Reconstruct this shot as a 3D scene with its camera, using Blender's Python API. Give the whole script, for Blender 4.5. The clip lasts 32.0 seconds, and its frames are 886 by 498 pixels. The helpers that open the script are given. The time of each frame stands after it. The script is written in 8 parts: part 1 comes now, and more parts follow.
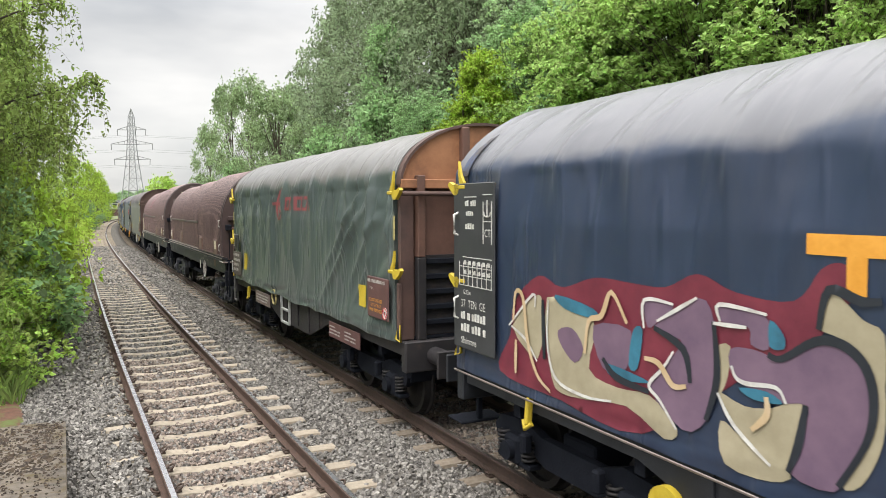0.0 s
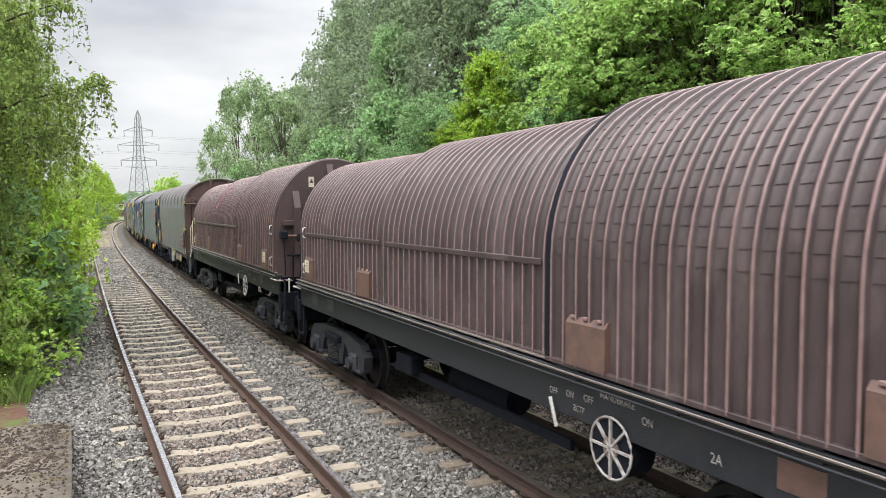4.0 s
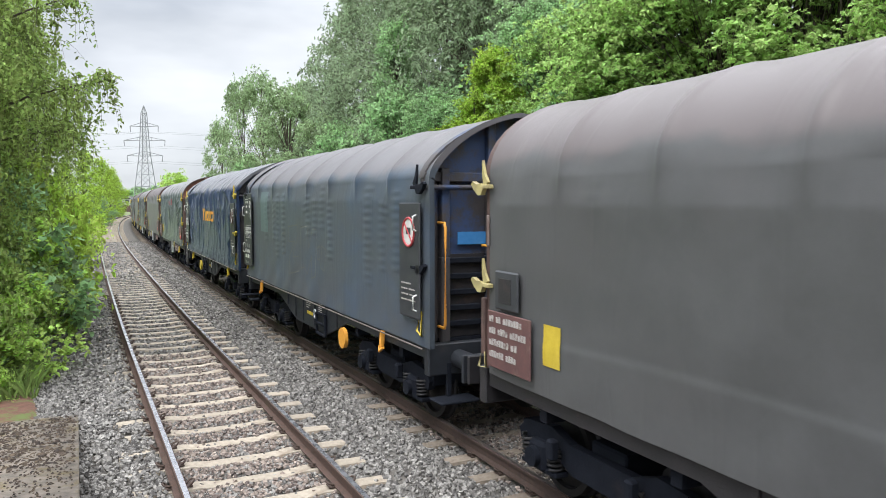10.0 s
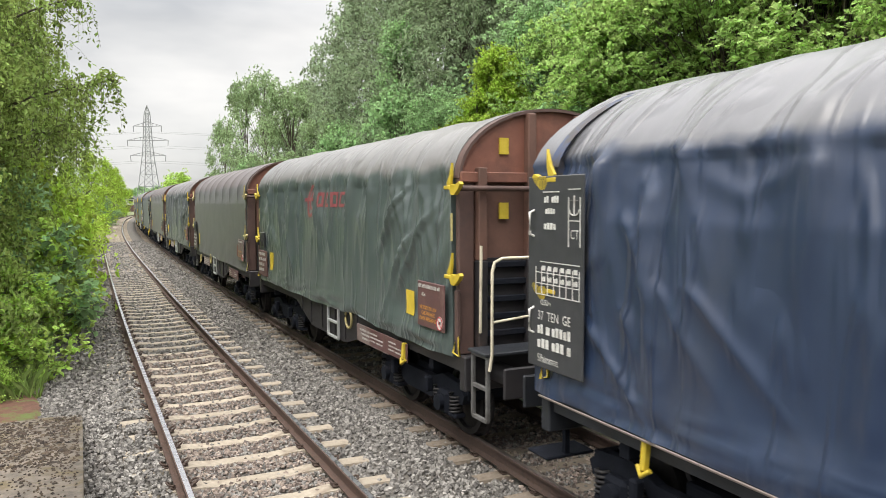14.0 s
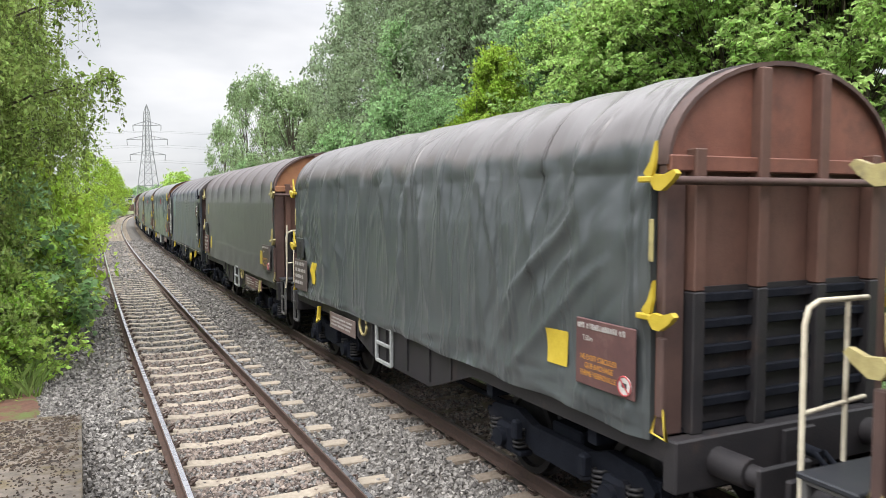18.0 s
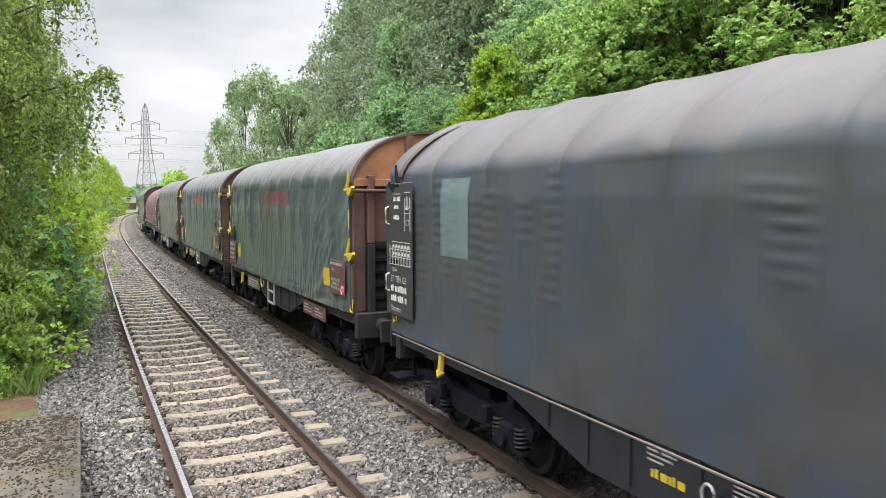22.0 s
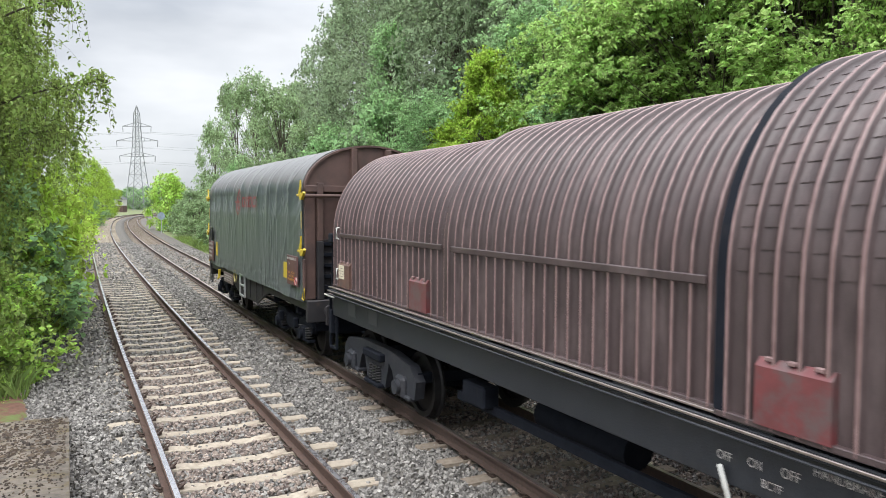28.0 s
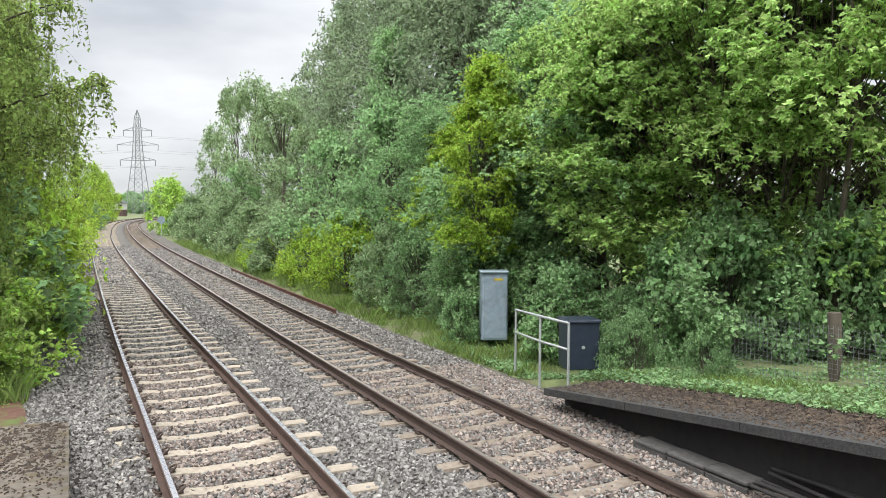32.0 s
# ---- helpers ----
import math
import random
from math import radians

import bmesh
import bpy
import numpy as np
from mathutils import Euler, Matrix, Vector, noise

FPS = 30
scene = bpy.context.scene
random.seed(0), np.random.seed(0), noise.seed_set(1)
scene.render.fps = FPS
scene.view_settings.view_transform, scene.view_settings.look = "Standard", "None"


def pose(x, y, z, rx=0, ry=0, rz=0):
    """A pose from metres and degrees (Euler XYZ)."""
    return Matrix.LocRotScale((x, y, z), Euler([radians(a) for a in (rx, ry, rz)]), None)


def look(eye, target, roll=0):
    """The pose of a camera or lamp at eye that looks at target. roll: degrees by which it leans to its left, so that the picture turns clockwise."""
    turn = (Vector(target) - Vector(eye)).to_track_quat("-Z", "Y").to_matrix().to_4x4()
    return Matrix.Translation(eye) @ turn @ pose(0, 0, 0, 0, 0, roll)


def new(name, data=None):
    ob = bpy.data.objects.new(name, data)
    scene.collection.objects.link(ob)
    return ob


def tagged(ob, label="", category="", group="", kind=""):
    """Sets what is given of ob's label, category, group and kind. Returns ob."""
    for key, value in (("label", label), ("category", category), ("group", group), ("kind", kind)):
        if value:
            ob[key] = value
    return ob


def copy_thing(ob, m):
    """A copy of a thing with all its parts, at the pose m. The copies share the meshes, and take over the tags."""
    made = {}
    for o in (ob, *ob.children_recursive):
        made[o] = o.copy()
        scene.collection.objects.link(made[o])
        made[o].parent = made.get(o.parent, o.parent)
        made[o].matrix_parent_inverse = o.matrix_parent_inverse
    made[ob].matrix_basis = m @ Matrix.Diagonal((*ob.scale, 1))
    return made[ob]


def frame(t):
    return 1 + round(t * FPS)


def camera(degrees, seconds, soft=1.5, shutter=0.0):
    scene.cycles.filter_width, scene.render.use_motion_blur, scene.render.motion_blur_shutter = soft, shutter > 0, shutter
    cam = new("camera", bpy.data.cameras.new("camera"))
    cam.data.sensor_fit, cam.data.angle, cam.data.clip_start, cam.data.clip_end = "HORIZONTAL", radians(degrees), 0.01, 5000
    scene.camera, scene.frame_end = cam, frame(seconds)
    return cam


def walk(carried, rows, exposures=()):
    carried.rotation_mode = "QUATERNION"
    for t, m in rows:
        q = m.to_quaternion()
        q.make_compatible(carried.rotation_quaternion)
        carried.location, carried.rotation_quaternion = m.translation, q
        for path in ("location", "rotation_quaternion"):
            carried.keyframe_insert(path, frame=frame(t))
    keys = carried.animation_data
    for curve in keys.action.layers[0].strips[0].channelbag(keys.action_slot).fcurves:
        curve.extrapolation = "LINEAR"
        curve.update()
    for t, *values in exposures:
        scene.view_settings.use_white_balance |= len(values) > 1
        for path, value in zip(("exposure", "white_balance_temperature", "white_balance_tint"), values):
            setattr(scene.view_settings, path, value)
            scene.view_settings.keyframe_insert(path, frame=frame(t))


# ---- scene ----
# ---------------------------------------------------------------- camera
cam = camera(61.45, 32.0, soft=0.65, shutter=0.1)
EYE = (0.0, 0.0, 2.738)
# seconds, turn to the left, tilt up, lean to the left (degrees); held by a person on the platform
PATH = [
    (0, -0.302, -3.325, -0.262),
    (0.5, -0.268, -3.357, -0.335),
    (1, -0.231, -3.349, -0.261),
    (1.5, -0.175, -3.341, -0.235),
    (2, -0.109, -3.306, -0.165),
    (2.5, -0.036, -3.286, -0.161),
    (3, 0.031, -3.248, -0.176),
    (3.5, 0.046, -3.212, -0.114),
    (5.5, 0.286, -3.135, -0.101),
    (6, 0.338, -3.116, -0.126),
    (6.5, 0.369, -3.129, -0.165),
    (7, 0.366, -3.191, -0.172),
    (7.5, 0.398, -3.264, -0.163),
    (8, 0.422, -3.349, -0.179),
    (8.5, 0.469, -3.426, -0.130),
    (9, 0.486, -3.481, -0.095),
    (9.5, 0.497, -3.518, -0.062),
    (10, 0.509, -3.530, -0.044),
    (10.5, 0.528, -3.542, -0.091),
    (11, 0.547, -3.528, -0.087),
    (11.5, 0.585, -3.530, -0.088),
    (12, 0.613, -3.537, -0.022),
    (12.5, 0.657, -3.545, -0.037),
    (13, 0.693, -3.580, -0.123),
    (13.5, 0.712, -3.580, -0.122),
    (14, 0.739, -3.589, -0.157),
    (14.5, 0.732, -3.595, -0.177),
    (16.5, 0.715, -3.540, -0.013),
    (17, 0.710, -3.557, 0.028),
    (17.5, 0.702, -3.601, -0.028),
    (18, 0.698, -3.608, -0.041),
    (18.5, 0.677, -3.617, -0.075),
    (19, 0.648, -3.613, -0.046),
    (19.5, 0.657, -3.639, -0.052),
    (20, 0.674, -3.653, -0.102),
    (20.5, 0.663, -3.628, -0.096),
    (21, 0.640, -3.623, -0.021),
    (21.5, 0.609, -3.658, 0.008),
    (22, 0.597, -3.700, -0.027),
    (22.5, 0.593, -3.727, 0.006),
    (23, 0.588, -3.773, 0.026),
    (23.5, 0.558, -3.735, 0.091),
    (24, 0.540, -3.719, 0.057),
    (24.5, 0.498, -3.625, 0.079),
    (25, 0.438, -3.523, 0.081),
    (25.5, 0.364, -3.482, 0.055),
    (27.5, 0.042, -3.395, 0.195),
    (28, -0.010, -3.388, 0.211),
    (28.5, -0.062, -3.318, 0.306),
    (29, -0.098, -3.278, 0.264),
    (29.5, -0.098, -3.209, 0.200),
    (30, -0.096, -3.147, 0.182),
    (30.5, -0.089, -3.093, 0.173),
    (31, -0.036, -3.084, 0.181),
    (31.5, 0.013, -3.081, 0.190),
    (32, 0.002, -3.065, 0.243),
]


def aim(turn, tilt, lean):
    m = Matrix.Rotation(radians(turn), 4, "Z") @ Matrix.Rotation(radians(90 + tilt), 4, "X") @ Matrix.Rotation(radians(lean), 4, "Z")
    return Matrix.Translation(EYE) @ m


walk(cam, [(t, aim(a, b, c)) for t, a, b, c in PATH], exposures=[(0, 0.5, 6800, 10), (3, 0.5, 6700, 10), (6, 0.6, 6200, 10), (9, 0.58, 6150, 10), (13, 0.49, 6850, 10), (17, 0.54, 6600, 12), (20, 0.52, 6450, 11), (23, 0.53, 6550, 11), (25, 0.52, 6600, 11), (28, 0.52, 6350, 10), (29, 0.5, 5950, 9), (30, 0.45, 6500, 12), (31, 0.52, 6450, 10), (32, 0.52, 6450, 10)])

# ---------------------------------------------------------------- light: a bright overcast noon
world = bpy.data.worlds.new("overcast_sky")
scene.world = world
world.use_nodes = True
wn, wl = world.node_tree.nodes, world.node_tree.links
wn.clear()
sky = wn.new("ShaderNodeTexSky")
sky.sky_type, sky.sun_disc = "NISHITA", False
sky.sun_elevation, sky.sun_rotation = radians(62), radians(206)
wtc = wn.new("ShaderNodeTexCoord")
wmap = wn.new("ShaderNodeMapping")
wmap.inputs["Scale"].default_value = (1.6, 1.6, 5.0)
cloud = wn.new("ShaderNodeTexNoise")
cloud.inputs["Scale"].default_value, cloud.inputs["Detail"].default_value, cloud.inputs["Roughness"].default_value = 1.3, 5.0, 0.5
ramp = wn.new("ShaderNodeValToRGB")
ramp.color_ramp.elements[0].position, ramp.color_ramp.elements[1].position = 0.36, 0.68
ramp.color_ramp.elements[0].color = (3.9, 4.1, 4.4, 1)
ramp.color_ramp.elements[1].color = (7.7, 7.72, 7.75, 1)
wmix = wn.new("ShaderNodeMix")
wmix.data_type = "RGBA"
wmix.inputs[0].default_value = 0.9
wbg = wn.new("ShaderNodeBackground")
wbg.inputs["Strength"].default_value = 0.1
wout = wn.new("ShaderNodeOutputWorld")
wl.new(wtc.outputs["Generated"], wmap.inputs["Vector"])
wl.new(wmap.outputs["Vector"], cloud.inputs["Vector"])
wl.new(cloud.outputs["Fac"], ramp.inputs["Fac"])
# an overcast sky is about three times as bright overhead as at the horizon
wsep = wn.new("ShaderNodeSeparateXYZ")
wrise = wn.new("ShaderNodeMapRange")
wrise.inputs[1].default_value, wrise.inputs[2].default_value = 0.22, 0.95
wrise.inputs[3].default_value, wrise.inputs[4].default_value = 1.0, 4.6
wscale = wn.new("ShaderNodeVectorMath")
wscale.operation = "SCALE"
wl.new(wtc.outputs["Generated"], wsep.inputs[0])
wl.new(wsep.outputs["Z"], wrise.inputs[0])
wl.new(ramp.outputs["Color"], wscale.inputs[0])
wl.new(wrise.outputs[0], wscale.inputs["Scale"])
wl.new(sky.outputs["Color"], wmix.inputs[6])
wl.new(wscale.outputs[0], wmix.inputs[7])
wl.new(wmix.outputs[2], wbg.inputs["Color"])
wl.new(wbg.outputs["Background"], wout.inputs["Surface"])
sun_data = bpy.data.lights.new("sun", "SUN")
sun_data.energy, sun_data.angle, sun_data.color = 2.3, radians(40), (1.0, 0.975, 0.94)
sun = new("sun", sun_data)
sun.matrix_world = look((-30, -62, 128), (0, 0, 0))
from mathutils import geometry

# ---------------------------------------------------------------- mesh helpers
def box_shape(cx, cy, cz, sx, sy, sz, c=0.0):
    """A box with chamfered edges: corner points and faces."""
    hx, hy, hz = sx / 2, sy / 2, sz / 2
    if c <= 0:
        v = [(cx + a * hx, cy + b * hy, cz + d * hz) for a in (-1, 1) for b in (-1, 1) for d in (-1, 1)]
        return v, [(0, 1, 3, 2), (4, 6, 7, 5), (0, 4, 5, 1), (2, 3, 7, 6), (0, 2, 6, 4), (1, 5, 7, 3)]
    c = min(c, 0.45 * sx, 0.45 * sy, 0.45 * sz)
    v, idx = [], {}
    for a in (-1, 1):
        for b in (-1, 1):
            for d in (-1, 1):
                for k in range(3):
                    q = [hx - c, hy - c, hz - c]
                    q[k] += c
                    idx[a, b, d, k] = len(v)
                    v.append((cx + a * q[0], cy + b * q[1], cz + d * q[2]))
    f = []
    for a in (-1, 1):
        f.append([idx[a, -1, -1, 0], idx[a, 1, -1, 0], idx[a, 1, 1, 0], idx[a, -1, 1, 0]][::a])
        f.append([idx[-1, a, -1, 1], idx[-1, a, 1, 1], idx[1, a, 1, 1], idx[1, a, -1, 1]][::a])
        f.append([idx[-1, -1, a, 2], idx[1, -1, a, 2], idx[1, 1, a, 2], idx[-1, 1, a, 2]][::a])
        for b in (-1, 1):
            f.append([idx[a, b, -1, 0], idx[a, b, -1, 1], idx[a, b, 1, 1], idx[a, b, 1, 0]][::a * b])
            f.append([idx[a, -1, b, 0], idx[a, 1, b, 0], idx[a, 1, b, 2], idx[a, -1, b, 2]][::a * b])
            f.append([idx[-1, a, b, 1], idx[-1, a, b, 2], idx[1, a, b, 2], idx[1, a, b, 1]][::a * b])
            for d in (-1, 1):
                f.append([idx[a, b, d, 0], idx[a, b, d, 1], idx[a, b, d, 2]][::a * b * d])
    return v, f


class Shape:
    """Collects corner points and faces of one mesh; m is applied to all that follows."""

    def __init__(self, m=None):
        self.v, self.f, self.k, self.m, self.slot, self.smooth = [], [], [], m, 0, []

    def add(self, v, f, smooth=False):
        n = len(self.v)
        self.v += [tuple(self.m @ Vector(p)) for p in v] if self.m is not None else [tuple(p) for p in v]
        flip = self.m is not None and self.m.determinant() < 0
        self.f += [tuple(n + i for i in (q[::-1] if flip else q)) for q in f]
        self.k += [self.slot] * len(f)
        self.smooth += [smooth] * len(f)
        return self

    def box(self, cx, cy, cz, sx, sy, sz, c=0.0):
        return self.add(*box_shape(cx, cy, cz, sx, sy, sz, c))

    def span(self, x0, x1, y0, y1, z0, z1, c=0.0):
        return self.box((x0 + x1) / 2, (y0 + y1) / 2, (z0 + z1) / 2, abs(x1 - x0), abs(y1 - y0), abs(z1 - z0), c)

    def beam(self, a, b, w, d, c=0.0):
        """A square bar from a to b."""
        a, b = Vector(a), Vector(b)
        v, f = box_shape(0, 0, 0, w, d, (b - a).length, c)
        m = Matrix.Translation((a + b) / 2) @ (b - a).to_track_quat("Z", "Y").to_matrix().to_4x4()
        return self.add([m @ Vector(p) for p in v], f)

    def tube(self, pts, r, n=8, caps=True, r1=None):
        """A round bar along points."""
        pts = [Vector(p) for p in pts]
        v, f = [], []
        for i, p in enumerate(pts):
            d = (pts[min(i + 1, len(pts) - 1)] - pts[max(i - 1, 0)]).normalized()
            q = d.to_track_quat("Z", "Y")
            rr = r if r1 is None else r + (r1 - r) * i / (len(pts) - 1)
            v += [p + q @ Vector((rr * math.cos(6.28318 * j / n), rr * math.sin(6.28318 * j / n), 0)) for j in range(n)]
        for i in range(len(pts) - 1):
            f += [(i * n + j, i * n + (j + 1) % n, (i + 1) * n + (j + 1) % n, (i + 1) * n + j) for j in range(n)]
        self.add(v, f, True)
        if caps:
            k = len(v) - n
            self.add(v[:n], [tuple(range(n))[::-1]])
            self.add(v[k:], [tuple(range(n))])
        return self

    def prism(self, poly, axis, a, b):
        """A flat outline pulled along an axis from a to b."""
        at = {"x": lambda p, t: (t, p[0], p[1]), "y": lambda p, t: (p[0], t, p[1]), "z": lambda p, t: (p[0], p[1], t)}[axis]
        n = len(poly)
        v = [at(p, a) for p in poly] + [at(p, b) for p in poly]
        f = [tuple(range(n))[::-1], tuple(range(n, 2 * n))] + [(i, (i + 1) % n, n + (i + 1) % n, n + i) for i in range(n)]
        area = sum(poly[i][0] * poly[(i + 1) % n][1] - poly[(i + 1) % n][0] * poly[i][1] for i in range(n))
        if (area < 0) != (axis == "y") != (b < a):
            f = [q[::-1] for q in f]
        return self.add(v, f)

    def sheet(self, grid, smooth=True, closed=False):
        """Rows of points joined to a skin."""
        n, w = len(grid), len(grid[0])
        v = [p for row in grid for p in row]
        f = [(i * w + j, i * w + j + 1, (i + 1) * w + j + 1, (i + 1) * w + j) for i in range(n - 1) for j in range(w - 1)]
        return self.add(v, f, smooth)

    def mesh(self, name, *materials):
        me = bpy.data.meshes.new(name)
        me.from_pydata(self.v, [], self.f)
        for m in materials:
            me.materials.append(m)
        me.polygons.foreach_set("material_index", self.k)
        me.polygons.foreach_set("use_smooth", self.smooth)
        me.update()
        return me


def part(name, shape, material, parent, label=""):
    """One mesh object under a thing or a part."""
    materials = material if isinstance(material, (list, tuple)) else [material]
    me = shape if isinstance(shape, bpy.types.Mesh) else shape.mesh(name, *materials)
    ob = new(name, me)
    ob.parent = parent
    return tagged(ob, label)


def thing(name, label, category, group="", kind="", shape=None, material=None, at=None):
    ob = new(name, shape.mesh(name, *(material if isinstance(material, (list, tuple)) else [material])) if shape else None)
    if at is not None:
        ob.matrix_world = at
    return tagged(ob, label, category, group, kind)


# ---------------------------------------------------------------- materials
def paint(name, c1, c2, scale=8.0, rough=0.7, metal=0.0, bump=0.2, bscale=60.0, stain=None, stain_at=(0.5, 0.72), stain_scale=1.5,
          stretch=(1, 1, 1), vary=0.0, island=False, spec=0.5, glow_through=0.0, coords="Object"):
    """Two colours mixed by fine grain, stains of a third colour in large patches, fine relief."""
    m = bpy.data.materials.new(name)
    m.use_nodes = True
    n, l = m.node_tree.nodes, m.node_tree.links
    b = n["Principled BSDF"]
    tc = n.new("ShaderNodeTexCoord")
    mp = n.new("ShaderNodeMapping")
    mp.inputs["Scale"].default_value = stretch
    l.new(tc.outputs[coords], mp.inputs["Vector"])
    n1 = n.new("ShaderNodeTexNoise")
    n1.inputs["Scale"].default_value, n1.inputs["Detail"].default_value, n1.inputs["Roughness"].default_value = scale, 6, 0.65
    l.new(mp.outputs[0], n1.inputs["Vector"])
    r1 = n.new("ShaderNodeMapRange")
    r1.inputs[1].default_value, r1.inputs[2].default_value = 0.33, 0.67
    l.new(n1.outputs["Fac"], r1.inputs[0])
    mx = n.new("ShaderNodeMix")
    mx.data_type = "RGBA"
    mx.inputs[6].default_value, mx.inputs[7].default_value = (*c1, 1), (*c2, 1)
    l.new(r1.outputs[0], mx.inputs[0])
    colour = mx.outputs[2]
    if stain:
        n2 = n.new("ShaderNodeTexNoise")
        n2.inputs["Scale"].default_value, n2.inputs["Detail"].default_value, n2.inputs["Roughness"].default_value = stain_scale, 8, 0.7
        l.new(mp.outputs[0], n2.inputs["Vector"])
        r2 = n.new("ShaderNodeMapRange")
        r2.inputs[1].default_value, r2.inputs[2].default_value = stain_at
        l.new(n2.outputs["Fac"], r2.inputs[0])
        m2 = n.new("ShaderNodeMix")
        m2.data_type = "RGBA"
        l.new(r2.outputs[0], m2.inputs[0])
        l.new(colour, m2.inputs[6])
        m2.inputs[7].default_value = (*stain, 1)
        colour = m2.outputs[2]
    if vary:
        hs = n.new("ShaderNodeHueSaturation")
        src = n.new("ShaderNodeNewGeometry").outputs["Random Per Island"] if island else n.new("ShaderNodeObjectInfo").outputs["Random"]
        rv = n.new("ShaderNodeMapRange")
        rv.inputs[3].default_value, rv.inputs[4].default_value = 1 - vary, 1 + vary
        l.new(src, rv.inputs[0])
        l.new(rv.outputs[0], hs.inputs["Value"])
        l.new(colour, hs.inputs["Color"])
        if island:
            rh = n.new("ShaderNodeMapRange")
            rh.inputs[3].default_value, rh.inputs[4].default_value = 0.485, 0.51
            l.new(src, rh.inputs[0])
            l.new(rh.outputs[0], hs.inputs["Hue"])
        colour = hs.outputs["Color"]
    l.new(colour, b.inputs["Base Color"])
    b.inputs["Metallic"].default_value = metal
    b.inputs["Specular IOR Level"].default_value = spec
    rr = n.new("ShaderNodeMapRange")
    rr.inputs[3].default_value, rr.inputs[4].default_value = max(rough - 0.12, 0.05), min(rough + 0.1, 1)
    l.new(n1.outputs["Fac"], rr.inputs[0])
    l.new(rr.outputs[0], b.inputs["Roughness"])
    if bump:
        n3 = n.new("ShaderNodeTexNoise")
        n3.inputs["Scale"].default_value, n3.inputs["Detail"].default_value = bscale, 4
        l.new(tc.outputs[coords], n3.inputs["Vector"])
        bp = n.new("ShaderNodeBump")
        bp.inputs["Strength"].default_value, bp.inputs["Distance"].default_value = bump, 0.01
        l.new(n3.outputs["Fac"], bp.inputs["Height"])
        l.new(bp.outputs[0], b.inputs["Normal"])
    if glow_through:
        tr = n.new("ShaderNodeBsdfTranslucent")
        l.new(colour, tr.inputs["Color"])
        ms = n.new("ShaderNodeMixShader")
        ms.inputs[0].default_value = glow_through
        l.new(b.outputs[0], ms.inputs[1])
        l.new(tr.outputs[0], ms.inputs[2])
        l.new(ms.outputs[0], n["Material Output"].inputs["Surface"])
    return m


M_CONCRETE = paint("sleeper_concrete", (0.26, 0.222, 0.172), (0.37, 0.322, 0.256), 14, 0.9, bump=0.5, bscale=90, stain=(0.19, 0.14, 0.10), stain_at=(0.52, 0.75), stain_scale=3, vary=0.12)
M_CONCRETE_OLD = paint("weathered_sleeper_concrete", (0.16, 0.13, 0.10), (0.25, 0.21, 0.165), 14, 0.9, bump=0.5, bscale=90, stain=(0.13, 0.095, 0.07), stain_at=(0.45, 0.7), stain_scale=3, vary=0.14)
M_RAIL_SIDE = paint("rail_rust", (0.045, 0.028, 0.022), (0.085, 0.047, 0.034), 25, 0.85, bump=0.4, bscale=80)
M_RAIL_OLD = paint("rail_dark_rust", (0.035, 0.023, 0.019), (0.07, 0.042, 0.031), 25, 0.85, bump=0.4, bscale=80)
M_RAIL_TOP = paint("rail_polished_steel", (0.47, 0.47, 0.49), (0.54, 0.54, 0.56), 6, 0.28, metal=1.0, bump=0)
M_RAIL_DULL = paint("rail_worn_steel", (0.32, 0.27, 0.25), (0.42, 0.37, 0.34), 30, 0.4, metal=0.9, bump=0.03)
M_CLIP = paint("clip_rust", (0.05, 0.035, 0.03), (0.09, 0.06, 0.045), 30, 0.8, metal=0.3)
M_STONE = paint("ballast_granite", (0.086, 0.081, 0.075), (0.24, 0.226, 0.208), 18, 0.85, bump=0.2, bscale=120, vary=0.6, island=True)
M_STONE_BROWN = paint("ballast_brown", (0.105, 0.08, 0.066), (0.27, 0.222, 0.19), 18, 0.85, bump=0.2, bscale=120, vary=0.6, island=True)
M_TROUGH = paint("trough_concrete", (0.045, 0.043, 0.04), (0.09, 0.085, 0.078), 12, 0.95, bump=0.6, stain=(0.05, 0.045, 0.04), stain_scale=4)
M_DEBRIS = paint("leaf_litter", (0.02, 0.016, 0.013), (0.085, 0.06, 0.04), 9, 0.95, bump=0.3, vary=0.45, island=True)
M_BED = paint("ballast_bed", (0.045, 0.041, 0.037), (0.135, 0.123, 0.108), 32, 0.95, bump=1.0, bscale=40, stain=(0.10, 0.08, 0.062), stain_scale=0.6)
M_GROUND = paint("grassy_soil", (0.08, 0.10, 0.035), (0.15, 0.18, 0.07), 3, 0.95, bump=0.8, bscale=20, stain=(0.10, 0.08, 0.05), stain_scale=0.8)
M_ASPHALT = paint("old_asphalt", (0.075, 0.063, 0.052), (0.215, 0.182, 0.146), 5, 0.9, bump=1.0, bscale=45, stain=(0.115, 0.085, 0.03), stain_at=(0.52, 0.66), stain_scale=2.2)
M_SOIL = paint("red_brown_soil", (0.085, 0.038, 0.025), (0.14, 0.066, 0.046), 8, 0.98, bump=1.0, bscale=30, stain=(0.09, 0.12, 0.03), stain_at=(0.5, 0.62), stain_scale=3)
M_MOSS = paint("mossy_asphalt", (0.018, 0.016, 0.015), (0.085, 0.07, 0.055), 26, 0.98, bump=1.0, bscale=45, stain=(0.10, 0.052, 0.022), stain_at=(0.52, 0.72), stain_scale=2.6)
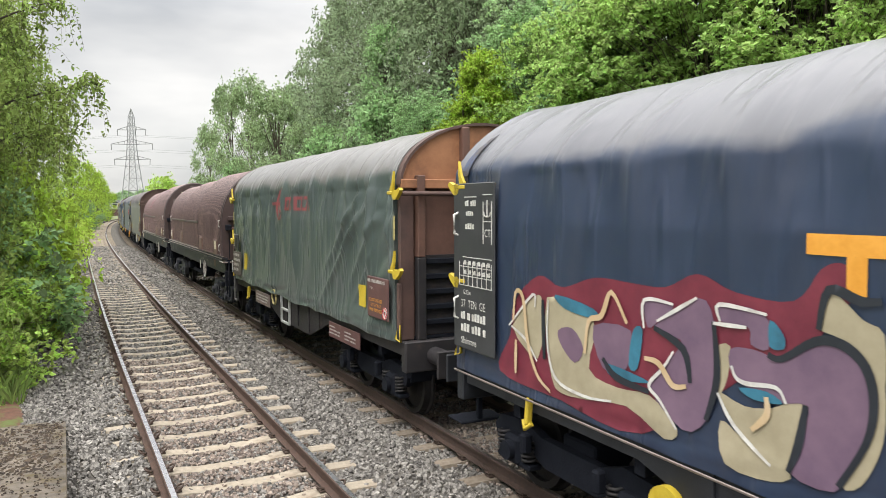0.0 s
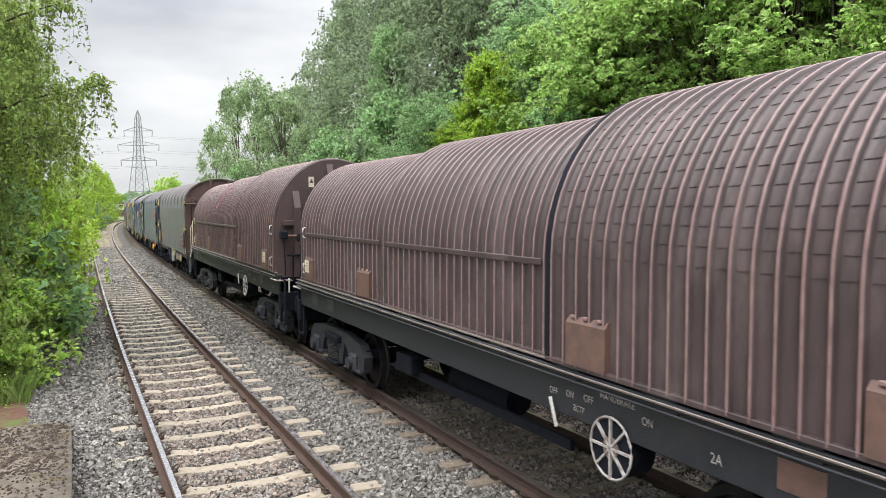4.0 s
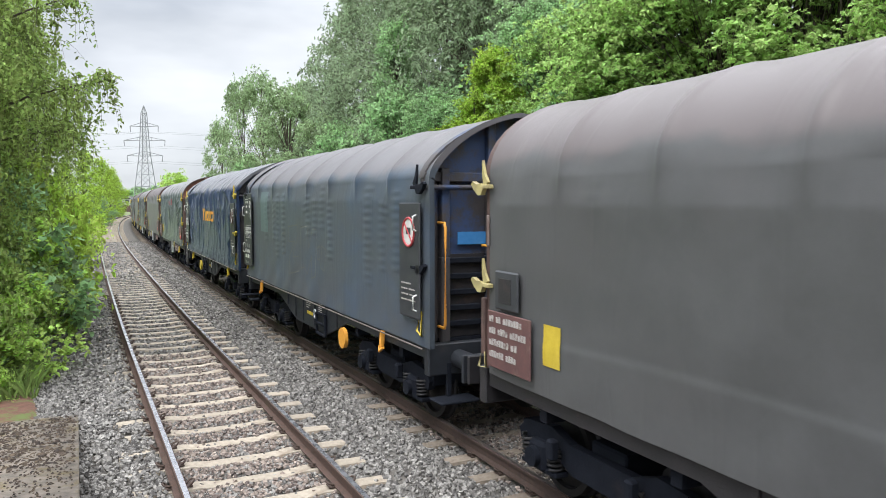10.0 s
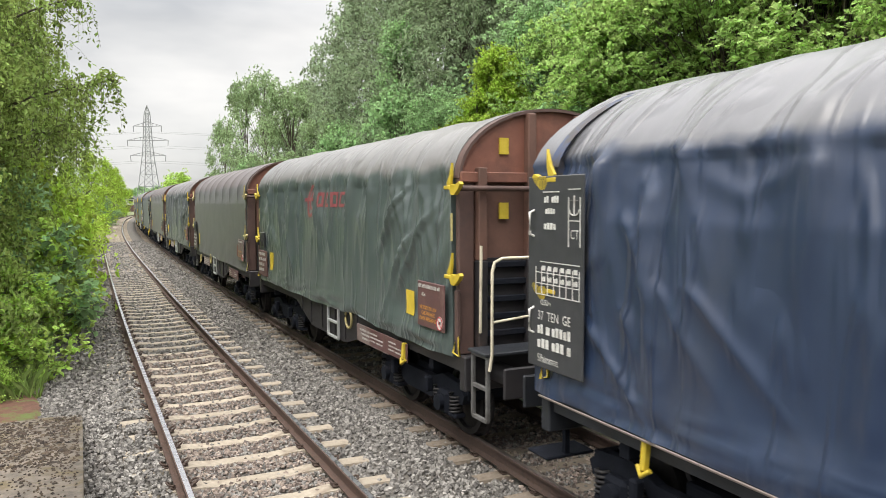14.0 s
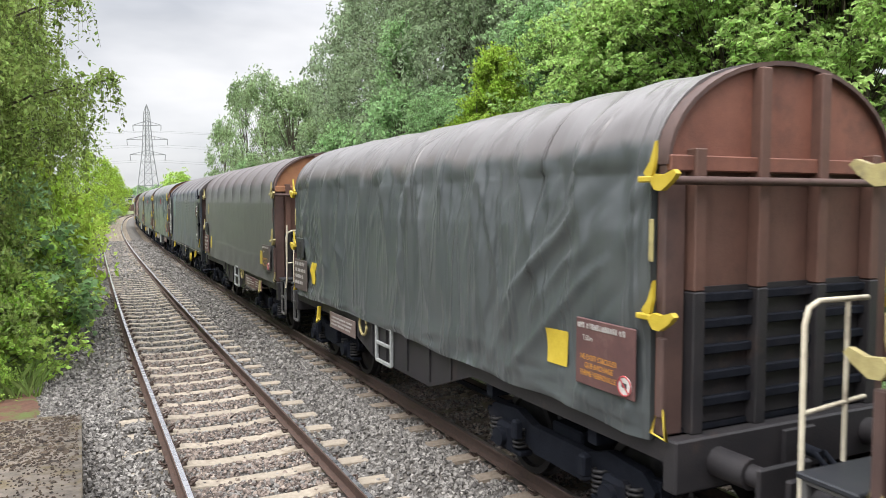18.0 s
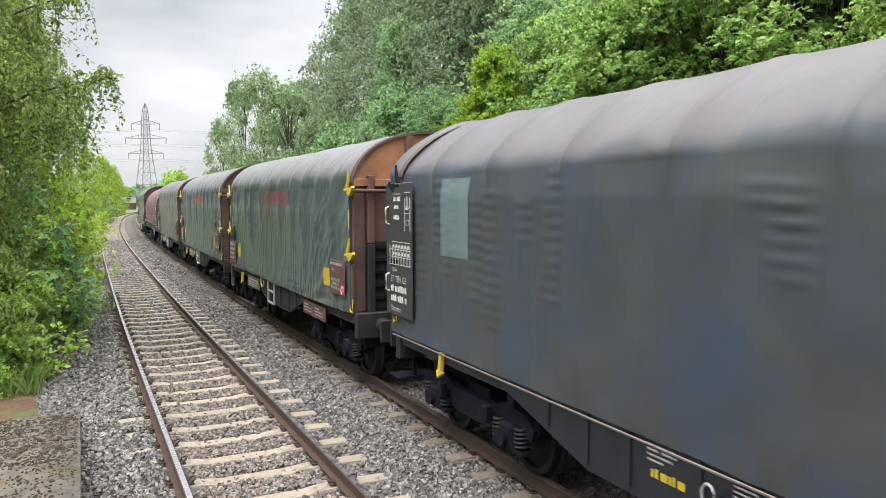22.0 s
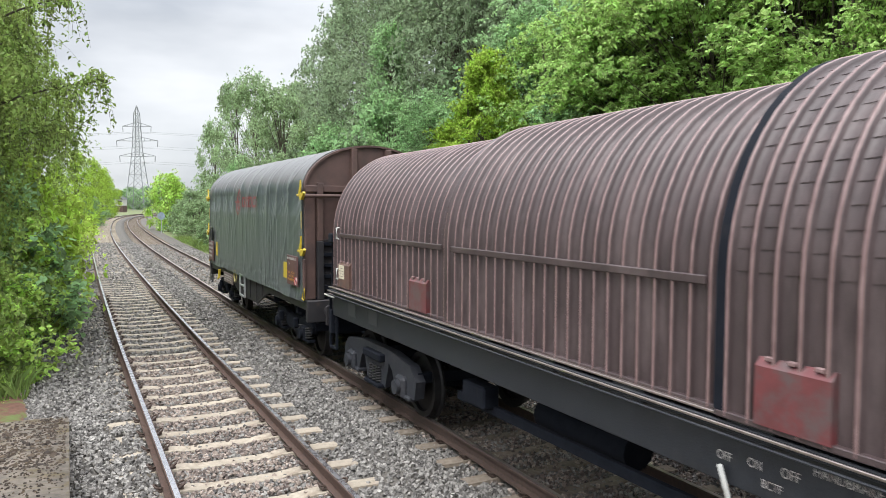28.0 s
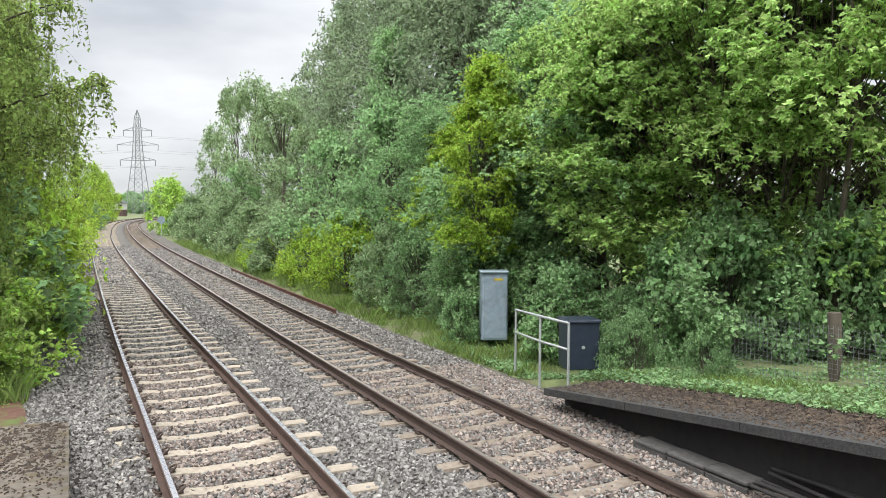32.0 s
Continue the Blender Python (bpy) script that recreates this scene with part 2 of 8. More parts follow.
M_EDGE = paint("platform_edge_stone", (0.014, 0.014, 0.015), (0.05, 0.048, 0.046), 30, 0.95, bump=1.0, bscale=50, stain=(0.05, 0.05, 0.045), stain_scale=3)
# near-black for cables, and for the wall with the coping's shade in its colour
M_DARK = paint("shaded_wall_and_cable", (0.016, 0.015, 0.015), (0.03, 0.028, 0.026), 8, 0.95, bump=0.5)
M_LEAF_G = paint("hedge_leaf", (0.38, 0.55, 0.12), (0.5, 0.66, 0.19), 0.6, 0.5, spec=0.3, bump=0.1, vary=0.55, island=True, glow_through=0.62)
M_LEAF_IVY = paint("ivy_leaf", (0.15, 0.255, 0.115), (0.25, 0.385, 0.17), 0.6, 0.5, spec=0.3, bump=0.1, vary=0.4, island=True, glow_through=0.35)
# the sycamore leaf again, with sunlight put into a paler, yellower colour
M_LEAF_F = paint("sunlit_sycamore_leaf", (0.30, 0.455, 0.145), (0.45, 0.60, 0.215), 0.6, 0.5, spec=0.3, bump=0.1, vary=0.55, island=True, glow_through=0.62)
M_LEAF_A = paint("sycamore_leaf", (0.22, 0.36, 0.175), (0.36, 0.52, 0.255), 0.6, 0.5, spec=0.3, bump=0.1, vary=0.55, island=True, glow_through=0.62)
M_LEAF_B = paint("ash_leaf", (0.195, 0.265, 0.155), (0.31, 0.385, 0.235), 0.6, 0.5, spec=0.3, bump=0.1, vary=0.55, island=True, glow_through=0.55)
M_LEAF_C = paint("young_leaf", (0.3, 0.45, 0.06), (0.43, 0.56, 0.11), 0.6, 0.5, spec=0.3, bump=0.1, vary=0.55, island=True, glow_through=0.62)
M_LEAF_D = paint("willow_leaf", (0.22, 0.31, 0.155), (0.335, 0.435, 0.235), 0.6, 0.5, spec=0.3, bump=0.1, vary=0.55, island=True, glow_through=0.55)
M_LEAF_E = paint("birch_leaf", (0.19, 0.275, 0.075), (0.34, 0.43, 0.13), 0.6, 0.5, spec=0.3, bump=0.1, vary=0.55, island=True, glow_through=0.62)
M_BARK = paint("bark", (0.05, 0.04, 0.03), (0.12, 0.10, 0.075), 10, 0.95, bump=0.8, bscale=25, stretch=(1, 1, 0.25))
M_GRASS = paint("grass_blades", (0.115, 0.185, 0.04), (0.21, 0.29, 0.08), 1.0, 0.7, bump=0, vary=0.4, island=True, glow_through=0.3)
M_STEEL = paint("galvanised_steel", (0.42, 0.44, 0.44), (0.55, 0.57, 0.57), 20, 0.5, metal=0.6, bump=0.1)
M_WIRE = paint("fence_wire", (0.20, 0.22, 0.23), (0.30, 0.32, 0.33), 20, 0.6, metal=0.4, bump=0)
M_POST = paint("brown_post_paint", (0.098, 0.05, 0.038), (0.148, 0.076, 0.056), 4, 0.65, bump=0.2, stain=(0.06, 0.035, 0.028), stain_scale=2)
M_PYLON = paint("pylon_steel", (0.20, 0.21, 0.22), (0.28, 0.29, 0.30), 1, 0.7, metal=0.2, bump=0)
M_CABINET = paint("cabinet_grey", (0.19, 0.245, 0.295), (0.26, 0.32, 0.37), 5, 0.55, bump=0.1, stain=(0.13, 0.15, 0.15), stain_scale=2)
M_NAVY = paint("cabinet_dark_blue", (0.016, 0.022, 0.038), (0.026, 0.034, 0.055), 5, 0.4, bump=0.05)
M_YELLOW = paint("warning_yellow", (0.44, 0.32, 0.02), (0.54, 0.41, 0.045), 10, 0.55, stain=(0.35, 0.25, 0.05), stain_at=(0.6, 0.85), stain_scale=6)
M_WHITE = paint("white_paint", (0.5, 0.5, 0.48), (0.66, 0.66, 0.63), 10, 0.5, stain=(0.35, 0.33, 0.30), stain_scale=6)
M_CREAM = paint("worn_cream_paint", (0.55, 0.50, 0.38), (0.66, 0.61, 0.48), 10, 0.6, stain=(0.25, 0.2, 0.15), stain_scale=5)
M_RED = paint("logo_red", (0.34, 0.035, 0.042), (0.43, 0.06, 0.066), 10, 0.5, bump=0.05)
M_RED_FADED = paint("faded_logo_red", (0.19, 0.045, 0.052), (0.26, 0.068, 0.072), 10, 0.5, bump=0.05, stain=(0.12, 0.08, 0.08), stain_at=(0.5, 0.7), stain_scale=3)
M_ORANGE = paint("logo_orange", (0.62, 0.27, 0.03), (0.72, 0.34, 0.05), 10, 0.5, bump=0.05)
M_UNDER = paint("grimy_underframe", (0.005, 0.0065, 0.011), (0.011, 0.013, 0.019), 7, 0.85, spec=0.15, bump=0.4, bscale=40, stain=(0.024, 0.021, 0.023), stain_at=(0.56, 0.8), stain_scale=2.2)
M_SOLE = paint("grimy_brown_steel", (0.014, 0.0135, 0.016), (0.025, 0.022, 0.024), 5, 0.6, bump=0.3, stain=(0.07, 0.046, 0.038), stain_at=(0.58, 0.8), stain_scale=2)
M_NAVYSOLE = paint("grimy_blue_steel", (0.009, 0.011, 0.015), (0.018, 0.021, 0.027), 5, 0.6, bump=0.3, stain=(0.035, 0.03, 0.03), stain_at=(0.55, 0.8), stain_scale=2)
M_SILL = paint("grimy_grey_steel", (0.012, 0.014, 0.019), (0.022, 0.025, 0.031), 5, 0.55, bump=0.3, stain=(0.04, 0.036, 0.038), stain_at=(0.56, 0.8), stain_scale=2)
M_TYRE = paint("wheel_steel", (0.015, 0.015, 0.017), (0.034, 0.032, 0.032), 8, 0.6, metal=0.6, bump=0.2)
M_SPRING = paint("spring_steel", (0.018, 0.018, 0.02), (0.036, 0.034, 0.034), 12, 0.6, metal=0.3)
M_PLATE = paint("maroon_plate", (0.085, 0.042, 0.042), (0.125, 0.06, 0.056), 7, 0.55, bump=0.1, stain=(0.2, 0.13, 0.11), stain_at=(0.55, 0.8), stain_scale=3)
M_PALEPLATE = paint("faded_plate", (0.13, 0.10, 0.092), (0.20, 0.155, 0.14), 7, 0.6, bump=0.1, stain=(0.12, 0.06, 0.05), stain_scale=3)
M_BLACKPLATE = paint("dark_plate", (0.028, 0.03, 0.035), (0.045, 0.047, 0.052), 7, 0.5, bump=0.1)
M_HOOD = paint("brown_hood_paint", (0.040, 0.027, 0.028), (0.066, 0.045, 0.046), 5, 0.5, bump=0.2, stain=(0.13, 0.098, 0.097), stain_at=(0.5, 0.8), stain_scale=1.6, stretch=(1, 1, 0.4))
# worn rib paint, lightened further so the colour carries the crests' gloss highlight
M_HOODCREST = paint("worn_highlit_rib_paint", (0.165, 0.10, 0.098), (0.25, 0.165, 0.16), 9, 0.42, bump=0.15, stain=(0.5, 0.47, 0.46), stain_at=(0.67, 0.72), stain_scale=5.0)
M_REDPLATE = paint("faded_red_plate", (0.105, 0.03, 0.033), (0.16, 0.042, 0.045), 5, 0.45, bump=0.1, stain=(0.105, 0.07, 0.07), stain_at=(0.46, 0.6), stain_scale=3)
M_RUSTPLATE = paint("rusty_cover", (0.095, 0.056, 0.046), (0.15, 0.085, 0.066), 6, 0.6, bump=0.15, stain=(0.07, 0.048, 0.046), stain_at=(0.5, 0.7), stain_scale=4)
M_DULLYELLOW = paint("dirty_yellow", (0.30, 0.25, 0.10), (0.42, 0.36, 0.16), 10, 0.6, stain=(0.16, 0.13, 0.08), stain_scale=6)
M_INK = paint("worn_white_lettering", (0.30, 0.28, 0.265), (0.44, 0.42, 0.40), 25, 0.6, bump=0, stain=(0.16, 0.12, 0.11), stain_at=(0.5, 0.65), stain_scale=14)
M_BOGIE = paint("dusty_bogie_steel", (0.014, 0.016, 0.022), (0.028, 0.030, 0.038), 6, 0.7, bump=0.4, bscale=40, stain=(0.05, 0.047, 0.05), stain_at=(0.52, 0.78), stain_scale=3)
M_DULLSTEEL = paint("dirty_step_steel", (0.08, 0.08, 0.08), (0.13, 0.128, 0.125), 12, 0.6, bump=0.2, stain=(0.05, 0.045, 0.04), stain_scale=4)
M_DULLPLATE = paint("dirty_brown_plate", (0.06, 0.047, 0.043), (0.095, 0.076, 0.07), 7, 0.6, bump=0.1, stain=(0.14, 0.12, 0.11), stain_at=(0.56, 0.8), stain_scale=3)
M_HOODEND = paint("brown_end_paint", (0.052, 0.034, 0.034), (0.078, 0.05, 0.047), 4, 0.6, bump=0.2, stain=(0.05, 0.035, 0.033), stain_at=(0.5, 0.75), stain_scale=1.5)
# ---------------------------------------------------------------- the line: a pair of tracks that bends left, then away to the right
BEND = [(-60, 0.0), (-0.5, 0.0), (0, 0.00474), (15, -0.00129), (30, -0.00023), (50, -0.00071), (80, -0.00063), (120, -0.00047), (180, -0.00232), (420, -0.00232)]
DS = 0.5
_s = np.arange(-60, 420, DS)
_k = np.interp(_s, [b[0] for b in BEND], [b[1] for b in BEND])
_i0 = int(60 / DS)
_th = np.concatenate([[0], np.cumsum(_k[:-1]) * DS])
_th += 0.43847 - _th[_i0]
_x = np.concatenate([[0], np.cumsum(-np.sin(_th[:-1])) * DS])
_y = np.concatenate([[0], np.cumsum(np.cos(_th[:-1])) * DS])
_x += 1.68652 - _x[_i0]
_y += -_y[_i0]
SIX = 3.518          # distance between the two centre lines
FAR_Z = -0.208       # the second track lies a little lower
_fx, _fy = _x + SIX * np.cos(_th), _y + SIX * np.sin(_th)
_fs = np.concatenate([[0], np.cumsum(np.hypot(np.diff(_fx), np.diff(_fy)))])
_fs -= _fs[_i0]


def heading(s):
    return float(np.interp(s, _s, _th))


def spot(s, lat, z=0.0):
    """The place s metres along the first track, lat metres to its right, z over its rails."""
    t = heading(s)
    return Vector((float(np.interp(s, _s, _x)) + lat * math.cos(t), float(np.interp(s, _s, _y)) + lat * math.sin(t), z))


def far_spot(u):
    """The place u metres along the second track's own centre line."""
    return Vector((float(np.interp(u, _fs, _fx)), float(np.interp(u, _fs, _fy)), FAR_Z))


def stand(s, lat, z=0.0, turn=0.0):
    """A pose beside the line: y along it, x to its right."""
    return Matrix.Translation(spot(s, lat, z)) @ Matrix.Rotation(heading(s) + radians(turn), 4, "Z")


def seen_at(px, d, z=0.0):
    """A place d metres ahead of the platform's end, px to the side on a scale of 1319 to the metre ahead."""
    return Vector((d * (px - 784) / 1319, d, z))


# ground: one sheet to the horizon, with the line's formation on it
def build_ground():
    g = Shape()
    xs = [-3500, -1200, -500, -250, -140] + list(range(-100, 101, 10)) + [140, 250, 500, 1200, 3500]
    ys = [-3500, -1000, -300, -100] + list(range(-60, 301, 12)) + [360, 450, 600, 900, 1500, 4500]
    g.sheet([[(x, y, -0.62 + 0.12 * noise.noise(Vector((x * 0.06, y * 0.06, 0)))) for x in xs] for y in ys][::-1])
    thing("ground", "green grassy ground with weeds beside the railway", "ground", kind="structure", shape=g, material=M_GROUND)
    b = Shape()
    prof = [(-4.2, -0.62), (-3.6, -0.5), (-2.6, -0.34), (-1.75, -0.22), (-1.3, -0.2), (-0.65, -0.215), (0, -0.215), (0.65, -0.215), (1.3, -0.19), (1.75, -0.17), (2.2, -0.3),
            (SIX - 1.3, FAR_Z - 0.2), (SIX - 0.65, FAR_Z - 0.215), (SIX, FAR_Z - 0.215), (SIX + 0.65, FAR_Z - 0.215), (SIX + 1.3, FAR_Z - 0.2), (SIX + 1.9, FAR_Z - 0.22), (SIX + 2.7, FAR_Z - 0.38), (SIX + 3.6, FAR_Z - 0.65)]
    rows = []
    for s in list(np.arange(-30, 60, 1.0)) + list(np.arange(60, 400, 3.0)):
        rows.append([spot(s, a, z + 0.02 * noise.noise(Vector((s * 0.7, a * 1.1, 3)))) for a, z in prof])
    b.sheet(rows)
    thing("ballast", "grey crushed stone ballast bed under both tracks", "ballast", kind="structure", shape=b, material=M_BED)


RAIL = [(-0.07, -0.159), (0.07, -0.159), (0.07, -0.148), (0.012, -0.13), (0.009, -0.045), (0.034, -0.036), (0.036, -0.008), (0.026, 0), (-0.026, 0), (-0.036, -0.008), (-0.034, -0.036), (-0.009, -0.045), (-0.012, -0.13), (-0.07, -0.148)]


def build_track(name, lat, z, top, label, cant=0.0):
    track = thing(name, label, "railway track", kind="structure")
    for side in (-1, 1):
        r = Shape()
        ss = list(np.arange(-25, 60, 1.5)) + list(np.arange(60, 400, 4.0))
        pts = [[spot(s, lat + side * 0.7525 + a, z + b - side * cant * 0.75) for a, b in RAIL] for s in ss]
        n = len(RAIL)
        v = [p for row in pts for p in row]
        for j in range(n):
            r.slot = 1 if j == 7 else 0
            r.add([p for row in pts for p in (row[j], row[(j + 1) % n])], [(2 * i, 2 * i + 1, 2 * i + 3, 2 * i + 2)[::-1] for i in range(len(ss) - 1)])
        part("rail", r, [M_RAIL_SIDE if top is M_RAIL_TOP else M_RAIL_OLD, top], track, "rust-brown steel rail with a worn running surface")
    return track


def sleeper_mesh(material):
    prof = [(-1.25, -0.005), (-0.95, 0.0), (-0.55, -0.004), (-0.35, -0.028), (0.35, -0.028), (0.55, -0.004), (0.95, 0.0), (1.25, -0.005)]
    s = Shape()
    top = [[(x, w, z) for x, z in prof] for w in (-0.10, 0.10)]
    low = [[(x * 1.01, w, -0.13) for x, z in prof] for w in (-0.135, 0.135)]
    s.sheet([low[0], top[0], top[1], low[1]], smooth=False)
    s.add([low[0][0], top[0][0], top[1][0], low[1][0]], [(0, 1, 2, 3)[::-1]])
    s.add([low[0][-1], top[0][-1], top[1][-1], low[1][-1]], [(0, 1, 2, 3)])
    return s.mesh("sleeper", material)


def build_sleepers(track, lat, z, first, pitch, count, stuff, material):
    me = sleeper_mesh(material)
    clip = Shape()
    clip.box(0, 0, 0.006, 0.06, 0.12, 0.016, 0.004)
    clip.tube([(0.0, -0.05, 0.015), (0.035, -0.05, 0.05), (0.05, 0.0, 0.06), (0.035, 0.05, 0.05), (-0.01, 0.05, 0.03), (-0.03, 0.0, 0.02)], 0.011, 6)
    clip_me = clip.mesh("clip", M_CLIP)
    for i in range(count):
        s = first + i * pitch
        ob = part("sleeper", me, None, track)
        ob.matrix_basis = stand(s, lat, z - 0.163 + random.uniform(-0.006, 0.004), random.uniform(-0.5, 0.5))
        if s < 26:
            for a, turn in ((-0.7525, 0), (-0.7525, 180), (0.7525, 0), (0.7525, 180)):
                c = part("rail_clip", clip_me, None, track)
                c.matrix_basis = stand(s, lat + a + (0.105 if turn == 0 else -0.105), z - 0.155, turn)
    far = Shape()
    for i in range(count, count + stuff):
        m = stand(first + i * pitch, lat, z - 0.165)
        v, f = box_shape(0, 0, -0.06, 2.5, 0.22, 0.12)
        far.add([m @ Vector(p) for p in v], f)
    tagged(part("far_sleepers", far, material, track), kind="stuff")


def stones(name, count, s_range, lat_range, size, height, label, keep=None, seed=1, material=None):
    """Loose crushed stones, each a knocked-about block."""
    rng = np.random.default_rng(seed)
    s = rng.uniform(*s_range, count)
    lat = rng.uniform(*lat_range, count)
    z = height(s, lat)
    if keep is not None:
        ok = keep(s, lat)
        s, lat, z = s[ok], lat[ok], z[ok]
    n = len(s)
    t = np.interp(s, _s, _th)
    c = np.stack([np.interp(s, _s, _x) + lat * np.cos(t), np.interp(s, _s, _y) + lat * np.sin(t), z], 1)
    cube = np.array([(a, b, d) for a in (-1, 1) for b in (-1, 1) for d in (-1, 1)], float)
    v = cube[None] * (1 + rng.uniform(-0.42, 0.25, (n, 8, 3)))
    v *= (size * rng.uniform(0.55, 1.25, (n, 1, 1))) * rng.uniform(0.55, 1.0, (n, 1, 3)) * 0.5
    q = rng.normal(size=(n, 4))
    q /= np.linalg.norm(q, axis=1, keepdims=True)
    w, x, y, zz = q.T
    rot = np.stack([1 - 2 * (y * y + zz * zz), 2 * (x * y - zz * w), 2 * (x * zz + y * w), 2 * (x * y + zz * w), 1 - 2 * (x * x + zz * zz), 2 * (y * zz - x * w), 2 * (x * zz - y * w), 2 * (y * zz + x * w), 1 - 2 * (x * x + y * y)], 1).reshape(n, 3, 3)
    v = np.einsum("nij,nkj->nki", rot, v) + c[:, None]
    face = np.array([(0, 1, 3, 2), (4, 6, 7, 5), (0, 4, 5, 1), (2, 3, 7, 6), (0, 2, 6, 4), (1, 5, 7, 3)])
    me = quad_mesh(name, v.reshape(-1, 3), (face[None] + 8 * np.arange(n)[:, None, None]).reshape(-1, 4), material or M_STONE)
    return tagged(new(name, me), label, "ballast", kind="stuff")


def quad_mesh(name, v, f, material):
    me = bpy.data.meshes.new(name)
    k = f.shape[1]
    me.vertices.add(len(v))
    me.vertices.foreach_set("co", v.astype(np.float32).ravel())
    me.loops.add(f.size)
    me.loops.foreach_set("vertex_index", f.astype(np.int32).ravel())
    me.polygons.add(len(f))
    me.polygons.foreach_set("loop_start", (k * np.arange(len(f))).astype(np.int32))
    me.polygons.foreach_set("loop_total", np.full(len(f), k, np.int32))
    me.polygons.foreach_set("use_smooth", np.zeros(len(f), bool))
    me.materials.append(material)
    me.update(calc_edges=True)
    return me


build_ground()
track_near = build_track("track_1", 0.0, 0.0, M_RAIL_TOP, "track with polished rails on pale concrete sleepers")
track_far = build_track("track_2", SIX, FAR_Z, M_RAIL_DULL, "track with brown rails on weathered concrete sleepers", cant=0.019)
# ---------------------------------------------------------------- the goods train
# local space of a wagon: y backwards from its middle, x away from the platform, z over the rail
HB = 5.15            # half the body's length of a hooded four-axle wagon


def arch(half, eave, top, n=16, power=1.0):
    """Half outline from the eave on the near side over the ridge to the other eave."""
    pts = []
    for i in range(n + 1):
        a = math.pi * i / n
        c, s = math.cos(a), math.sin(a)
        pts.append((-half * math.copysign(abs(c) ** power, c), eave + (top - eave) * abs(s) ** power))
    return pts


def wheelset(parent, y, r=0.46):
    axle = Shape()
    axle.tube([(-1.0, 0, 0), (1.0, 0, 0)], 0.08, 10)
    ax = part("wheelset", axle, M_UNDER, parent)
    ax.location = (0, y, r)
    for side in (-1, 1):
        w = Shape()
        x0 = side * 0.69
        prof = [(0.0, 0.07), (0.06, 0.12), (0.02, 0.2), (0.03, r - 0.09), (-0.02, r - 0.08), (-0.04, r + 0.03), (-0.01, r + 0.03), (0.01, r), (0.1, r - 0.01), (0.1, r - 0.08), (0.05, r - 0.09), (0.09, 0.2), (0.12, 0.12), (0.14, 0.07)]
        n = 28
        rows = [[(x0 + side * a, q * math.cos(6.28318 * j / n), q * math.sin(6.28318 * j / n)) for a, q in prof] for j in range(n + 1)]
        w.sheet(rows if side > 0 else rows[::-1], smooth=False)
        part("wheel", w, M_TYRE, ax)
    return ax


def bogie(parent, y, base=1.8, r=0.46, style=0):
    f = Shape().span(-0.95, 0.95, y - 0.25, y + 0.25, 0.5, 0.78, 0.02)
    bg = part("bogie", f, M_UNDER, parent)
    for side in (-1, 1):
        x = side * 1.0
        f = Shape()
        if style == 0:
            top = [(-1.35, 0.62), (-1.2, 0.74), (-0.75, 0.78), (-0.45, 0.68), (0.45, 0.68), (0.75, 0.78), (1.2, 0.74), (1.35, 0.62), (1.3, 0.5), (0.7, 0.52), (0.4, 0.4), (-0.4, 0.4), (-0.7, 0.52), (-1.3, 0.5)]
            f.prism([(y + a, b) for a, b in top], "x", x - 0.05, x + 0.05)
        else:
            top = [(-1.45, 0.6), (-1.25, 0.78), (-0.6, 0.86), (0.6, 0.86), (1.25, 0.78), (1.45, 0.6), (1.4, 0.36), (1.0, 0.3), (0.75, 0.34), (0.62, 0.6), (0.5, 0.68), (0.36, 0.3), (-0.36, 0.3), (-0.5, 0.68), (-0.62, 0.6), (-0.75, 0.34), (-1.0, 0.3), (-1.4, 0.36)]
            f.prism([(y + a, b) for a, b in top], "x", x - 0.07, x + 0.07)
        part("side_frame", f, M_BOGIE if style else M_UNDER, bg)
    for e in (-1.3, 1.3):
        part("end_beam", Shape().span(-1.0, 1.0, y + e - 0.06, y + e + 0.06, 0.55, 0.7, 0.01), M_UNDER, bg)
    for side in (-1, 1):
        for e in (-base / 2, base / 2):
            b = Shape()
            b.box(side * 1.03, y + e, 0.46, 0.22, 0.3, 0.3, 0.04)
            b.tube([(side * 1.13, y + e, 0.46), (side * 1.2, y + e, 0.46)], 0.1, 12)
            b.box(side * 1.03, y + e, 0.34, 0.16, 0.62, 0.06, 0.015)
            part("axle_box", b, M_BOGIE if style else M_UNDER, bg)
            if style == 0:
                for k in (-0.23, 0.23):
                    sp = Shape()
                    for c in range(5):
                        sp.tube([(side * 1.05 + 0.075 * math.cos(t), y + e + k + 0.075 * math.sin(t), 0.385 + 0.045 * c + 0.007 * t) for t in np.linspace(0, 6.283, 9)], 0.017, 5, False)
                    part("spring", sp, M_SPRING, bg)
                d = Shape().box(side * 1.16, y + e + (0.33 if e < 0 else -0.33), 0.62, 0.1, 0.1, 0.2, 0.02)
                part("damper", d, M_UNDER, bg)
        if style == 1:
            for k in (-0.14, 0.0, 0.14):
                sp = Shape()
                for c in range(6):
                    sp.tube([(side * 1.06 + 0.06 * math.cos(t), y + k + 0.06 * math.sin(t), 0.33 + 0.04 * c + 0.0064 * t) for t in np.linspace(0, 6.283, 9)], 0.015, 5, False)
                part("spring", sp, M_SPRING, bg)
            bl = Shape().box(side * 1.06, y, 0.72, 0.2, 0.7, 0.12, 0.02).box(side * 1.06, y, 0.3, 0.2, 0.6, 0.05, 0.01)
            part("bolster", bl, M_UNDER, bg)
    for e in (-base / 2, base / 2):
        wheelset(parent, y + e, r)
    return bg


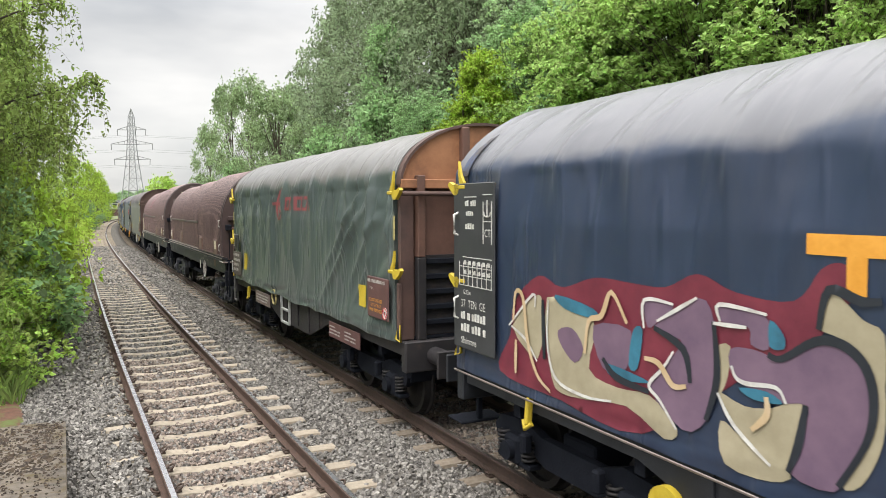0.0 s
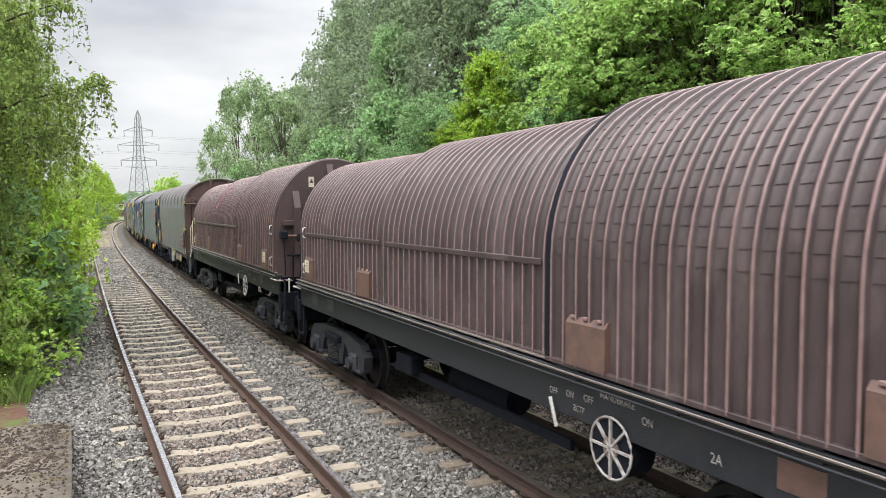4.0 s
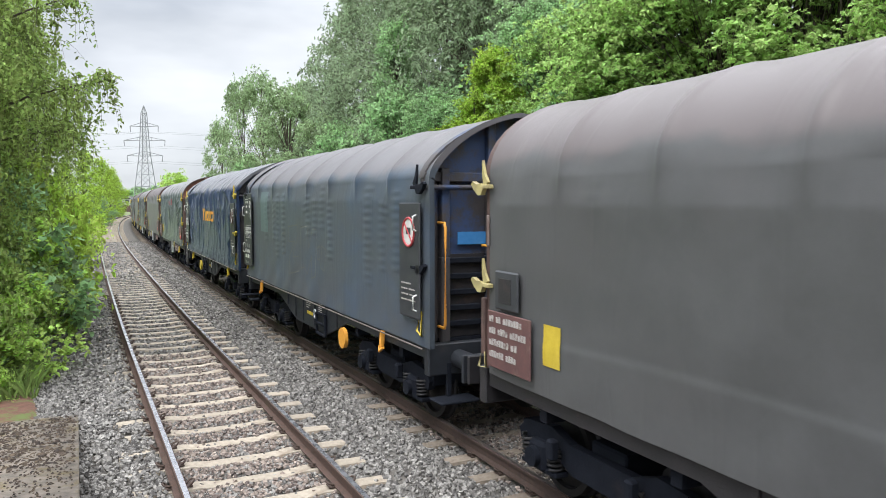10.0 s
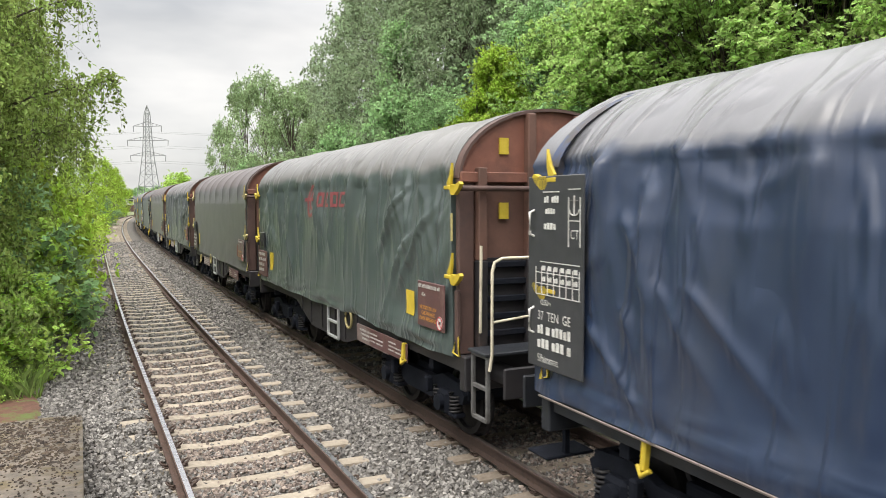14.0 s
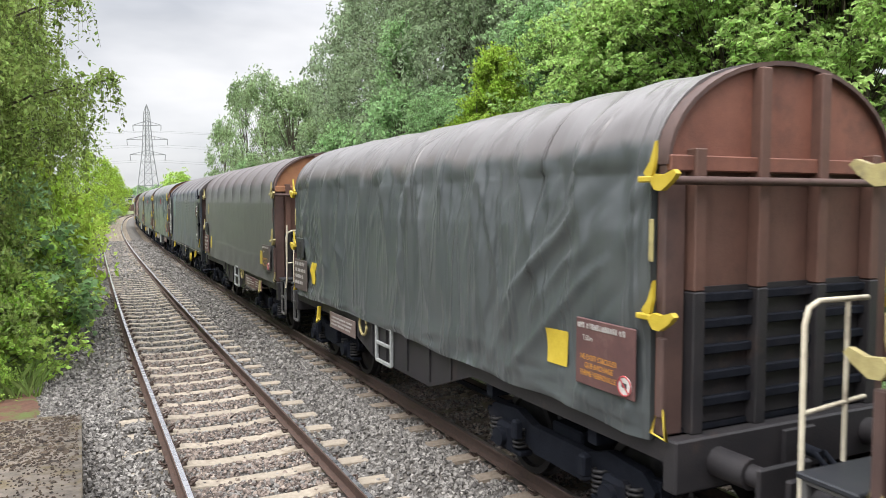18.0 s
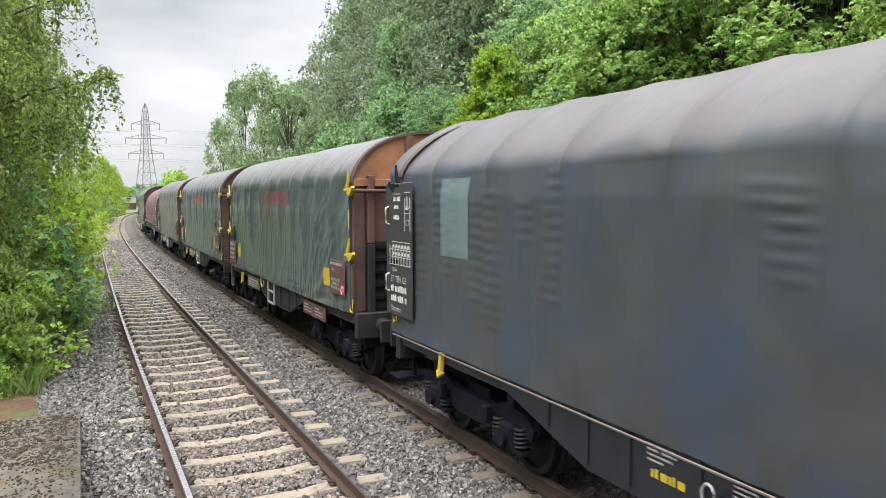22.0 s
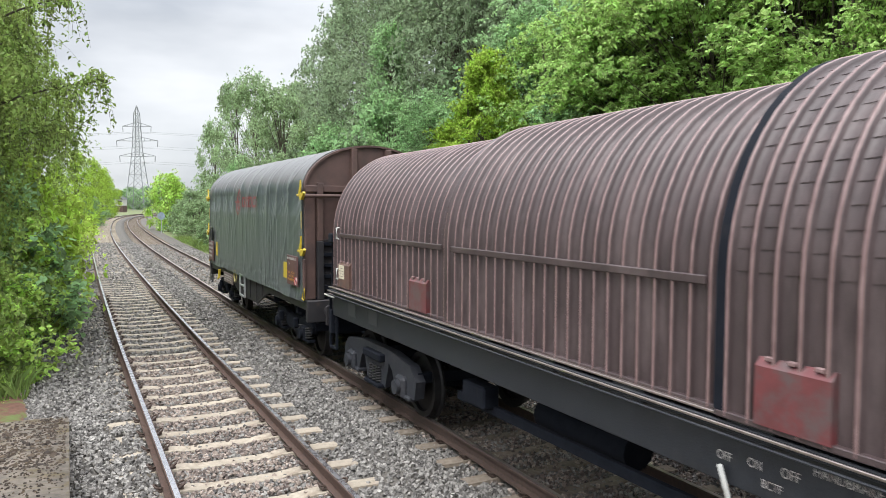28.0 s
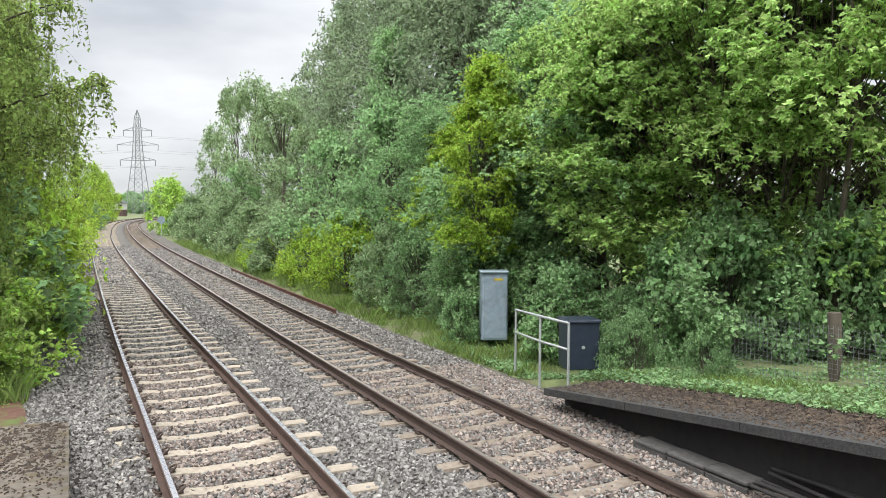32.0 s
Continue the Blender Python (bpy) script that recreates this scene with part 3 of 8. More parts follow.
def buffers(parent, half, z=1.0, body=M_UNDER):
    """Headstock, two buffers and a screw coupling at both ends."""
    for e in (-1, 1):
        hs = Shape().span(-1.28, 1.28, e * (half + 0.02), e * (half + 0.16), z - 0.2, z + 0.2, 0.015)
        hs.box(0, e * (half + 0.17), z, 0.36, 0.04, 0.3, 0.01)
        part("headstock", hs, body, parent)
        for side in (-1, 1):
            b = Shape()
            y0 = half + 0.16
            b.tube([(side * 0.865, e * y0, z), (side * 0.865, e * (y0 + 0.32), z)], 0.115, 14)
            b.tube([(side * 0.865, e * (y0 + 0.32), z), (side * 0.865, e * (y0 + 0.56), z)], 0.08, 14)
            b.box(side * 0.865, e * (y0 + 0.585), z, 0.52, 0.04, 0.34, 0.015)
            part("buffer", b, body, parent)
        c = Shape()
        c.tube([(0, e * (half + 0.16), z), (0, e * (half + 0.38), z - 0.02)], 0.045, 8)
        c.tube([(-0.05, e * (half + 0.36), z), (-0.05, e * (half + 0.6), z - 0.18), (0.05, e * (half + 0.6), z - 0.18), (0.05, e * (half + 0.36), z)], 0.022, 6)
        part("coupling", c, M_UNDER, parent)
        h = Shape()
        h.tube([(-0.45, e * (half + 0.1), z - 0.15), (-0.45, e * (half + 0.42), z - 0.3), (-0.3, e * (half + 0.62), z - 0.42), (-0.15, e * (half + 0.5), z - 0.4)], 0.028, 6)
        part("brake_hose", h, M_UNDER, parent)


def hooded_base(name, label, sole, group="wagons of the goods train"):
    """Underframe, bogies, buffers and ends of the short hooded coil wagon; sides mirrored."""
    w = thing(name, label, "goods wagon", group)
    belly = [(-HB, 1.0), (-HB, 1.26), (HB, 1.26), (HB, 1.0), (2.35, 1.0), (1.0, 0.64), (-1.0, 0.64), (-2.1, 1.0)]
    for side in (-1, 1):
        s = Shape().prism(belly, "x", side * 1.2, side * 1.24)
        s.span(side * 1.16, side * 1.27, -HB, HB, 1.2, 1.27, 0.008)
        for y in (-1.6, -1.0, -0.3, 0.45, 1.0, 1.6):
            s.span(side * 1.24, side * 1.265, y - 0.025, y + 0.025, 0.7 if abs(y) < 1.2 else 0.86, 1.2, 0.004)
        part("solebar", s, sole, w)
    cen = Shape().span(-0.35, 0.35, -HB, HB, 0.85, 1.2, 0.02).span(-1.2, 1.2, -HB, HB, 1.2, 1.24)
    for y in (-4.2, -2.4, -0.9, 0.9, 2.4, 4.2):
        cen.span(-1.18, 1.18, y - 0.06, y + 0.06, 0.85, 1.19)
    part("underframe", cen, M_UNDER, w)
    bogie(w, -3.5)
    bogie(w, 3.5)
    buffers(w, HB, 1.0, sole)
    tank = Shape().tube([(0.45, -1.2, 0.72), (0.45, 0.2, 0.72)], 0.19, 14)
    part("air_tank", tank, M_UNDER, w)
    gear = Shape()
    for y in (-1.9, 1.9):
        gear.tube([(-0.9, y, 0.55), (0.9, y, 0.55)], 0.04, 8)
    gear.beam((-0.5, -2.6, 0.5), (-0.5, 2.6, 0.5), 0.03, 0.06)
    part("brake_rigging", gear, M_UNDER, w)
    return w


def step_frame(parent, y0, y1, z0, z1, material, side=-1, x=1.28):
    s = Shape()
    r = 0.022
    for y in (y0, y1):
        s.beam((side * x, y, z0), (side * x, y, z1), 2 * r, 2 * r, 0.006)
    for z in (z0, (z0 + z1) / 2, z1):
        s.beam((side * x, y0, z), (side * x, y1, z), 2 * r, 2 * r, 0.006)
    return part("step_ladder", s, material, parent, "welded steel step ladder")


def ring(parent, y, z, r, material, side=-1, x=1.29, name="brake_ring", thick=0.022, spokes=0):
    s = Shape()
    s.tube([(side * x, y + r * math.cos(t), z + r * math.sin(t)) for t in np.linspace(0, 6.2832, 21)], thick, 6, False)
    for k in range(spokes):
        t = math.pi * k / spokes
        s.beam((side * x, y + r * math.cos(t), z + r * math.sin(t)), (side * x, y - r * math.cos(t), z - r * math.sin(t)), 0.025, 0.018)
    return part(name, s, material, parent)


def end_wall(parent, e, rust, frame_mat, wide=1.27, eave=3.22, top=4.04, style=0):
    """The fixed end of a hooded wagon: arched head plate over a barred lower half. e: -1 front, 1 back."""
    y = e * (HB - 0.02)
    head = Shape()
    bend = 1.3 if style else 1.0
    outline = arch(wide, eave, top, 20, bend)
    head.prism([(a, b) for a, b in outline], "y", y, y - e * 0.05)
    part("head_plate", head, rust, parent)
    rim = Shape()
    rows = []
    for a, b in arch(wide + 0.015, eave, top + 0.015, 20, bend):
        rows.append([(a, y + e * 0.05, b), (a, y - e * 0.10, b)])
    rim.sheet(rows if e < 0 else rows[::-1], smooth=True)
    inner = []
    for a, b in arch(wide - 0.02, eave, top - 0.02, 20, bend):
        inner.append([(a, y + e * 0.05, b), (a, y - e * 0.02, b)])
    rim.sheet(inner[::-1] if e < 0 else inner, smooth=True)
    rim.sheet([[r[0], q[0]] for r, q in zip(rows, inner)] if e > 0 else [[q[0], r[0]] for r, q in zip(rows, inner)])
    part("head_rim", rim, frame_mat, parent)
    low = Shape().span(-wide, wide, y - e * 0.02, y - e * 0.06, 1.2, eave)
    part("end_sheet", low, M_POST if style == 0 and rust is not M_BROWN else frame_mat, parent)
    for x in (-1.0, -0.34, 0.34, 1.0):
        p = Shape().span(x - 0.055, x + 0.055, y - e * 0.02, y + e * 0.1, 2.28, 3.98 if abs(x) < 0.5 else eave + 0.12, 0.01)
        part("post_foot", Shape().span(x - 0.06, x + 0.06, y - e * 0.02, y + e * 0.105, 1.2, 2.275, 0.01), M_SOLE if style == 0 else frame_mat, parent)
        part("end_post", p, frame_mat if style or rust is M_BROWN else M_POST, parent)
    bm_ = Shape().span(-wide, wide, y, y + e * 0.07, eave - 0.05, eave + 0.07, 0.01)
    part("cross_beam", bm_, rust, parent)
    # dark panel set over the lower half of the end sheet
    part("end_recess", Shape().span(-0.95, 0.95, y - e * 0.015, y + e * 0.006, 1.25, 2.3), M_SOLE, parent, "dark lower end panel")
    for z in (1.42, 1.62, 1.82, 2.02, 2.22):
        s = Shape().span(-0.95, 0.95, y, y + e * 0.06, z - 0.035, z + 0.035, 0.008)
        part("end_bar", s, M_UNDER, parent)
    bar = Shape().tube([(-wide - 0.05, y + e * 0.15, eave - 0.12), (wide + 0.05, y + e * 0.15, eave - 0.12)], 0.032, 8)
    part("locking_bar", bar, frame_mat, parent)
    for x in (-1.18, 1.18):
        c = Shape().span(x - 0.1, x + 0.1, y - e * 0.05, y + e * 0.03, 1.2, eave, 0.012)
        part("corner_post", c, frame_mat, parent)


def latch(parent, e, z, material, side=-1, hook=True):
    """A yellow locking lever on the corner of the hood."""
    y = e * (HB - 0.05)
    x = side * 1.34
    at = lambda pts: [(y + e * u, z + v) for u, v in pts]
    s = Shape().prism(at([(-0.1, 0.04), (-0.05, -0.01), (-0.005, 0.03), (0.02, 0.13), (0.02, 0.27), (-0.005, 0.2), (-0.035, 0.12)]), "x", x - 0.015, x + 0.015)
    s.prism(at([(-0.02, -0.02), (0.03, -0.09), (0.1, -0.095), (0.2, -0.03), (0.25, 0.025), (0.22, 0.055), (0.12, 0.02), (0.03, 0.03)]), "x", x - 0.025, x + 0.025)
    s.span(x - 0.03, x + 0.03, y - e * 0.15, y + e * 0.0, z - 0.03, z + 0.015, 0.008)
    part("locking_lever", s, material, parent, "yellow painted locking lever")


def handrail_platform(parent, e, material=None, q=None):
    """Brake platform with bent rails and a ladder at one end."""
    material = material or M_CREAM
    y = e * (HB + 0.16)
    p = Shape(q).span(-1.25, -0.15, y, y + e * 0.42, 1.27, 1.31, 0.01)
    part("footplate", p, M_SILL, parent, "worn chequered steel footplate")
    for x0 in (-1.2,):
        r = Shape(q)
        r.tube([(x0, y + e * 0.42, 1.12), (x0 + 0.02, y + e * 0.44, 1.3), (x0 + 0.02, y + e * 0.44, 2.2), (x0 + 0.05, y + e * 0.44, 2.3), (x0 + 0.14, y + e * 0.44, 2.34), (-0.62, y + e * 0.44, 2.34)], 0.018, 8)
        r.tube([(x0 + 0.02, y + e * 0.44, 1.65), (-0.62, y + e * 0.44, 1.7)], 0.015, 7)
        if q is None:
            r.tube([(x0 + 0.4, y + e * 0.44, 1.3), (x0 + 0.4, y + e * 0.44, 2.34)], 0.016, 7)
        part("handrail", r, material, parent, "bent tubular handrail in cream paint")
    g = Shape(q).tube([(-1.05, e * (HB + 0.1), 1.45), (-1.05, e * (HB + 0.12), 2.45)], 0.018, 7)
    part("grab_rail", g, material, parent)
    step_frame(parent, y + e * 0.05, y + e * 0.38, 0.55, 1.26, M_DULLSTEEL, -1 if q is None else 1, 1.2)


class Skin:
    """The near side of a hood, to lay markings on: x at (y, z)."""

    def __init__(self, ys, zs, xs):
        self.ys, self.zs, self.xs, self.at = ys, zs, np.array(xs), np.arange(len(ys))

    def x(self, y, z):
        i = min(max(float(np.interp(y, self.ys, self.at)), 0), len(self.ys) - 1.001)
        k = min(max((z - self.zs[0]) / (self.zs[-1] - self.zs[0]) * (len(self.zs) - 1), 0), len(self.zs) - 1.001)
        i0, k0 = int(i), int(k)
        a, b = i - i0, k - k0
        q = self.xs
        return float((q[i0, k0] * (1 - a) + q[i0 + 1, k0] * a) * (1 - b) + (q[i0, k0 + 1] * (1 - a) + q[i0 + 1, k0 + 1] * a) * b)


def tarp(parent, name, material, label, seed, loose, hoops=11, half=HB, wide=1.3, eave=3.22, top=4.06, low=1.16, power=1.0, sag=0.02, m=None, ladder=0):
    """The sliding hood: a skin over hoops, folded where it hangs loose, with a hem. Its near side faces -x before m."""
    rng = random.Random(seed)
    off = Vector((seed * 7.3, seed * 3.1, seed * 1.7))
    ns = 76 if ladder else 56
    zs = [low + (eave - low) * k / ns for k in range(ns + 1)]
    base = arch(wide, eave, top, 22, power)[1:]
    prof = [(-wide, z) for z in zs] + base + [(wide, eave - 0.8), (wide, low)]
    step = 2 * half / hoops
    folds = []
    if loose:
        for _ in range(int(20 * loose)):
            z1 = rng.uniform(2.9, 3.3)
            folds.append((rng.uniform(-half, half), rng.uniform(-0.12, 0.3), rng.uniform(0.04, 0.07), loose * rng.uniform(0.016, 0.05) * rng.choice((1, 1, -0.6)), z1 - rng.uniform(0.5, 2.0), z1 + 0.12))
        for _ in range(int(7 * loose) + 1 if half < HB else 2):          # long slanting folds pulled from the leading corner
            z1 = rng.uniform(2.3, 3.25)
            folds.append((-half + rng.uniform(0.5, 1.6), rng.uniform(-1.3, -0.55), rng.uniform(0.06, 0.1), loose * rng.uniform(0.018, 0.04), z1 - rng.uniform(0.5, 1.4), z1))
        for _ in range(int(4 * loose) + 1):
            z1 = rng.uniform(1.8, 2.9)
            folds.append((half - rng.uniform(0.5, 2.5), rng.uniform(0.4, 1.2), rng.uniform(0.06, 0.09), loose * rng.uniform(0.02, 0.038), z1 - rng.uniform(0.4, 0.9), z1))
        for q in range(1, hoops):          # tent folds that fan out below each hoop
            for _ in range(2 if half < HB else 3):
                folds.append((-half + q * step + rng.uniform(-0.05, 0.05), rng.uniform(-0.4, 0.4), rng.uniform(0.028, 0.045), min(loose, 1.1) * rng.uniform(0.012, 0.028) * (1 if q > hoops * 0.3 or half < HB else 0.4), eave - rng.uniform(0.5, 1.5), eave - rng.uniform(-0.02, 0.06)))
    swag = [rng.uniform(0.1, 1.0) * (0.035 if half > HB and loose > 1 else 0.014) * min(loose, 1) for _ in range(hoops)]
    dents = []
    for _ in range(ladder):
        y0 = rng.uniform(-half + 0.6, half - 0.6)
        z0, wd = rng.uniform(2.9, 3.22), rng.uniform(0.13, 0.2) * (1 if ladder > 6 else 0.6)
        for q in range(rng.randint(2, 13) if ladder > 6 else rng.randint(1, 4)):
            dents.append((y0 + rng.uniform(-0.015, 0.015), z0 - 0.115 * q, wd * rng.uniform(0.75, 1.15)))
    rows, xs, ys = [], [], []
    lines, q1 = set(), 24 if loose else 13
    for q in range(hoops + 1):
        h0 = -half + q * step
        lines |= {round(v, 4) for v in (h0 - 0.05, h0 - 0.02, h0 + 0.02, h0 + 0.05) if -half < v < half}
        if q < hoops:
            lines |= {round(h0 + step * (0.08 + 0.84 * j / q1), 4) for j in range(q1 + 1)}
    lines = [-half] + sorted(lines) + [half]
    for y in lines:
        ph = (y + half) / step
        between = 0.5 - abs(ph - math.floor(ph) - 0.5)
        edge = min((half - abs(y)) / 0.25, 1.0)
        near_folds = [q for q in folds if abs(y - q[0]) < 2.6]
        near_dents = [q for q in dents if abs(y - q[0]) < q[2]]
        row = []
        for k, (x, z) in enumerate(prof):
            up = min(max((z - eave) / (top - eave), 0), 1)
            d = 0.0
            if k <= ns:
                h = (z - low) / (eave - low)
                if loose:
                    a = noise.noise(Vector((y * 1.1, z * 0.35, 0)) + off)
                    g = noise.noise(Vector((y * 2.6 + 0.5 * z, z * 0.7, 9)) + off)
                    d += loose * (0.04 * a + 0.009 * g) * math.sin(min(h, 0.97) * 3.0 + 0.1)
                    d += 0.03 * loose * math.exp(-((h - 0.06) / 0.09) ** 2) * (0.6 + noise.noise(Vector((y * 0.7, 0, 1)) + off))
                    if h < 0.2:          # the gathered hem
                        d += 0.05 * min(loose + 0.3, 1) * (1 - h * 5) * (0.55 - abs(noise.noise(Vector((y * 1.3 + 2 * z, z * 9.0, 2)) + off)) * 1.6)
                    tip = min(max((abs(y) - half + 1.3) / 1.1, 0), 1)
                    if tip:
                        d += 0.035 * min(loose, 1) * tip * (abs(noise.noise(Vector((y * 2.0 + 1.2 * z, z * 3.0 - y * math.copysign(1.6, y), 5)) + off)) * 2 - 0.5)
                    for y0, sl, wd, am, z0, z1 in near_folds:
                        if z0 - 0.15 < z < z1 + 0.05:
                            q = (y - y0 - sl * (z - z1)) / (wd * (1 + 0.5 * (z1 - z)))
                            if -2.5 < q < 2.5:
                                d += 1.15 * am * math.exp(-1.2 * abs(q) ** 1.25) * min(max((z - z0 + 0.15) / 0.5, 0), 1) * min((z1 + 0.05 - z) / 0.12, 1)
                else:
                    d += 0.010 * noise.noise(Vector((y * 0.45, z * 0.5, 0)) + off)
                    d += 0.008 * min(max((1.72 + 0.03 * math.sin(y) - z) / 0.05, 0), 1) * (1 if seed in (14, 20) else 0.0)
                    d += 0.03 * noise.noise(Vector((y * 1.6 + 1.4 * z, z * 1.2, 3)) + off) * max(0, 1 - h * 3.2)
                for y0, z0, wd in near_dents:
                    q = (z - z0) / 0.027
                    if -2.2 < q < 2.2:
                        d += (0.013 if ladder > 6 else 0.006) * math.exp(-q * q) * (1 - (abs(y - y0) / wd) ** 2)
                d *= edge
            lift = math.sin(math.pi * min(max((z - eave + 0.5) / 1.2, 0), 1)) if k < len(prof) - 2 else 0
            if not loose:
                lift = math.sin(math.pi * min(max((z - eave + 0.3) / 1.13, 0), 1)) ** 1.1 if k < len(prof) - 2 else 0
            d -= sag * ((2 * between) ** 0.75 if loose else 1 - (1 - 2 * between) ** 4) * max(lift, 0.16 if up > 0.5 else 0)
            if not loose and between * step < 0.03 and k < len(prof) - 2:
                d += 0.008 * min(max((z - 2.9) / 0.5, 0), 1)
            if loose and k <= ns:
                bay = 2 * between
                d += swag[min(int(ph), hoops - 1)] * (bay * (2 - bay)) * math.exp(-((z - eave + 0.1 + 0.2 * bay) / 0.085) ** 2)
                d += 0.022 * min(loose, 1) * max(0, 1 - between * step / 0.16) * min(max((z - 1.7) / 0.9, 0), 1)
                d -= 0.03 * loose * (between * 2) ** 0.5 * min(max((z - low - 0.3) / 1.2, 0), 1)
            if up > 0:
                d += 0.014 * noise.noise(Vector((y * 1.6, x * 1.5, 4)) + off) * (1 + loose)
                if loose:
                    d += 0.02 * loose * max(0, 1 - 4 * abs(noise.noise(Vector((y * 2.2 + x, x * 1.1, 6)) + off))) * (1 - up)
            nx, nz = (-1, 0) if k <= ns else ((1, 0) if k >= len(prof) - 2 else (x / wide, max(z - eave, 0) / (top - eave)))
            ln = math.hypot(nx, nz) or 1
            zz = z
            if k in (0, len(prof) - 1):
                zz += 0.035 * noise.noise(Vector((y * 0.9, 0, 7)) + off) * (0.35 + loose) * (1 if half < HB else 0.15)
            row.append((x + d * nx / ln, y, zz + d * nz / ln))
        rows.append(row)
        ys.append(y)
        xs.append([q[0] for q in row[:ns + 1]])
    s = Shape(m)
    s.sheet(rows)
    for e, row in ((-1, rows[0]), (1, rows[-1])):
        lip = [(p[0] * 0.95, p[1], p[2] - (0.06 if p[2] > eave else 0)) for p in row]
        s.sheet([lip, row] if e < 0 else [row, lip])
    hem = [[(p[0] * 0.97, p[1], p[2] + 0.03) for p in (r[0], r[-1])] for r in rows]
    for q in (0, 1):
        a = [[h[q], r[0 if q == 0 else -1]] for h, r in zip(hem, rows)]
        s.sheet(a[::-1] if q == 0 else a)
    part(name, s, material, parent, label)
    return Skin(ys, zs, xs)


def inside(p, poly):
    hit = False
    for i in range(len(poly)):
        (x1, y1), (x2, y2) = poly[i], poly[i - 1]
        if (y1 > p[1]) != (y2 > p[1]) and p[0] < (x2 - x1) * (p[1] - y1) / (y2 - y1) + x1:
            hit = not hit
    return hit


def rounded(poly, closed=True, n=4):
    """A smooth line through the points."""
    out = []
    c = len(poly)
    for i in range(c if closed else c - 1):
        p = [Vector(poly[j % c] if closed else poly[min(max(j, 0), c - 1)]) for j in (i - 1, i, i + 1, i + 2)]
        for k in range(n):
            t = k / n
            out.append(tuple(0.5 * (2 * p[1] + (p[2] - p[0]) * t + (2 * p[0] - 5 * p[1] + 4 * p[2] - p[3]) * t * t + (3 * p[1] - p[0] - 3 * p[2] + p[3]) * t ** 3)))
    if not closed:
        out.append(tuple(poly[-1]))
    return out


def marking(parent, name, poly, skin, material, label="", lift=0.005, m=None, grain=0.06):
    """A painted or stuck-on flat shape that follows the hood's side. poly: points (y, z)."""
    if len(poly) == 4 and poly[0][1] == poly[1][1] and poly[1][0] == poly[2][0]:
        (ya, za), (yb, zb) = poly[0], poly[2]
        ny, nz = max(int(abs(yb - ya) / 0.04), 1), max(int(abs(zb - za) / 0.04), 1)
        s = Shape(m)
        s.sheet([[(skin.x(y, z) - lift, y, z) for z in np.linspace(za, zb, nz + 1)] for y in np.linspace(ya, yb, ny + 1)])
        return part(name, s, material, parent, label)
    pts = [Vector(p) for p in poly]
    edges = [(i, (i + 1) % len(pts)) for i in range(len(pts))]
    y0, y1 = min(p.x for p in pts), max(p.x for p in pts)
    z0, z1 = min(p.y for p in pts), max(p.y for p in pts)
    for y in np.arange(y0 + grain / 2, y1, grain):
        for z in np.arange(z0 + grain / 2, z1, grain):
            if inside((y, z), poly):
                pts.append(Vector((y, z)))
    v, _, f, *_ = geometry.delaunay_2d_cdt(pts, edges, [], 0, 1e-5)
    faces = [q for q in f if inside((sum(v[i].x for i in q) / 3, sum(v[i].y for i in q) / 3), poly)]
    s = Shape(m)
    co = [((skin.x(p.x, p.y) if skin else -1.0) - lift, p.x, p.y) for p in v]
    good = []
    for q in faces:
        a, b, c = (Vector(co[i]) for i in q)
        good.append(tuple(q) if (b - a).cross(c - a).x < 0 else tuple(q)[::-1])
    s.add(co, good, True)
    return part(name, s, material, parent, label)


def ribbon(line, width):
    """The outline of a brush stroke along points (y, z)."""
    line = [Vector(p) for p in rounded(line, False)]
    left, right = [], []
    for i, p in enumerate(line):
        d = (line[min(i + 1, len(line) - 1)] - line[max(i - 1, 0)]).normalized()
        w = width / 2 * (0.45 + 0.55 * math.sin(math.pi * min(max(i / (len(line) - 1), 0.12), 0.88)))
        left.append(tuple(p + Vector((-d.y, d.x)) * w))
        right.append(tuple(p - Vector((-d.y, d.x)) * w))
    return left + right[::-1]


def rect(y0, y1, z0, z1):
    return [(y0, z0), (y1, z0), (y1, z1), (y0, z1)]


def lettering(parent, text, y, z, height, material, x=-1.37, m=None, name="lettering"):
    """Words in the built-in letters on a flat plate that faces the platform; y is the word's left end as read."""
    cu = bpy.data.curves.new("words", "FONT")
    cu.body, cu.size, cu.extrude = text, height * 1.4, 0.0
    ob = bpy.data.objects.new("words", cu)
    scene.collection.objects.link(ob)
    me = bpy.data.meshes.new_from_object(ob.evaluated_get(bpy.context.evaluated_depsgraph_get()))
    bpy.data.objects.remove(ob)
    bpy.data.curves.remove(cu)
    q = Matrix(((0, 0, -1, x), (-0.85, 0, 0, y), (0, 1, 0, z), (0, 0, 0, 1)))
    me.transform(m @ q if m is not None else q)
    me.materials.clear()
    me.materials.append(material)
    return part(name, me, None, parent, "painted lettering")


def bars(parent, y, z, widths, height, material, x=-1.37, m=None, gap=0.04):
    """A line of worn, unreadable lettering as plain bars; y is its left end as read."""
    s = Shape(m)
    for w in widths:
        n = max(int(round(w / (height * 0.75))), 1) if height > 0.02 else 1
        for k in range(n):
            s.span(x, x + 0.004, y - w * (k + (0.72 if n > 1 else 1.0)) / n, y - w * k / n, z, z + height * (1.0 if k % 3 else 0.85))
        y -= w + gap
    tagged(part("lettering_line", s, material, parent), kind="stuff")


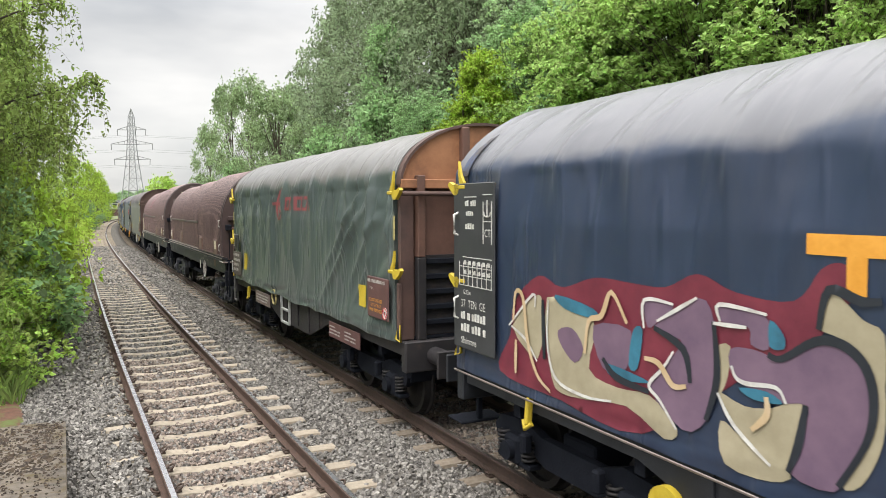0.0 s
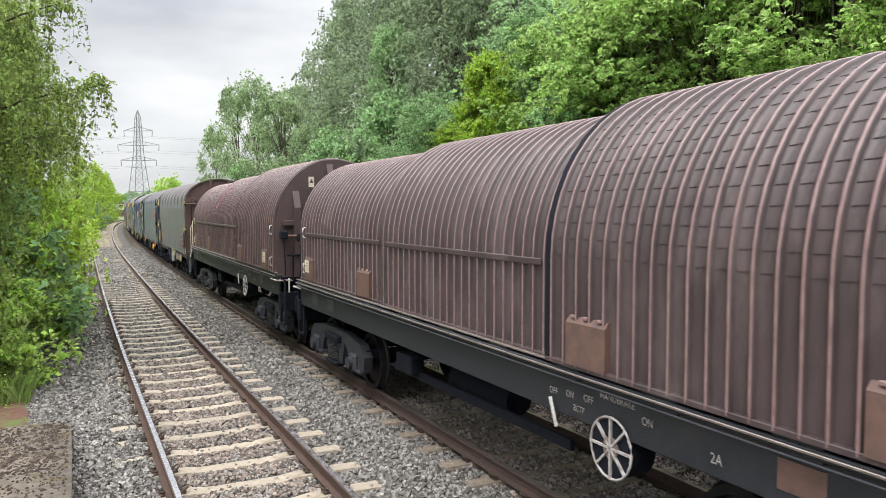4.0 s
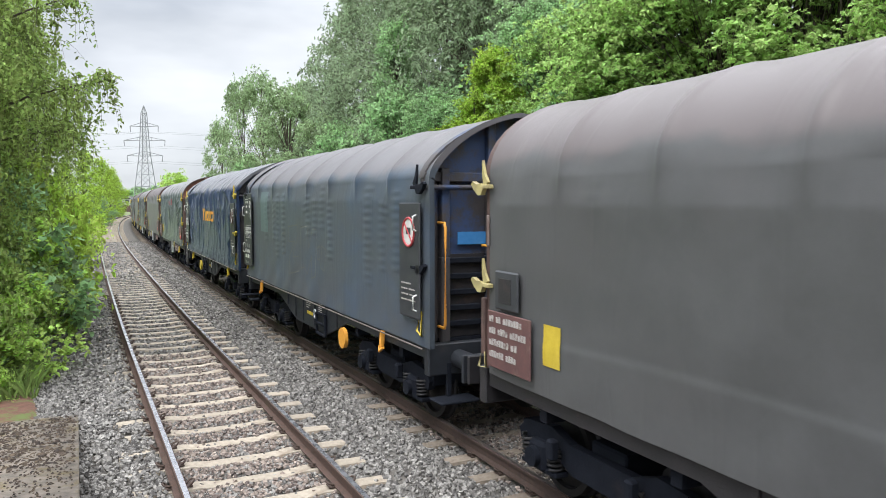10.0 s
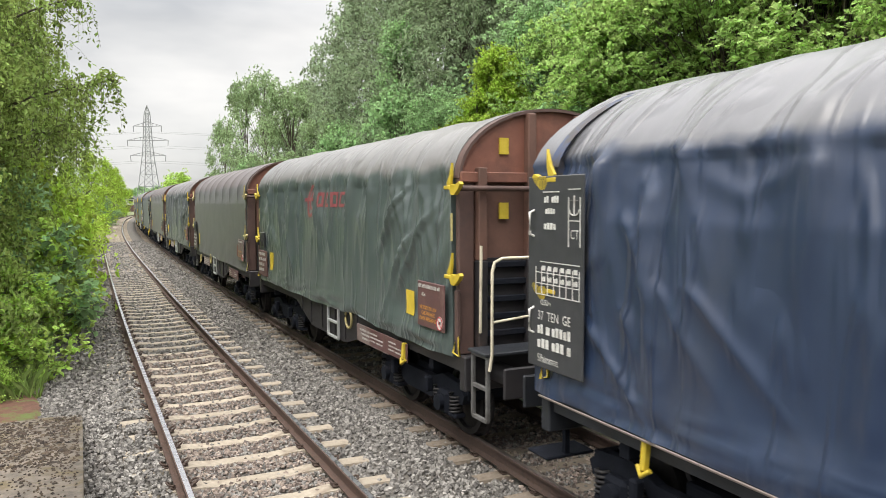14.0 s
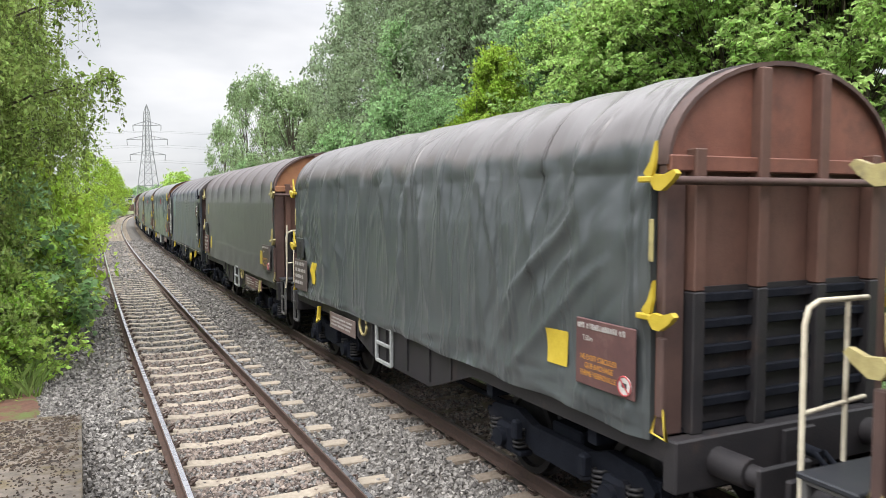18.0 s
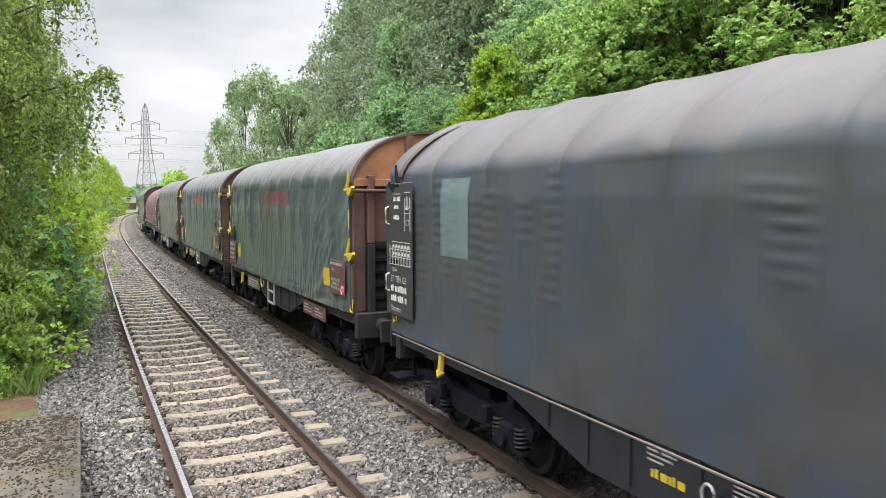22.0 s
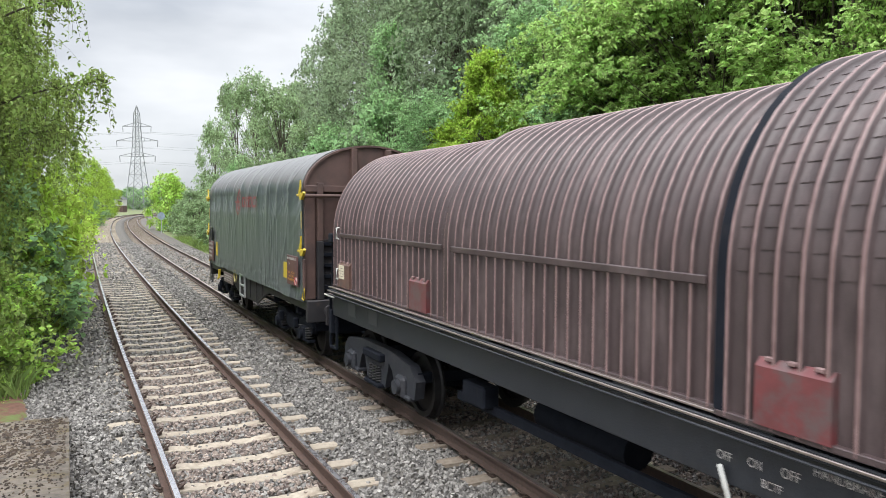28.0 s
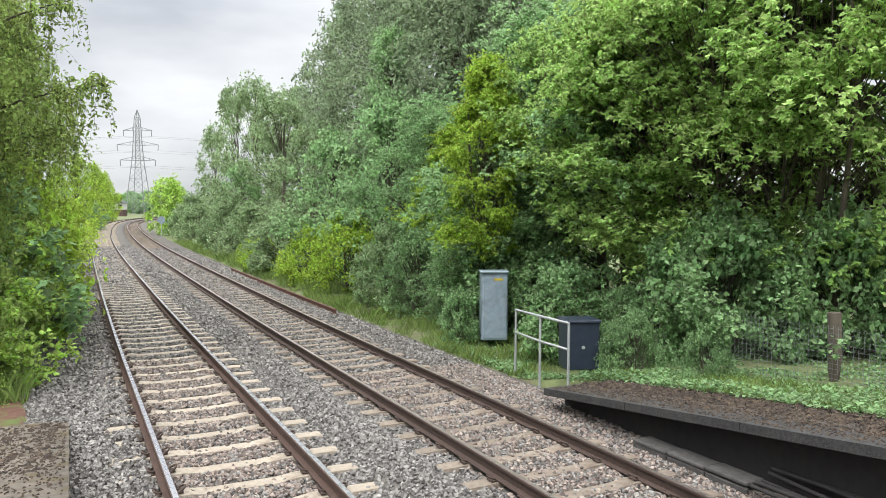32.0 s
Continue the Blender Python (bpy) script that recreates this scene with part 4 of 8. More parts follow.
def tarp_paint(name, c1, c2, dust_sky, dust_sky_from=0.8, rough=0.28, crease=1.0, patch=None):
    """PVC sheeting: weave, rain streaks down the side; dusty roof, its colour also paler for sky light."""
    m = paint(name, c1, c2, 2.2, rough, bump=0.08, bscale=160, stain=patch or tuple(0.8 * a + 0.2 * b for a, b in zip(c1, dust_sky)), stain_at=(0.45, 0.7) if patch else (0.48, 0.8), stain_scale=0.8 if crease < 0.3 else 1.4, stretch=(1, 0.8, 0.9) if crease < 0.3 else (1, 1.2, 0.5), spec=0.58 if crease > 0.3 else 0.38)
    n, l = m.node_tree.nodes, m.node_tree.links
    b = n["Principled BSDF"]
    b.inputs["Sheen Weight"].default_value, b.inputs["Sheen Roughness"].default_value = 0.05, 0.5
    colour = b.inputs["Base Color"].links[0].from_socket
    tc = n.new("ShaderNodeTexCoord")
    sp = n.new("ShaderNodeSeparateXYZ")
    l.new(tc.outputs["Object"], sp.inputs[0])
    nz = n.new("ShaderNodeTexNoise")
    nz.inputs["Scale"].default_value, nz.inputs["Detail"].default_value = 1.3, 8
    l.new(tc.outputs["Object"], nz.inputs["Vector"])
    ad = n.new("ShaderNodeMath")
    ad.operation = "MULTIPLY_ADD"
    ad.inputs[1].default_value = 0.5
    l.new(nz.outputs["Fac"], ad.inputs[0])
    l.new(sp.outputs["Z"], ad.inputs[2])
    # dusty roof colour, lightened further by height to carry the sky's light
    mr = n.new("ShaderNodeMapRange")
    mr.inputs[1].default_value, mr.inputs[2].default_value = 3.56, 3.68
    mr.inputs[4].default_value = dust_sky_from
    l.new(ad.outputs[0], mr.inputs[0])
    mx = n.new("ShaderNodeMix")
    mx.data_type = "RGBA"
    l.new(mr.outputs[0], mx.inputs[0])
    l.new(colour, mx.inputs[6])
    mx.inputs[7].default_value = (*dust_sky, 1)
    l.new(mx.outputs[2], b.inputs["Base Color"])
    # sharp creases: long upright ones and slanting ones
    last = b.inputs["Normal"].links[0].from_socket
    for k, (turn, across, along, at) in enumerate(((0.08, 2.4, 0.33, 3.0), (-0.75, 2.0, 0.3, 8.0), (0.6, 1.4, 0.3, 15.0))):
        mp = n.new("ShaderNodeMapping")
        mp.inputs["Rotation"].default_value = (turn, 0, 0)
        mp.inputs["Scale"].default_value = (0.5, across, along)
        mp.inputs["Location"].default_value = (at, at * 2, at)
        l.new(tc.outputs["Object"], mp.inputs["Vector"])
        nn = n.new("ShaderNodeTexNoise")
        nn.inputs["Scale"].default_value, nn.inputs["Detail"].default_value, nn.inputs["Roughness"].default_value = 1.0, 2.0, 0.4
        l.new(mp.outputs[0], nn.inputs["Vector"])
        sb = n.new("ShaderNodeMath")
        sb.operation = "SUBTRACT"
        sb.inputs[1].default_value = 0.5
        l.new(nn.outputs["Fac"], sb.inputs[0])
        ab = n.new("ShaderNodeMath")
        ab.operation = "ABSOLUTE"
        l.new(sb.outputs[0], ab.inputs[0])
        rg_ = n.new("ShaderNodeMapRange")
        rg_.interpolation_type = "SMOOTHSTEP"
        rg_.inputs[1].default_value, rg_.inputs[2].default_value, rg_.inputs[3].default_value, rg_.inputs[4].default_value = 0.0, 0.045, 1.0, 0.0
        l.new(ab.outputs[0], rg_.inputs[0])
        mask = n.new("ShaderNodeTexNoise")
        mask.inputs["Scale"].default_value = 0.7 + 0.2 * k
        l.new(tc.outputs["Object"], mask.inputs["Vector"])
        rk = n.new("ShaderNodeMapRange")
        rk.inputs[1].default_value, rk.inputs[2].default_value = 0.42, 0.6
        l.new(mask.outputs["Fac"], rk.inputs[0])
        mu = n.new("ShaderNodeMath")
        mu.operation = "MULTIPLY"
        l.new(rg_.outputs[0], mu.inputs[0])
        l.new(rk.outputs[0], mu.inputs[1])
        bp = n.new("ShaderNodeBump")
        bp.inputs["Strength"].default_value, bp.inputs["Distance"].default_value = min(crease, 1.0) * (0.65 if k == 0 else 1.0), 0.03
        l.new(mu.outputs[0], bp.inputs["Height"])
        l.new(last, bp.inputs["Normal"])
        last = bp.outputs[0]
    l.new(last, b.inputs["Normal"])
    return m


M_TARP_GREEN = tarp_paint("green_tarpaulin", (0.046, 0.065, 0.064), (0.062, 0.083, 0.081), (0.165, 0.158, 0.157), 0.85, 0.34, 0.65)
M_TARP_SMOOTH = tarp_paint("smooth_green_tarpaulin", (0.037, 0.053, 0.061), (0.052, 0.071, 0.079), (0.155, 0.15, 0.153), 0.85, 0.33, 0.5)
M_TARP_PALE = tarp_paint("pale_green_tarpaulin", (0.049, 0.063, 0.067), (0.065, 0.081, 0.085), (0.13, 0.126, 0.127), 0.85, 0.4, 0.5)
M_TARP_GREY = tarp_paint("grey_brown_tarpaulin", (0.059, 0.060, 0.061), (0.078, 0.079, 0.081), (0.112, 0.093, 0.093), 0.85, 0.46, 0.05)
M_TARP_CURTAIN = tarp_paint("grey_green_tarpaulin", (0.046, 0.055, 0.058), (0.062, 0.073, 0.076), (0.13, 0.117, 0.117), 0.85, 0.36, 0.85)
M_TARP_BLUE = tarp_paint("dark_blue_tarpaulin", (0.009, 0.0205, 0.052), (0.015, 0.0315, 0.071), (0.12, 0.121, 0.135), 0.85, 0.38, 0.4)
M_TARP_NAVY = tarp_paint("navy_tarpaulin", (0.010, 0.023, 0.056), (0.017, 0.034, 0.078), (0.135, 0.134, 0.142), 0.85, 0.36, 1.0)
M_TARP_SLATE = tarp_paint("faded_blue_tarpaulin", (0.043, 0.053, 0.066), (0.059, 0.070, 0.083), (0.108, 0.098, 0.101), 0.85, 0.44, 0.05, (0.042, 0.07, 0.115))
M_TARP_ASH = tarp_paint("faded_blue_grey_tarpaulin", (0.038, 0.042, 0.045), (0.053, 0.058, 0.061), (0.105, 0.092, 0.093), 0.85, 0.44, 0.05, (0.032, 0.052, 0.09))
M_RUST = paint("rusty_end_paint", (0.265, 0.115, 0.056), (0.375, 0.175, 0.085), 3, 0.65, bump=0.2, stain=(0.10, 0.045, 0.03), stain_at=(0.48, 0.75), stain_scale=1.6)
M_RUST_RED = paint("red_brown_end_paint", (0.155, 0.06, 0.041), (0.22, 0.09, 0.06), 3, 0.65, bump=0.2, stain=(0.07, 0.035, 0.028), stain_at=(0.48, 0.75), stain_scale=1.6)
M_BROWN = paint("dark_brown_end_paint", (0.07, 0.041, 0.036), (0.105, 0.061, 0.051), 3, 0.65, bump=0.2, stain=(0.045, 0.03, 0.028), stain_at=(0.5, 0.75), stain_scale=1.6)
M_BLUE_END = paint("blue_brown_end_paint", (0.04, 0.037, 0.04), (0.066, 0.056, 0.055), 3, 0.6, bump=0.2, stain=(0.035, 0.06, 0.135), stain_at=(0.5, 0.6), stain_scale=1.3)

hood_a = hooded_base("hooded_coil_wagon", "four-axle coil wagon under a sliding tarpaulin hood", M_SOLE)
hood_b = hooded_base("hooded_coil_wagon", "four-axle coil wagon with dark blue frame and sliding hood", M_NAVYSOLE)
for side in (-1, 1):
    step_frame(hood_a, 0.18, 0.75, 0.66, 1.18, M_STEEL, side)
    ring(hood_a, 1.3, 1.08, 0.15, M_DULLYELLOW, side)
    pl = Shape().span(side * 1.27, side * 1.285, 1.69, 3.0, 0.8, 1.07, 0.005)
    part("data_plate", pl, M_PALEPLATE, hood_a, "faded steel data plate with worn lettering")
    for k in range(3):
        bars(hood_a, 2.9, 0.98 - 0.06 * k, ((0.4, 0.3, 0.3), (0.5, 0.5), (0.3, 0.35, 0.25))[k], 0.03, M_INK, -1.289, None if side < 0 else Matrix.Diagonal((-1, 1, 1, 1)))
    step_frame(hood_b, 0.55, 1.05, 0.62, 0.98, M_UNDER, side)
    d = Shape().tube([(side * 1.24, 2.0, 0.75), (side * 1.3, 2.0, 0.75)], 0.17, 20)
    part("brake_disc_cover", d, M_YELLOW, hood_b, "round yellow brake cover")


def end_marks(w, e):
    for z in (3.5, 2.75):
        part("warning_label", Shape().span(0.62, 0.74, e * (HB - 0.02), e * (HB + 0.004), z, z + 0.19), M_YELLOW, w, "small yellow warning label")


def warn_disc(w, y, z, r, m=None, x=-1.372, red=None):
    """A round sign: pale disc, red rim and a slanting bar."""
    d = part("sign_disc", Shape(m).tube([(x + 0.006, y, z), (x, y, z)], r, 24), M_WHITE, w, "round pale sign")
    s = Shape(m)
    s.tube([(x - 0.002, y + r * 0.94 * math.cos(t), z + r * 0.94 * math.sin(t)) for t in np.linspace(0, 6.2832, 25)], r * 0.09, 4, False)
    part("sign_rim", s, red or M_RED, w)
    part("sign_bar", Shape(m).beam((x - 0.003, y + r * 0.6, z + r * 0.6), (x - 0.003, y - r * 0.6, z - r * 0.6), r * 0.14, 0.006), red or M_RED, w)
    part("sign_figure", Shape(m).span(x - 0.003, x, y - r * 0.35, y + r * 0.4, z - r * 0.15, z + r * 0.3), M_BLACKPLATE, w)


def dress_a(w, flip, seed, mat, label, loose, rust, logo=False, brown=None, goods=False, faded=False):
    """Hood, ends and markings of one of the green or grey hooded wagons. flip: the wagon runs the other way round."""
    brown = brown or M_BROWN
    m = Matrix.Rotation(math.pi, 4, "Z") if flip else None
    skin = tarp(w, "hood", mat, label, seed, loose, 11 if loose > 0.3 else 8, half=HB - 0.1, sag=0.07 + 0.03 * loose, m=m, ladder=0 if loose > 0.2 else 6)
    yellow = M_DULLYELLOW if loose < 0.3 else M_YELLOW
    for e in (-1, 1):
        end_wall(w, e, rust, brown)
        if seed == 17:
            end_marks(w, e)
        if seed == 26 and e < 0:
            part("end_board", Shape().prism([(0.72, 3.5), (1.22, 3.3), (1.22, 3.52), (1.0, 3.82), (0.72, 3.97)], "y", -HB - 0.16, -HB - 0.13), M_REDPLATE, w, "bright red board on the end")
        for z in (3.12, 2.1):
            latch(w, e, z, yellow, -1)
            latch(w, e, z, yellow, 1)
        for side in (-1, 1):
            st = Shape().tube([(side * 1.3, e * (HB + 0.02), 1.5), (side * 1.32, e * (HB - 0.06), 1.22), (side * 1.32, e * (HB + 0.1), 1.2), (side * 1.3, e * (HB + 0.02), 1.5)], 0.016, 6)
            part("lashing_stirrup", st, yellow, w)
            hk = Shape().beam((side * 1.29, e * (HB - 1.55), 1.08), (side * 1.31, e * (HB - 1.55), 0.86), 0.05, 0.07, 0.012).tube([(side * 1.31, e * (HB - 1.62), 0.86), (side * 1.34, e * (HB - 1.55), 0.8), (side * 1.31, e * (HB - 1.48), 0.86)], 0.022, 6)
            if e > 0:
                part("rope_hook", hk, yellow, w, "yellow painted rope hook")
            stp = Shape().span(side * 1.31, side * 1.325, e * (HB - 0.12), e * (HB - 0.07), 2.5, 2.82, 0.006)
            part("yellow_strip", stp, M_DULLYELLOW if loose > 0.3 else M_PALEPLATE, w)
            lk = Shape().span(side * 1.27, side * 1.325, e * (HB - 0.02), e * (HB + 0.05), 1.35, 1.95, 0.012)
            part("lock_rod", lk, brown, w)
    handrail_platform(w, 1, None, Matrix.Diagonal((-1, 1, 1, 1)) if flip else None)
    F = -HB
    marking(w, "reflector_patch", rect(F + 1.14, F + 1.43, 1.5, 1.81), skin, M_YELLOW if not faded else M_RUST_RED, "square yellow patch on the hood", 0.012, m)
    marking(w, "reflector_patch", rect(-F - 1.43, -F - 1.16, 1.46, 1.84), skin, M_YELLOW, "square yellow patch on the hood", 0.012, m)
    part("instruction_plate", Shape(m).span(-1.345, -1.365, F + 0.2, F + 0.95, 1.42, 1.98, 0.008), M_PALEPLATE if faded else M_DULLPLATE if seed == 20 else M_PLATE, w, "maroon instruction plate with worn lettering")
    bars(w, F + 0.92, 1.9, (0.1, 0.4, 0.08), 0.045, M_INK, -1.371, m, 0.02)
    if goods:
        lettering(w, "7.00m", F + 0.85, 1.8, 0.045, M_WHITE, -1.368, m)
        lettering(w, "Transported goods : STEEL COILS", F + 0.92, 1.73, 0.042, M_WHITE, -1.368, m)
    else:
        lettering(w, "7.00m", F + 0.85, 1.8, 0.045, M_WHITE, -1.368, m)
    ink = M_ORANGE if loose < 0.5 or seed in (11, 17, 19) else M_WHITE
    for k, words in enumerate(("NE DOIT CIRCULER", "QUE BACHAGE", "FERME VERROUILLE")):
        lettering(w, words, F + 0.88 - 0.06 * (k == 1), 1.64 - 0.068 * k, 0.045, ink, -1.368, m)
    warn_disc(w, F + 0.31, 1.52, 0.08, m, -1.37)
    part("number_plate", Shape(m).span(-1.345, -1.365, -F - 1.0, -F - 0.17, 1.27, 1.85, 0.008), M_DULLPLATE if faded or seed in (11, 19, 23) else M_PLATE, w, "maroon plate with worn white lettering")
    for k in range(4):
        bars(w, -F - 0.22, 1.74 - 0.12 * k, ((0.1, 0.1, 0.36), (0.14, 0.2, 0.3), (0.4, 0.12), (0.3, 0.2))[k], 0.065, M_INK, -1.371, m)
    hb = Shape(m).span(-1.335, -1.37, -F - 0.77, -F - 0.33, 1.88, 2.27, 0.03)
    hatch = part("hatch", hb, M_BLACKPLATE, w, "dark recessed hatch")
    part("hatch_panel", Shape(m).span(-1.372, -1.378, -F - 0.66, -F - 0.42, 1.95, 2.2, 0.004), M_SOLE, hatch)
    if flip or seed in (11, 22, 18):
        p2 = Shape(m).span(-1.275, -1.29, F + 1.47, F + 2.9, 0.82, 1.07, 0.005)
        part("data_plate", p2, M_PLATE, w, "maroon data plate with worn white lettering")
        for q in range(2):
            for k in range(3):
                bars(w, F + 2.85 - 0.72 * q, 0.99 - 0.055 * k, ((0.28,), (0.5,), (0.2, 0.25))[k], 0.022, M_INK, -1.294, m)
    if seed == 20:
        disc = [(-F - 0.75 + 0.15 * math.cos(t), 2.72 + 0.17 * math.sin(t)) for t in np.linspace(0, 6.2832, 21)[:-1]]
        marking(w, "painted_disc", disc, skin, M_DULLYELLOW, "dull yellow painted disc", 0.01, m)
        lettering(w, "HT", -F - 0.62, 2.28, 0.14, M_DULLYELLOW, -1.335, m)
    if logo:
        red = M_RED if seed == 23 else M_RED_FADED
        cy, cz = F + 6.0, 3.0
        for r, wd in ((0.30, 0.07), (0.17, 0.055)):
            ringline = [(cy + r * math.cos(t) * 0.85, cz + r * math.sin(t)) for t in np.linspace(0, 6.2832, 21)]
            for a in range(0, 20, 5):
                marking(w, "logo_ring", ribbon_even(ringline[a:a + 6], wd), skin, red, "", 0.006, m)
        marking(w, "logo_bar", rect(cy - 0.38, cy + 0.38, cz - 0.03, cz + 0.03), skin, red, "", 0.008, m)
        y = cy - 0.5
        for wd in (0.2, 0.13, 0.32, 0.2, 0.3, 0.22):          # plain shapes in place of the maker's name
            marking(w, "logo_bar", rect(y - wd, y, cz - 0.13, cz - 0.075), skin, red, "", 0.006, m)
            marking(w, "logo_bar", rect(y - wd, y, cz + 0.07, cz + 0.125), skin, red, "", 0.006, m)
            for q in (y - wd, y - 0.05):
                marking(w, "logo_bar", rect(q, q + 0.05, cz - 0.075, cz + 0.07), skin, red, "", 0.006, m)
            y -= wd + 0.06
    return skin


def ribbon_even(line, width):
    line = [Vector(p) for p in line]
    left, right = [], []
    for i, p in enumerate(line):
        d = (line[min(i + 1, len(line) - 1)] - line[max(i - 1, 0)]).normalized()
        left.append(tuple(p + Vector((-d.y, d.x)) * width / 2))
        right.append(tuple(p - Vector((-d.y, d.x)) * width / 2))
    return left + right[::-1]


def dress_b(w, seed, mat, label, loose, end_mat):
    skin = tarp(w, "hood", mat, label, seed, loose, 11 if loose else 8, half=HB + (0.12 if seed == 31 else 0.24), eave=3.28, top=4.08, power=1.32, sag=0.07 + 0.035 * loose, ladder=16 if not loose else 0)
    for e in (-1, 1):
        end_wall(w, e, end_mat, M_BLUE_END if seed != 34 else M_BROWN, eave=3.26, style=1)
        for z in (3.15, 2.15):
            latch(w, e, z, M_UNDER if not loose else M_YELLOW, -1)
        for q, z0, z1 in ((-1.08, 1.4, 2.7), (-0.45, 1.6, 2.4)):
            g = Shape().tube([(q, e * (HB + 0.02), z0), (q, e * (HB + 0.2), z0), (q, e * (HB + 0.22), z0 + 0.06), (q, e * (HB + 0.22), z1 - 0.06), (q, e * (HB + 0.2), z1), (q, e * (HB + 0.02), z1)], 0.018, 7)
            part("grab_rail", g, M_ORANGE if seed == 32 else M_YELLOW, w, "bent painted grab rail")
        st = Shape().span(-1.25, -0.7, e * (HB + 0.1), e * (HB + 0.45), 0.5, 0.53, 0.01).beam((-1.0, e * (HB + 0.15), 0.52), (-1.0, e * (HB + 0.15), 0.95), 0.05, 0.05)
        part("footstep", st, M_UNDER, w)
        part("blue_patch", Shape().span(-0.8, -0.2, e * (HB + 0.0), e * (HB + 0.012), 2.42, 2.58), paint("sky_blue_paint", (0.03, 0.16, 0.38), (0.05, 0.2, 0.45), 8, 0.5), w)
        st2 = Shape().tube([(-1.32, e * (HB + 0.02), 1.6), (-1.34, e * (HB - 0.06), 1.35), (-1.34, e * (HB + 0.08), 1.3), (-1.32, e * (HB + 0.02), 1.6)], 0.016, 6)
        part("lashing_stirrup", st2, M_YELLOW, w)
        hk = Shape().beam((-1.29, e * (HB - 1.35), 1.15), (-1.31, e * (HB - 1.35), 0.9), 0.05, 0.07, 0.012).tube([(-1.31, e * (HB - 1.42), 0.92), (-1.34, e * (HB - 1.35), 0.86), (-1.31, e * (HB - 1.28), 0.92)], 0.022, 6)
        part("rope_hook", hk, M_YELLOW if seed != 32 else M_ORANGE, w, "yellow painted rope hook")
    F = -HB
    part("hem_rail", Shape().span(-1.335, -1.35, F - 0.1, -F + 0.1, 1.135, 1.155, 0.004), M_RAIL_DULL, w, "thin worn steel strip under the hood")
    bars(w, 0.2, 0.86, (0.09, 0.07, 0.08, 0.07), 0.07, M_YELLOW, -1.247, None, 0.015)
    for k in range(5):
        bars(w, 0.25, 1.14 - 0.04 * k, ((0.2, 0.12), (0.3,), (0.12, 0.16), (0.28,), (0.18,))[k], 0.018, M_INK, -1.247)
        bars(w, -0.62, 1.14 - 0.035 * k, (0.2,), 0.014, M_INK, -1.27)
    part("shackle", Shape().tube([(-1.27, -0.4 + 0.06 * math.cos(q), 0.93 + 0.08 * math.sin(q)) for q in np.linspace(0, 6.283, 13)], 0.012, 5, False), M_STEEL, w)
    p1 = part("side_plate", Shape().span(-1.345, -1.365, F - 0.08, F + 0.56, 1.5, 2.95, 0.012), M_BLACKPLATE, w, "dark blue-black plate with a round sign")
    warn_disc(w, F + 0.24, 2.58, 0.19, None, -1.372, M_RED if seed == 32 else M_BROWN)
    for k in range(4):
        bars(w, F + 0.48, 1.92 - 0.07 * k, ((0.3,), (0.2, 0.18), (0.22, 0.2), (0.45,))[k], 0.02, M_INK, -1.372)
    for z in (1.7, 2.7):
        part("grab_handle", Shape().tube([(-1.36, F + 0.02, z - 0.1), (-1.41, F + 0.02, z - 0.08), (-1.41, F + 0.02, z + 0.08), (-1.36, F + 0.02, z + 0.1)], 0.013, 6), M_WHITE, w)
    L = -F + (0.0 if seed == 31 else 0.2)
    p2 = part("side_plate", Shape().span(-1.345, -1.365, L - 0.82, L + 0.06, 1.42, 3.18, 0.012), M_BLACKPLATE, w, "dark plate lettered in white")
    x = -1.372
    for z in (1.85, 2.75):
        part("grab_handle", Shape().tube([(-1.36, L - 0.04, z - 0.12), (-1.41, L - 0.04, z - 0.1), (-1.41, L - 0.04, z + 0.1), (-1.36, L - 0.04, z + 0.12)], 0.013, 6), M_WHITE, w)
    bars(w, L - 0.2, 3.03, (0.26,), 0.012, M_WHITE, x)
    bars(w, L - 0.22, 2.94, (0.08, 0.12), 0.06, M_WHITE, x)
    bars(w, L - 0.24, 2.84, (0.16,), 0.05, M_WHITE, x)
    bars(w, L - 0.22, 2.70, (0.2,), 0.06, M_WHITE, x)
    bars(w, L - 0.6, 2.78, (0.18,), 0.01, M_WHITE, x)
    bars(w, L - 0.6, 3.05, (0.18,), 0.01, M_WHITE, x)
    for q in (0.6, 0.77):
        bars(w, L - q, 2.56, (0.012,), 0.5, M_WHITE, x)
    lettering(w, "CT", L - 0.635, 2.63, 0.08, M_WHITE, x)
    part("anchor_sign", Shape().beam((x, L - 0.69, 2.84), (x, L - 0.69, 3.0), 0.014, 0.004).beam((x, L - 0.64, 2.96), (x, L - 0.74, 2.96), 0.012, 0.004).tube([(x, L - 0.69 + 0.07 * math.cos(t), 2.88 - 0.05 * math.sin(t)) for t in np.linspace(0, 3.14, 9)], 0.007, 4), M_WHITE, w)
    for k, z in enumerate((2.40, 2.30, 2.20, 2.10)):
        bars(w, L - (0.16 if k == 0 else 0.08), z, (0.62 if k == 0 else 0.7,), 0.009, M_WHITE, x)
    for k in range(8):
        bars(w, L - 0.08 - 0.1 * k * 0.98, 2.10, (0.009,), 0.3, M_WHITE, x)
    for k in range(6):
        bars(w, L - 0.19 - 0.1 * k, 2.325, (0.05,), 0.05, M_WHITE, x)
        bars(w, L - 0.185 - 0.1 * k, 2.225, (0.065,), 0.045, M_WHITE, x)
    lettering(w, "12.82m", L - 0.16, 2.01, 0.05, M_WHITE, x)
    lettering(w, "37  TEN  GE", L - 0.12, 1.87, 0.085, M_WHITE, x)
    bars(w, L - 0.12, 1.74, (0.1, 0.06, 0.3), 0.085, M_WHITE, x)
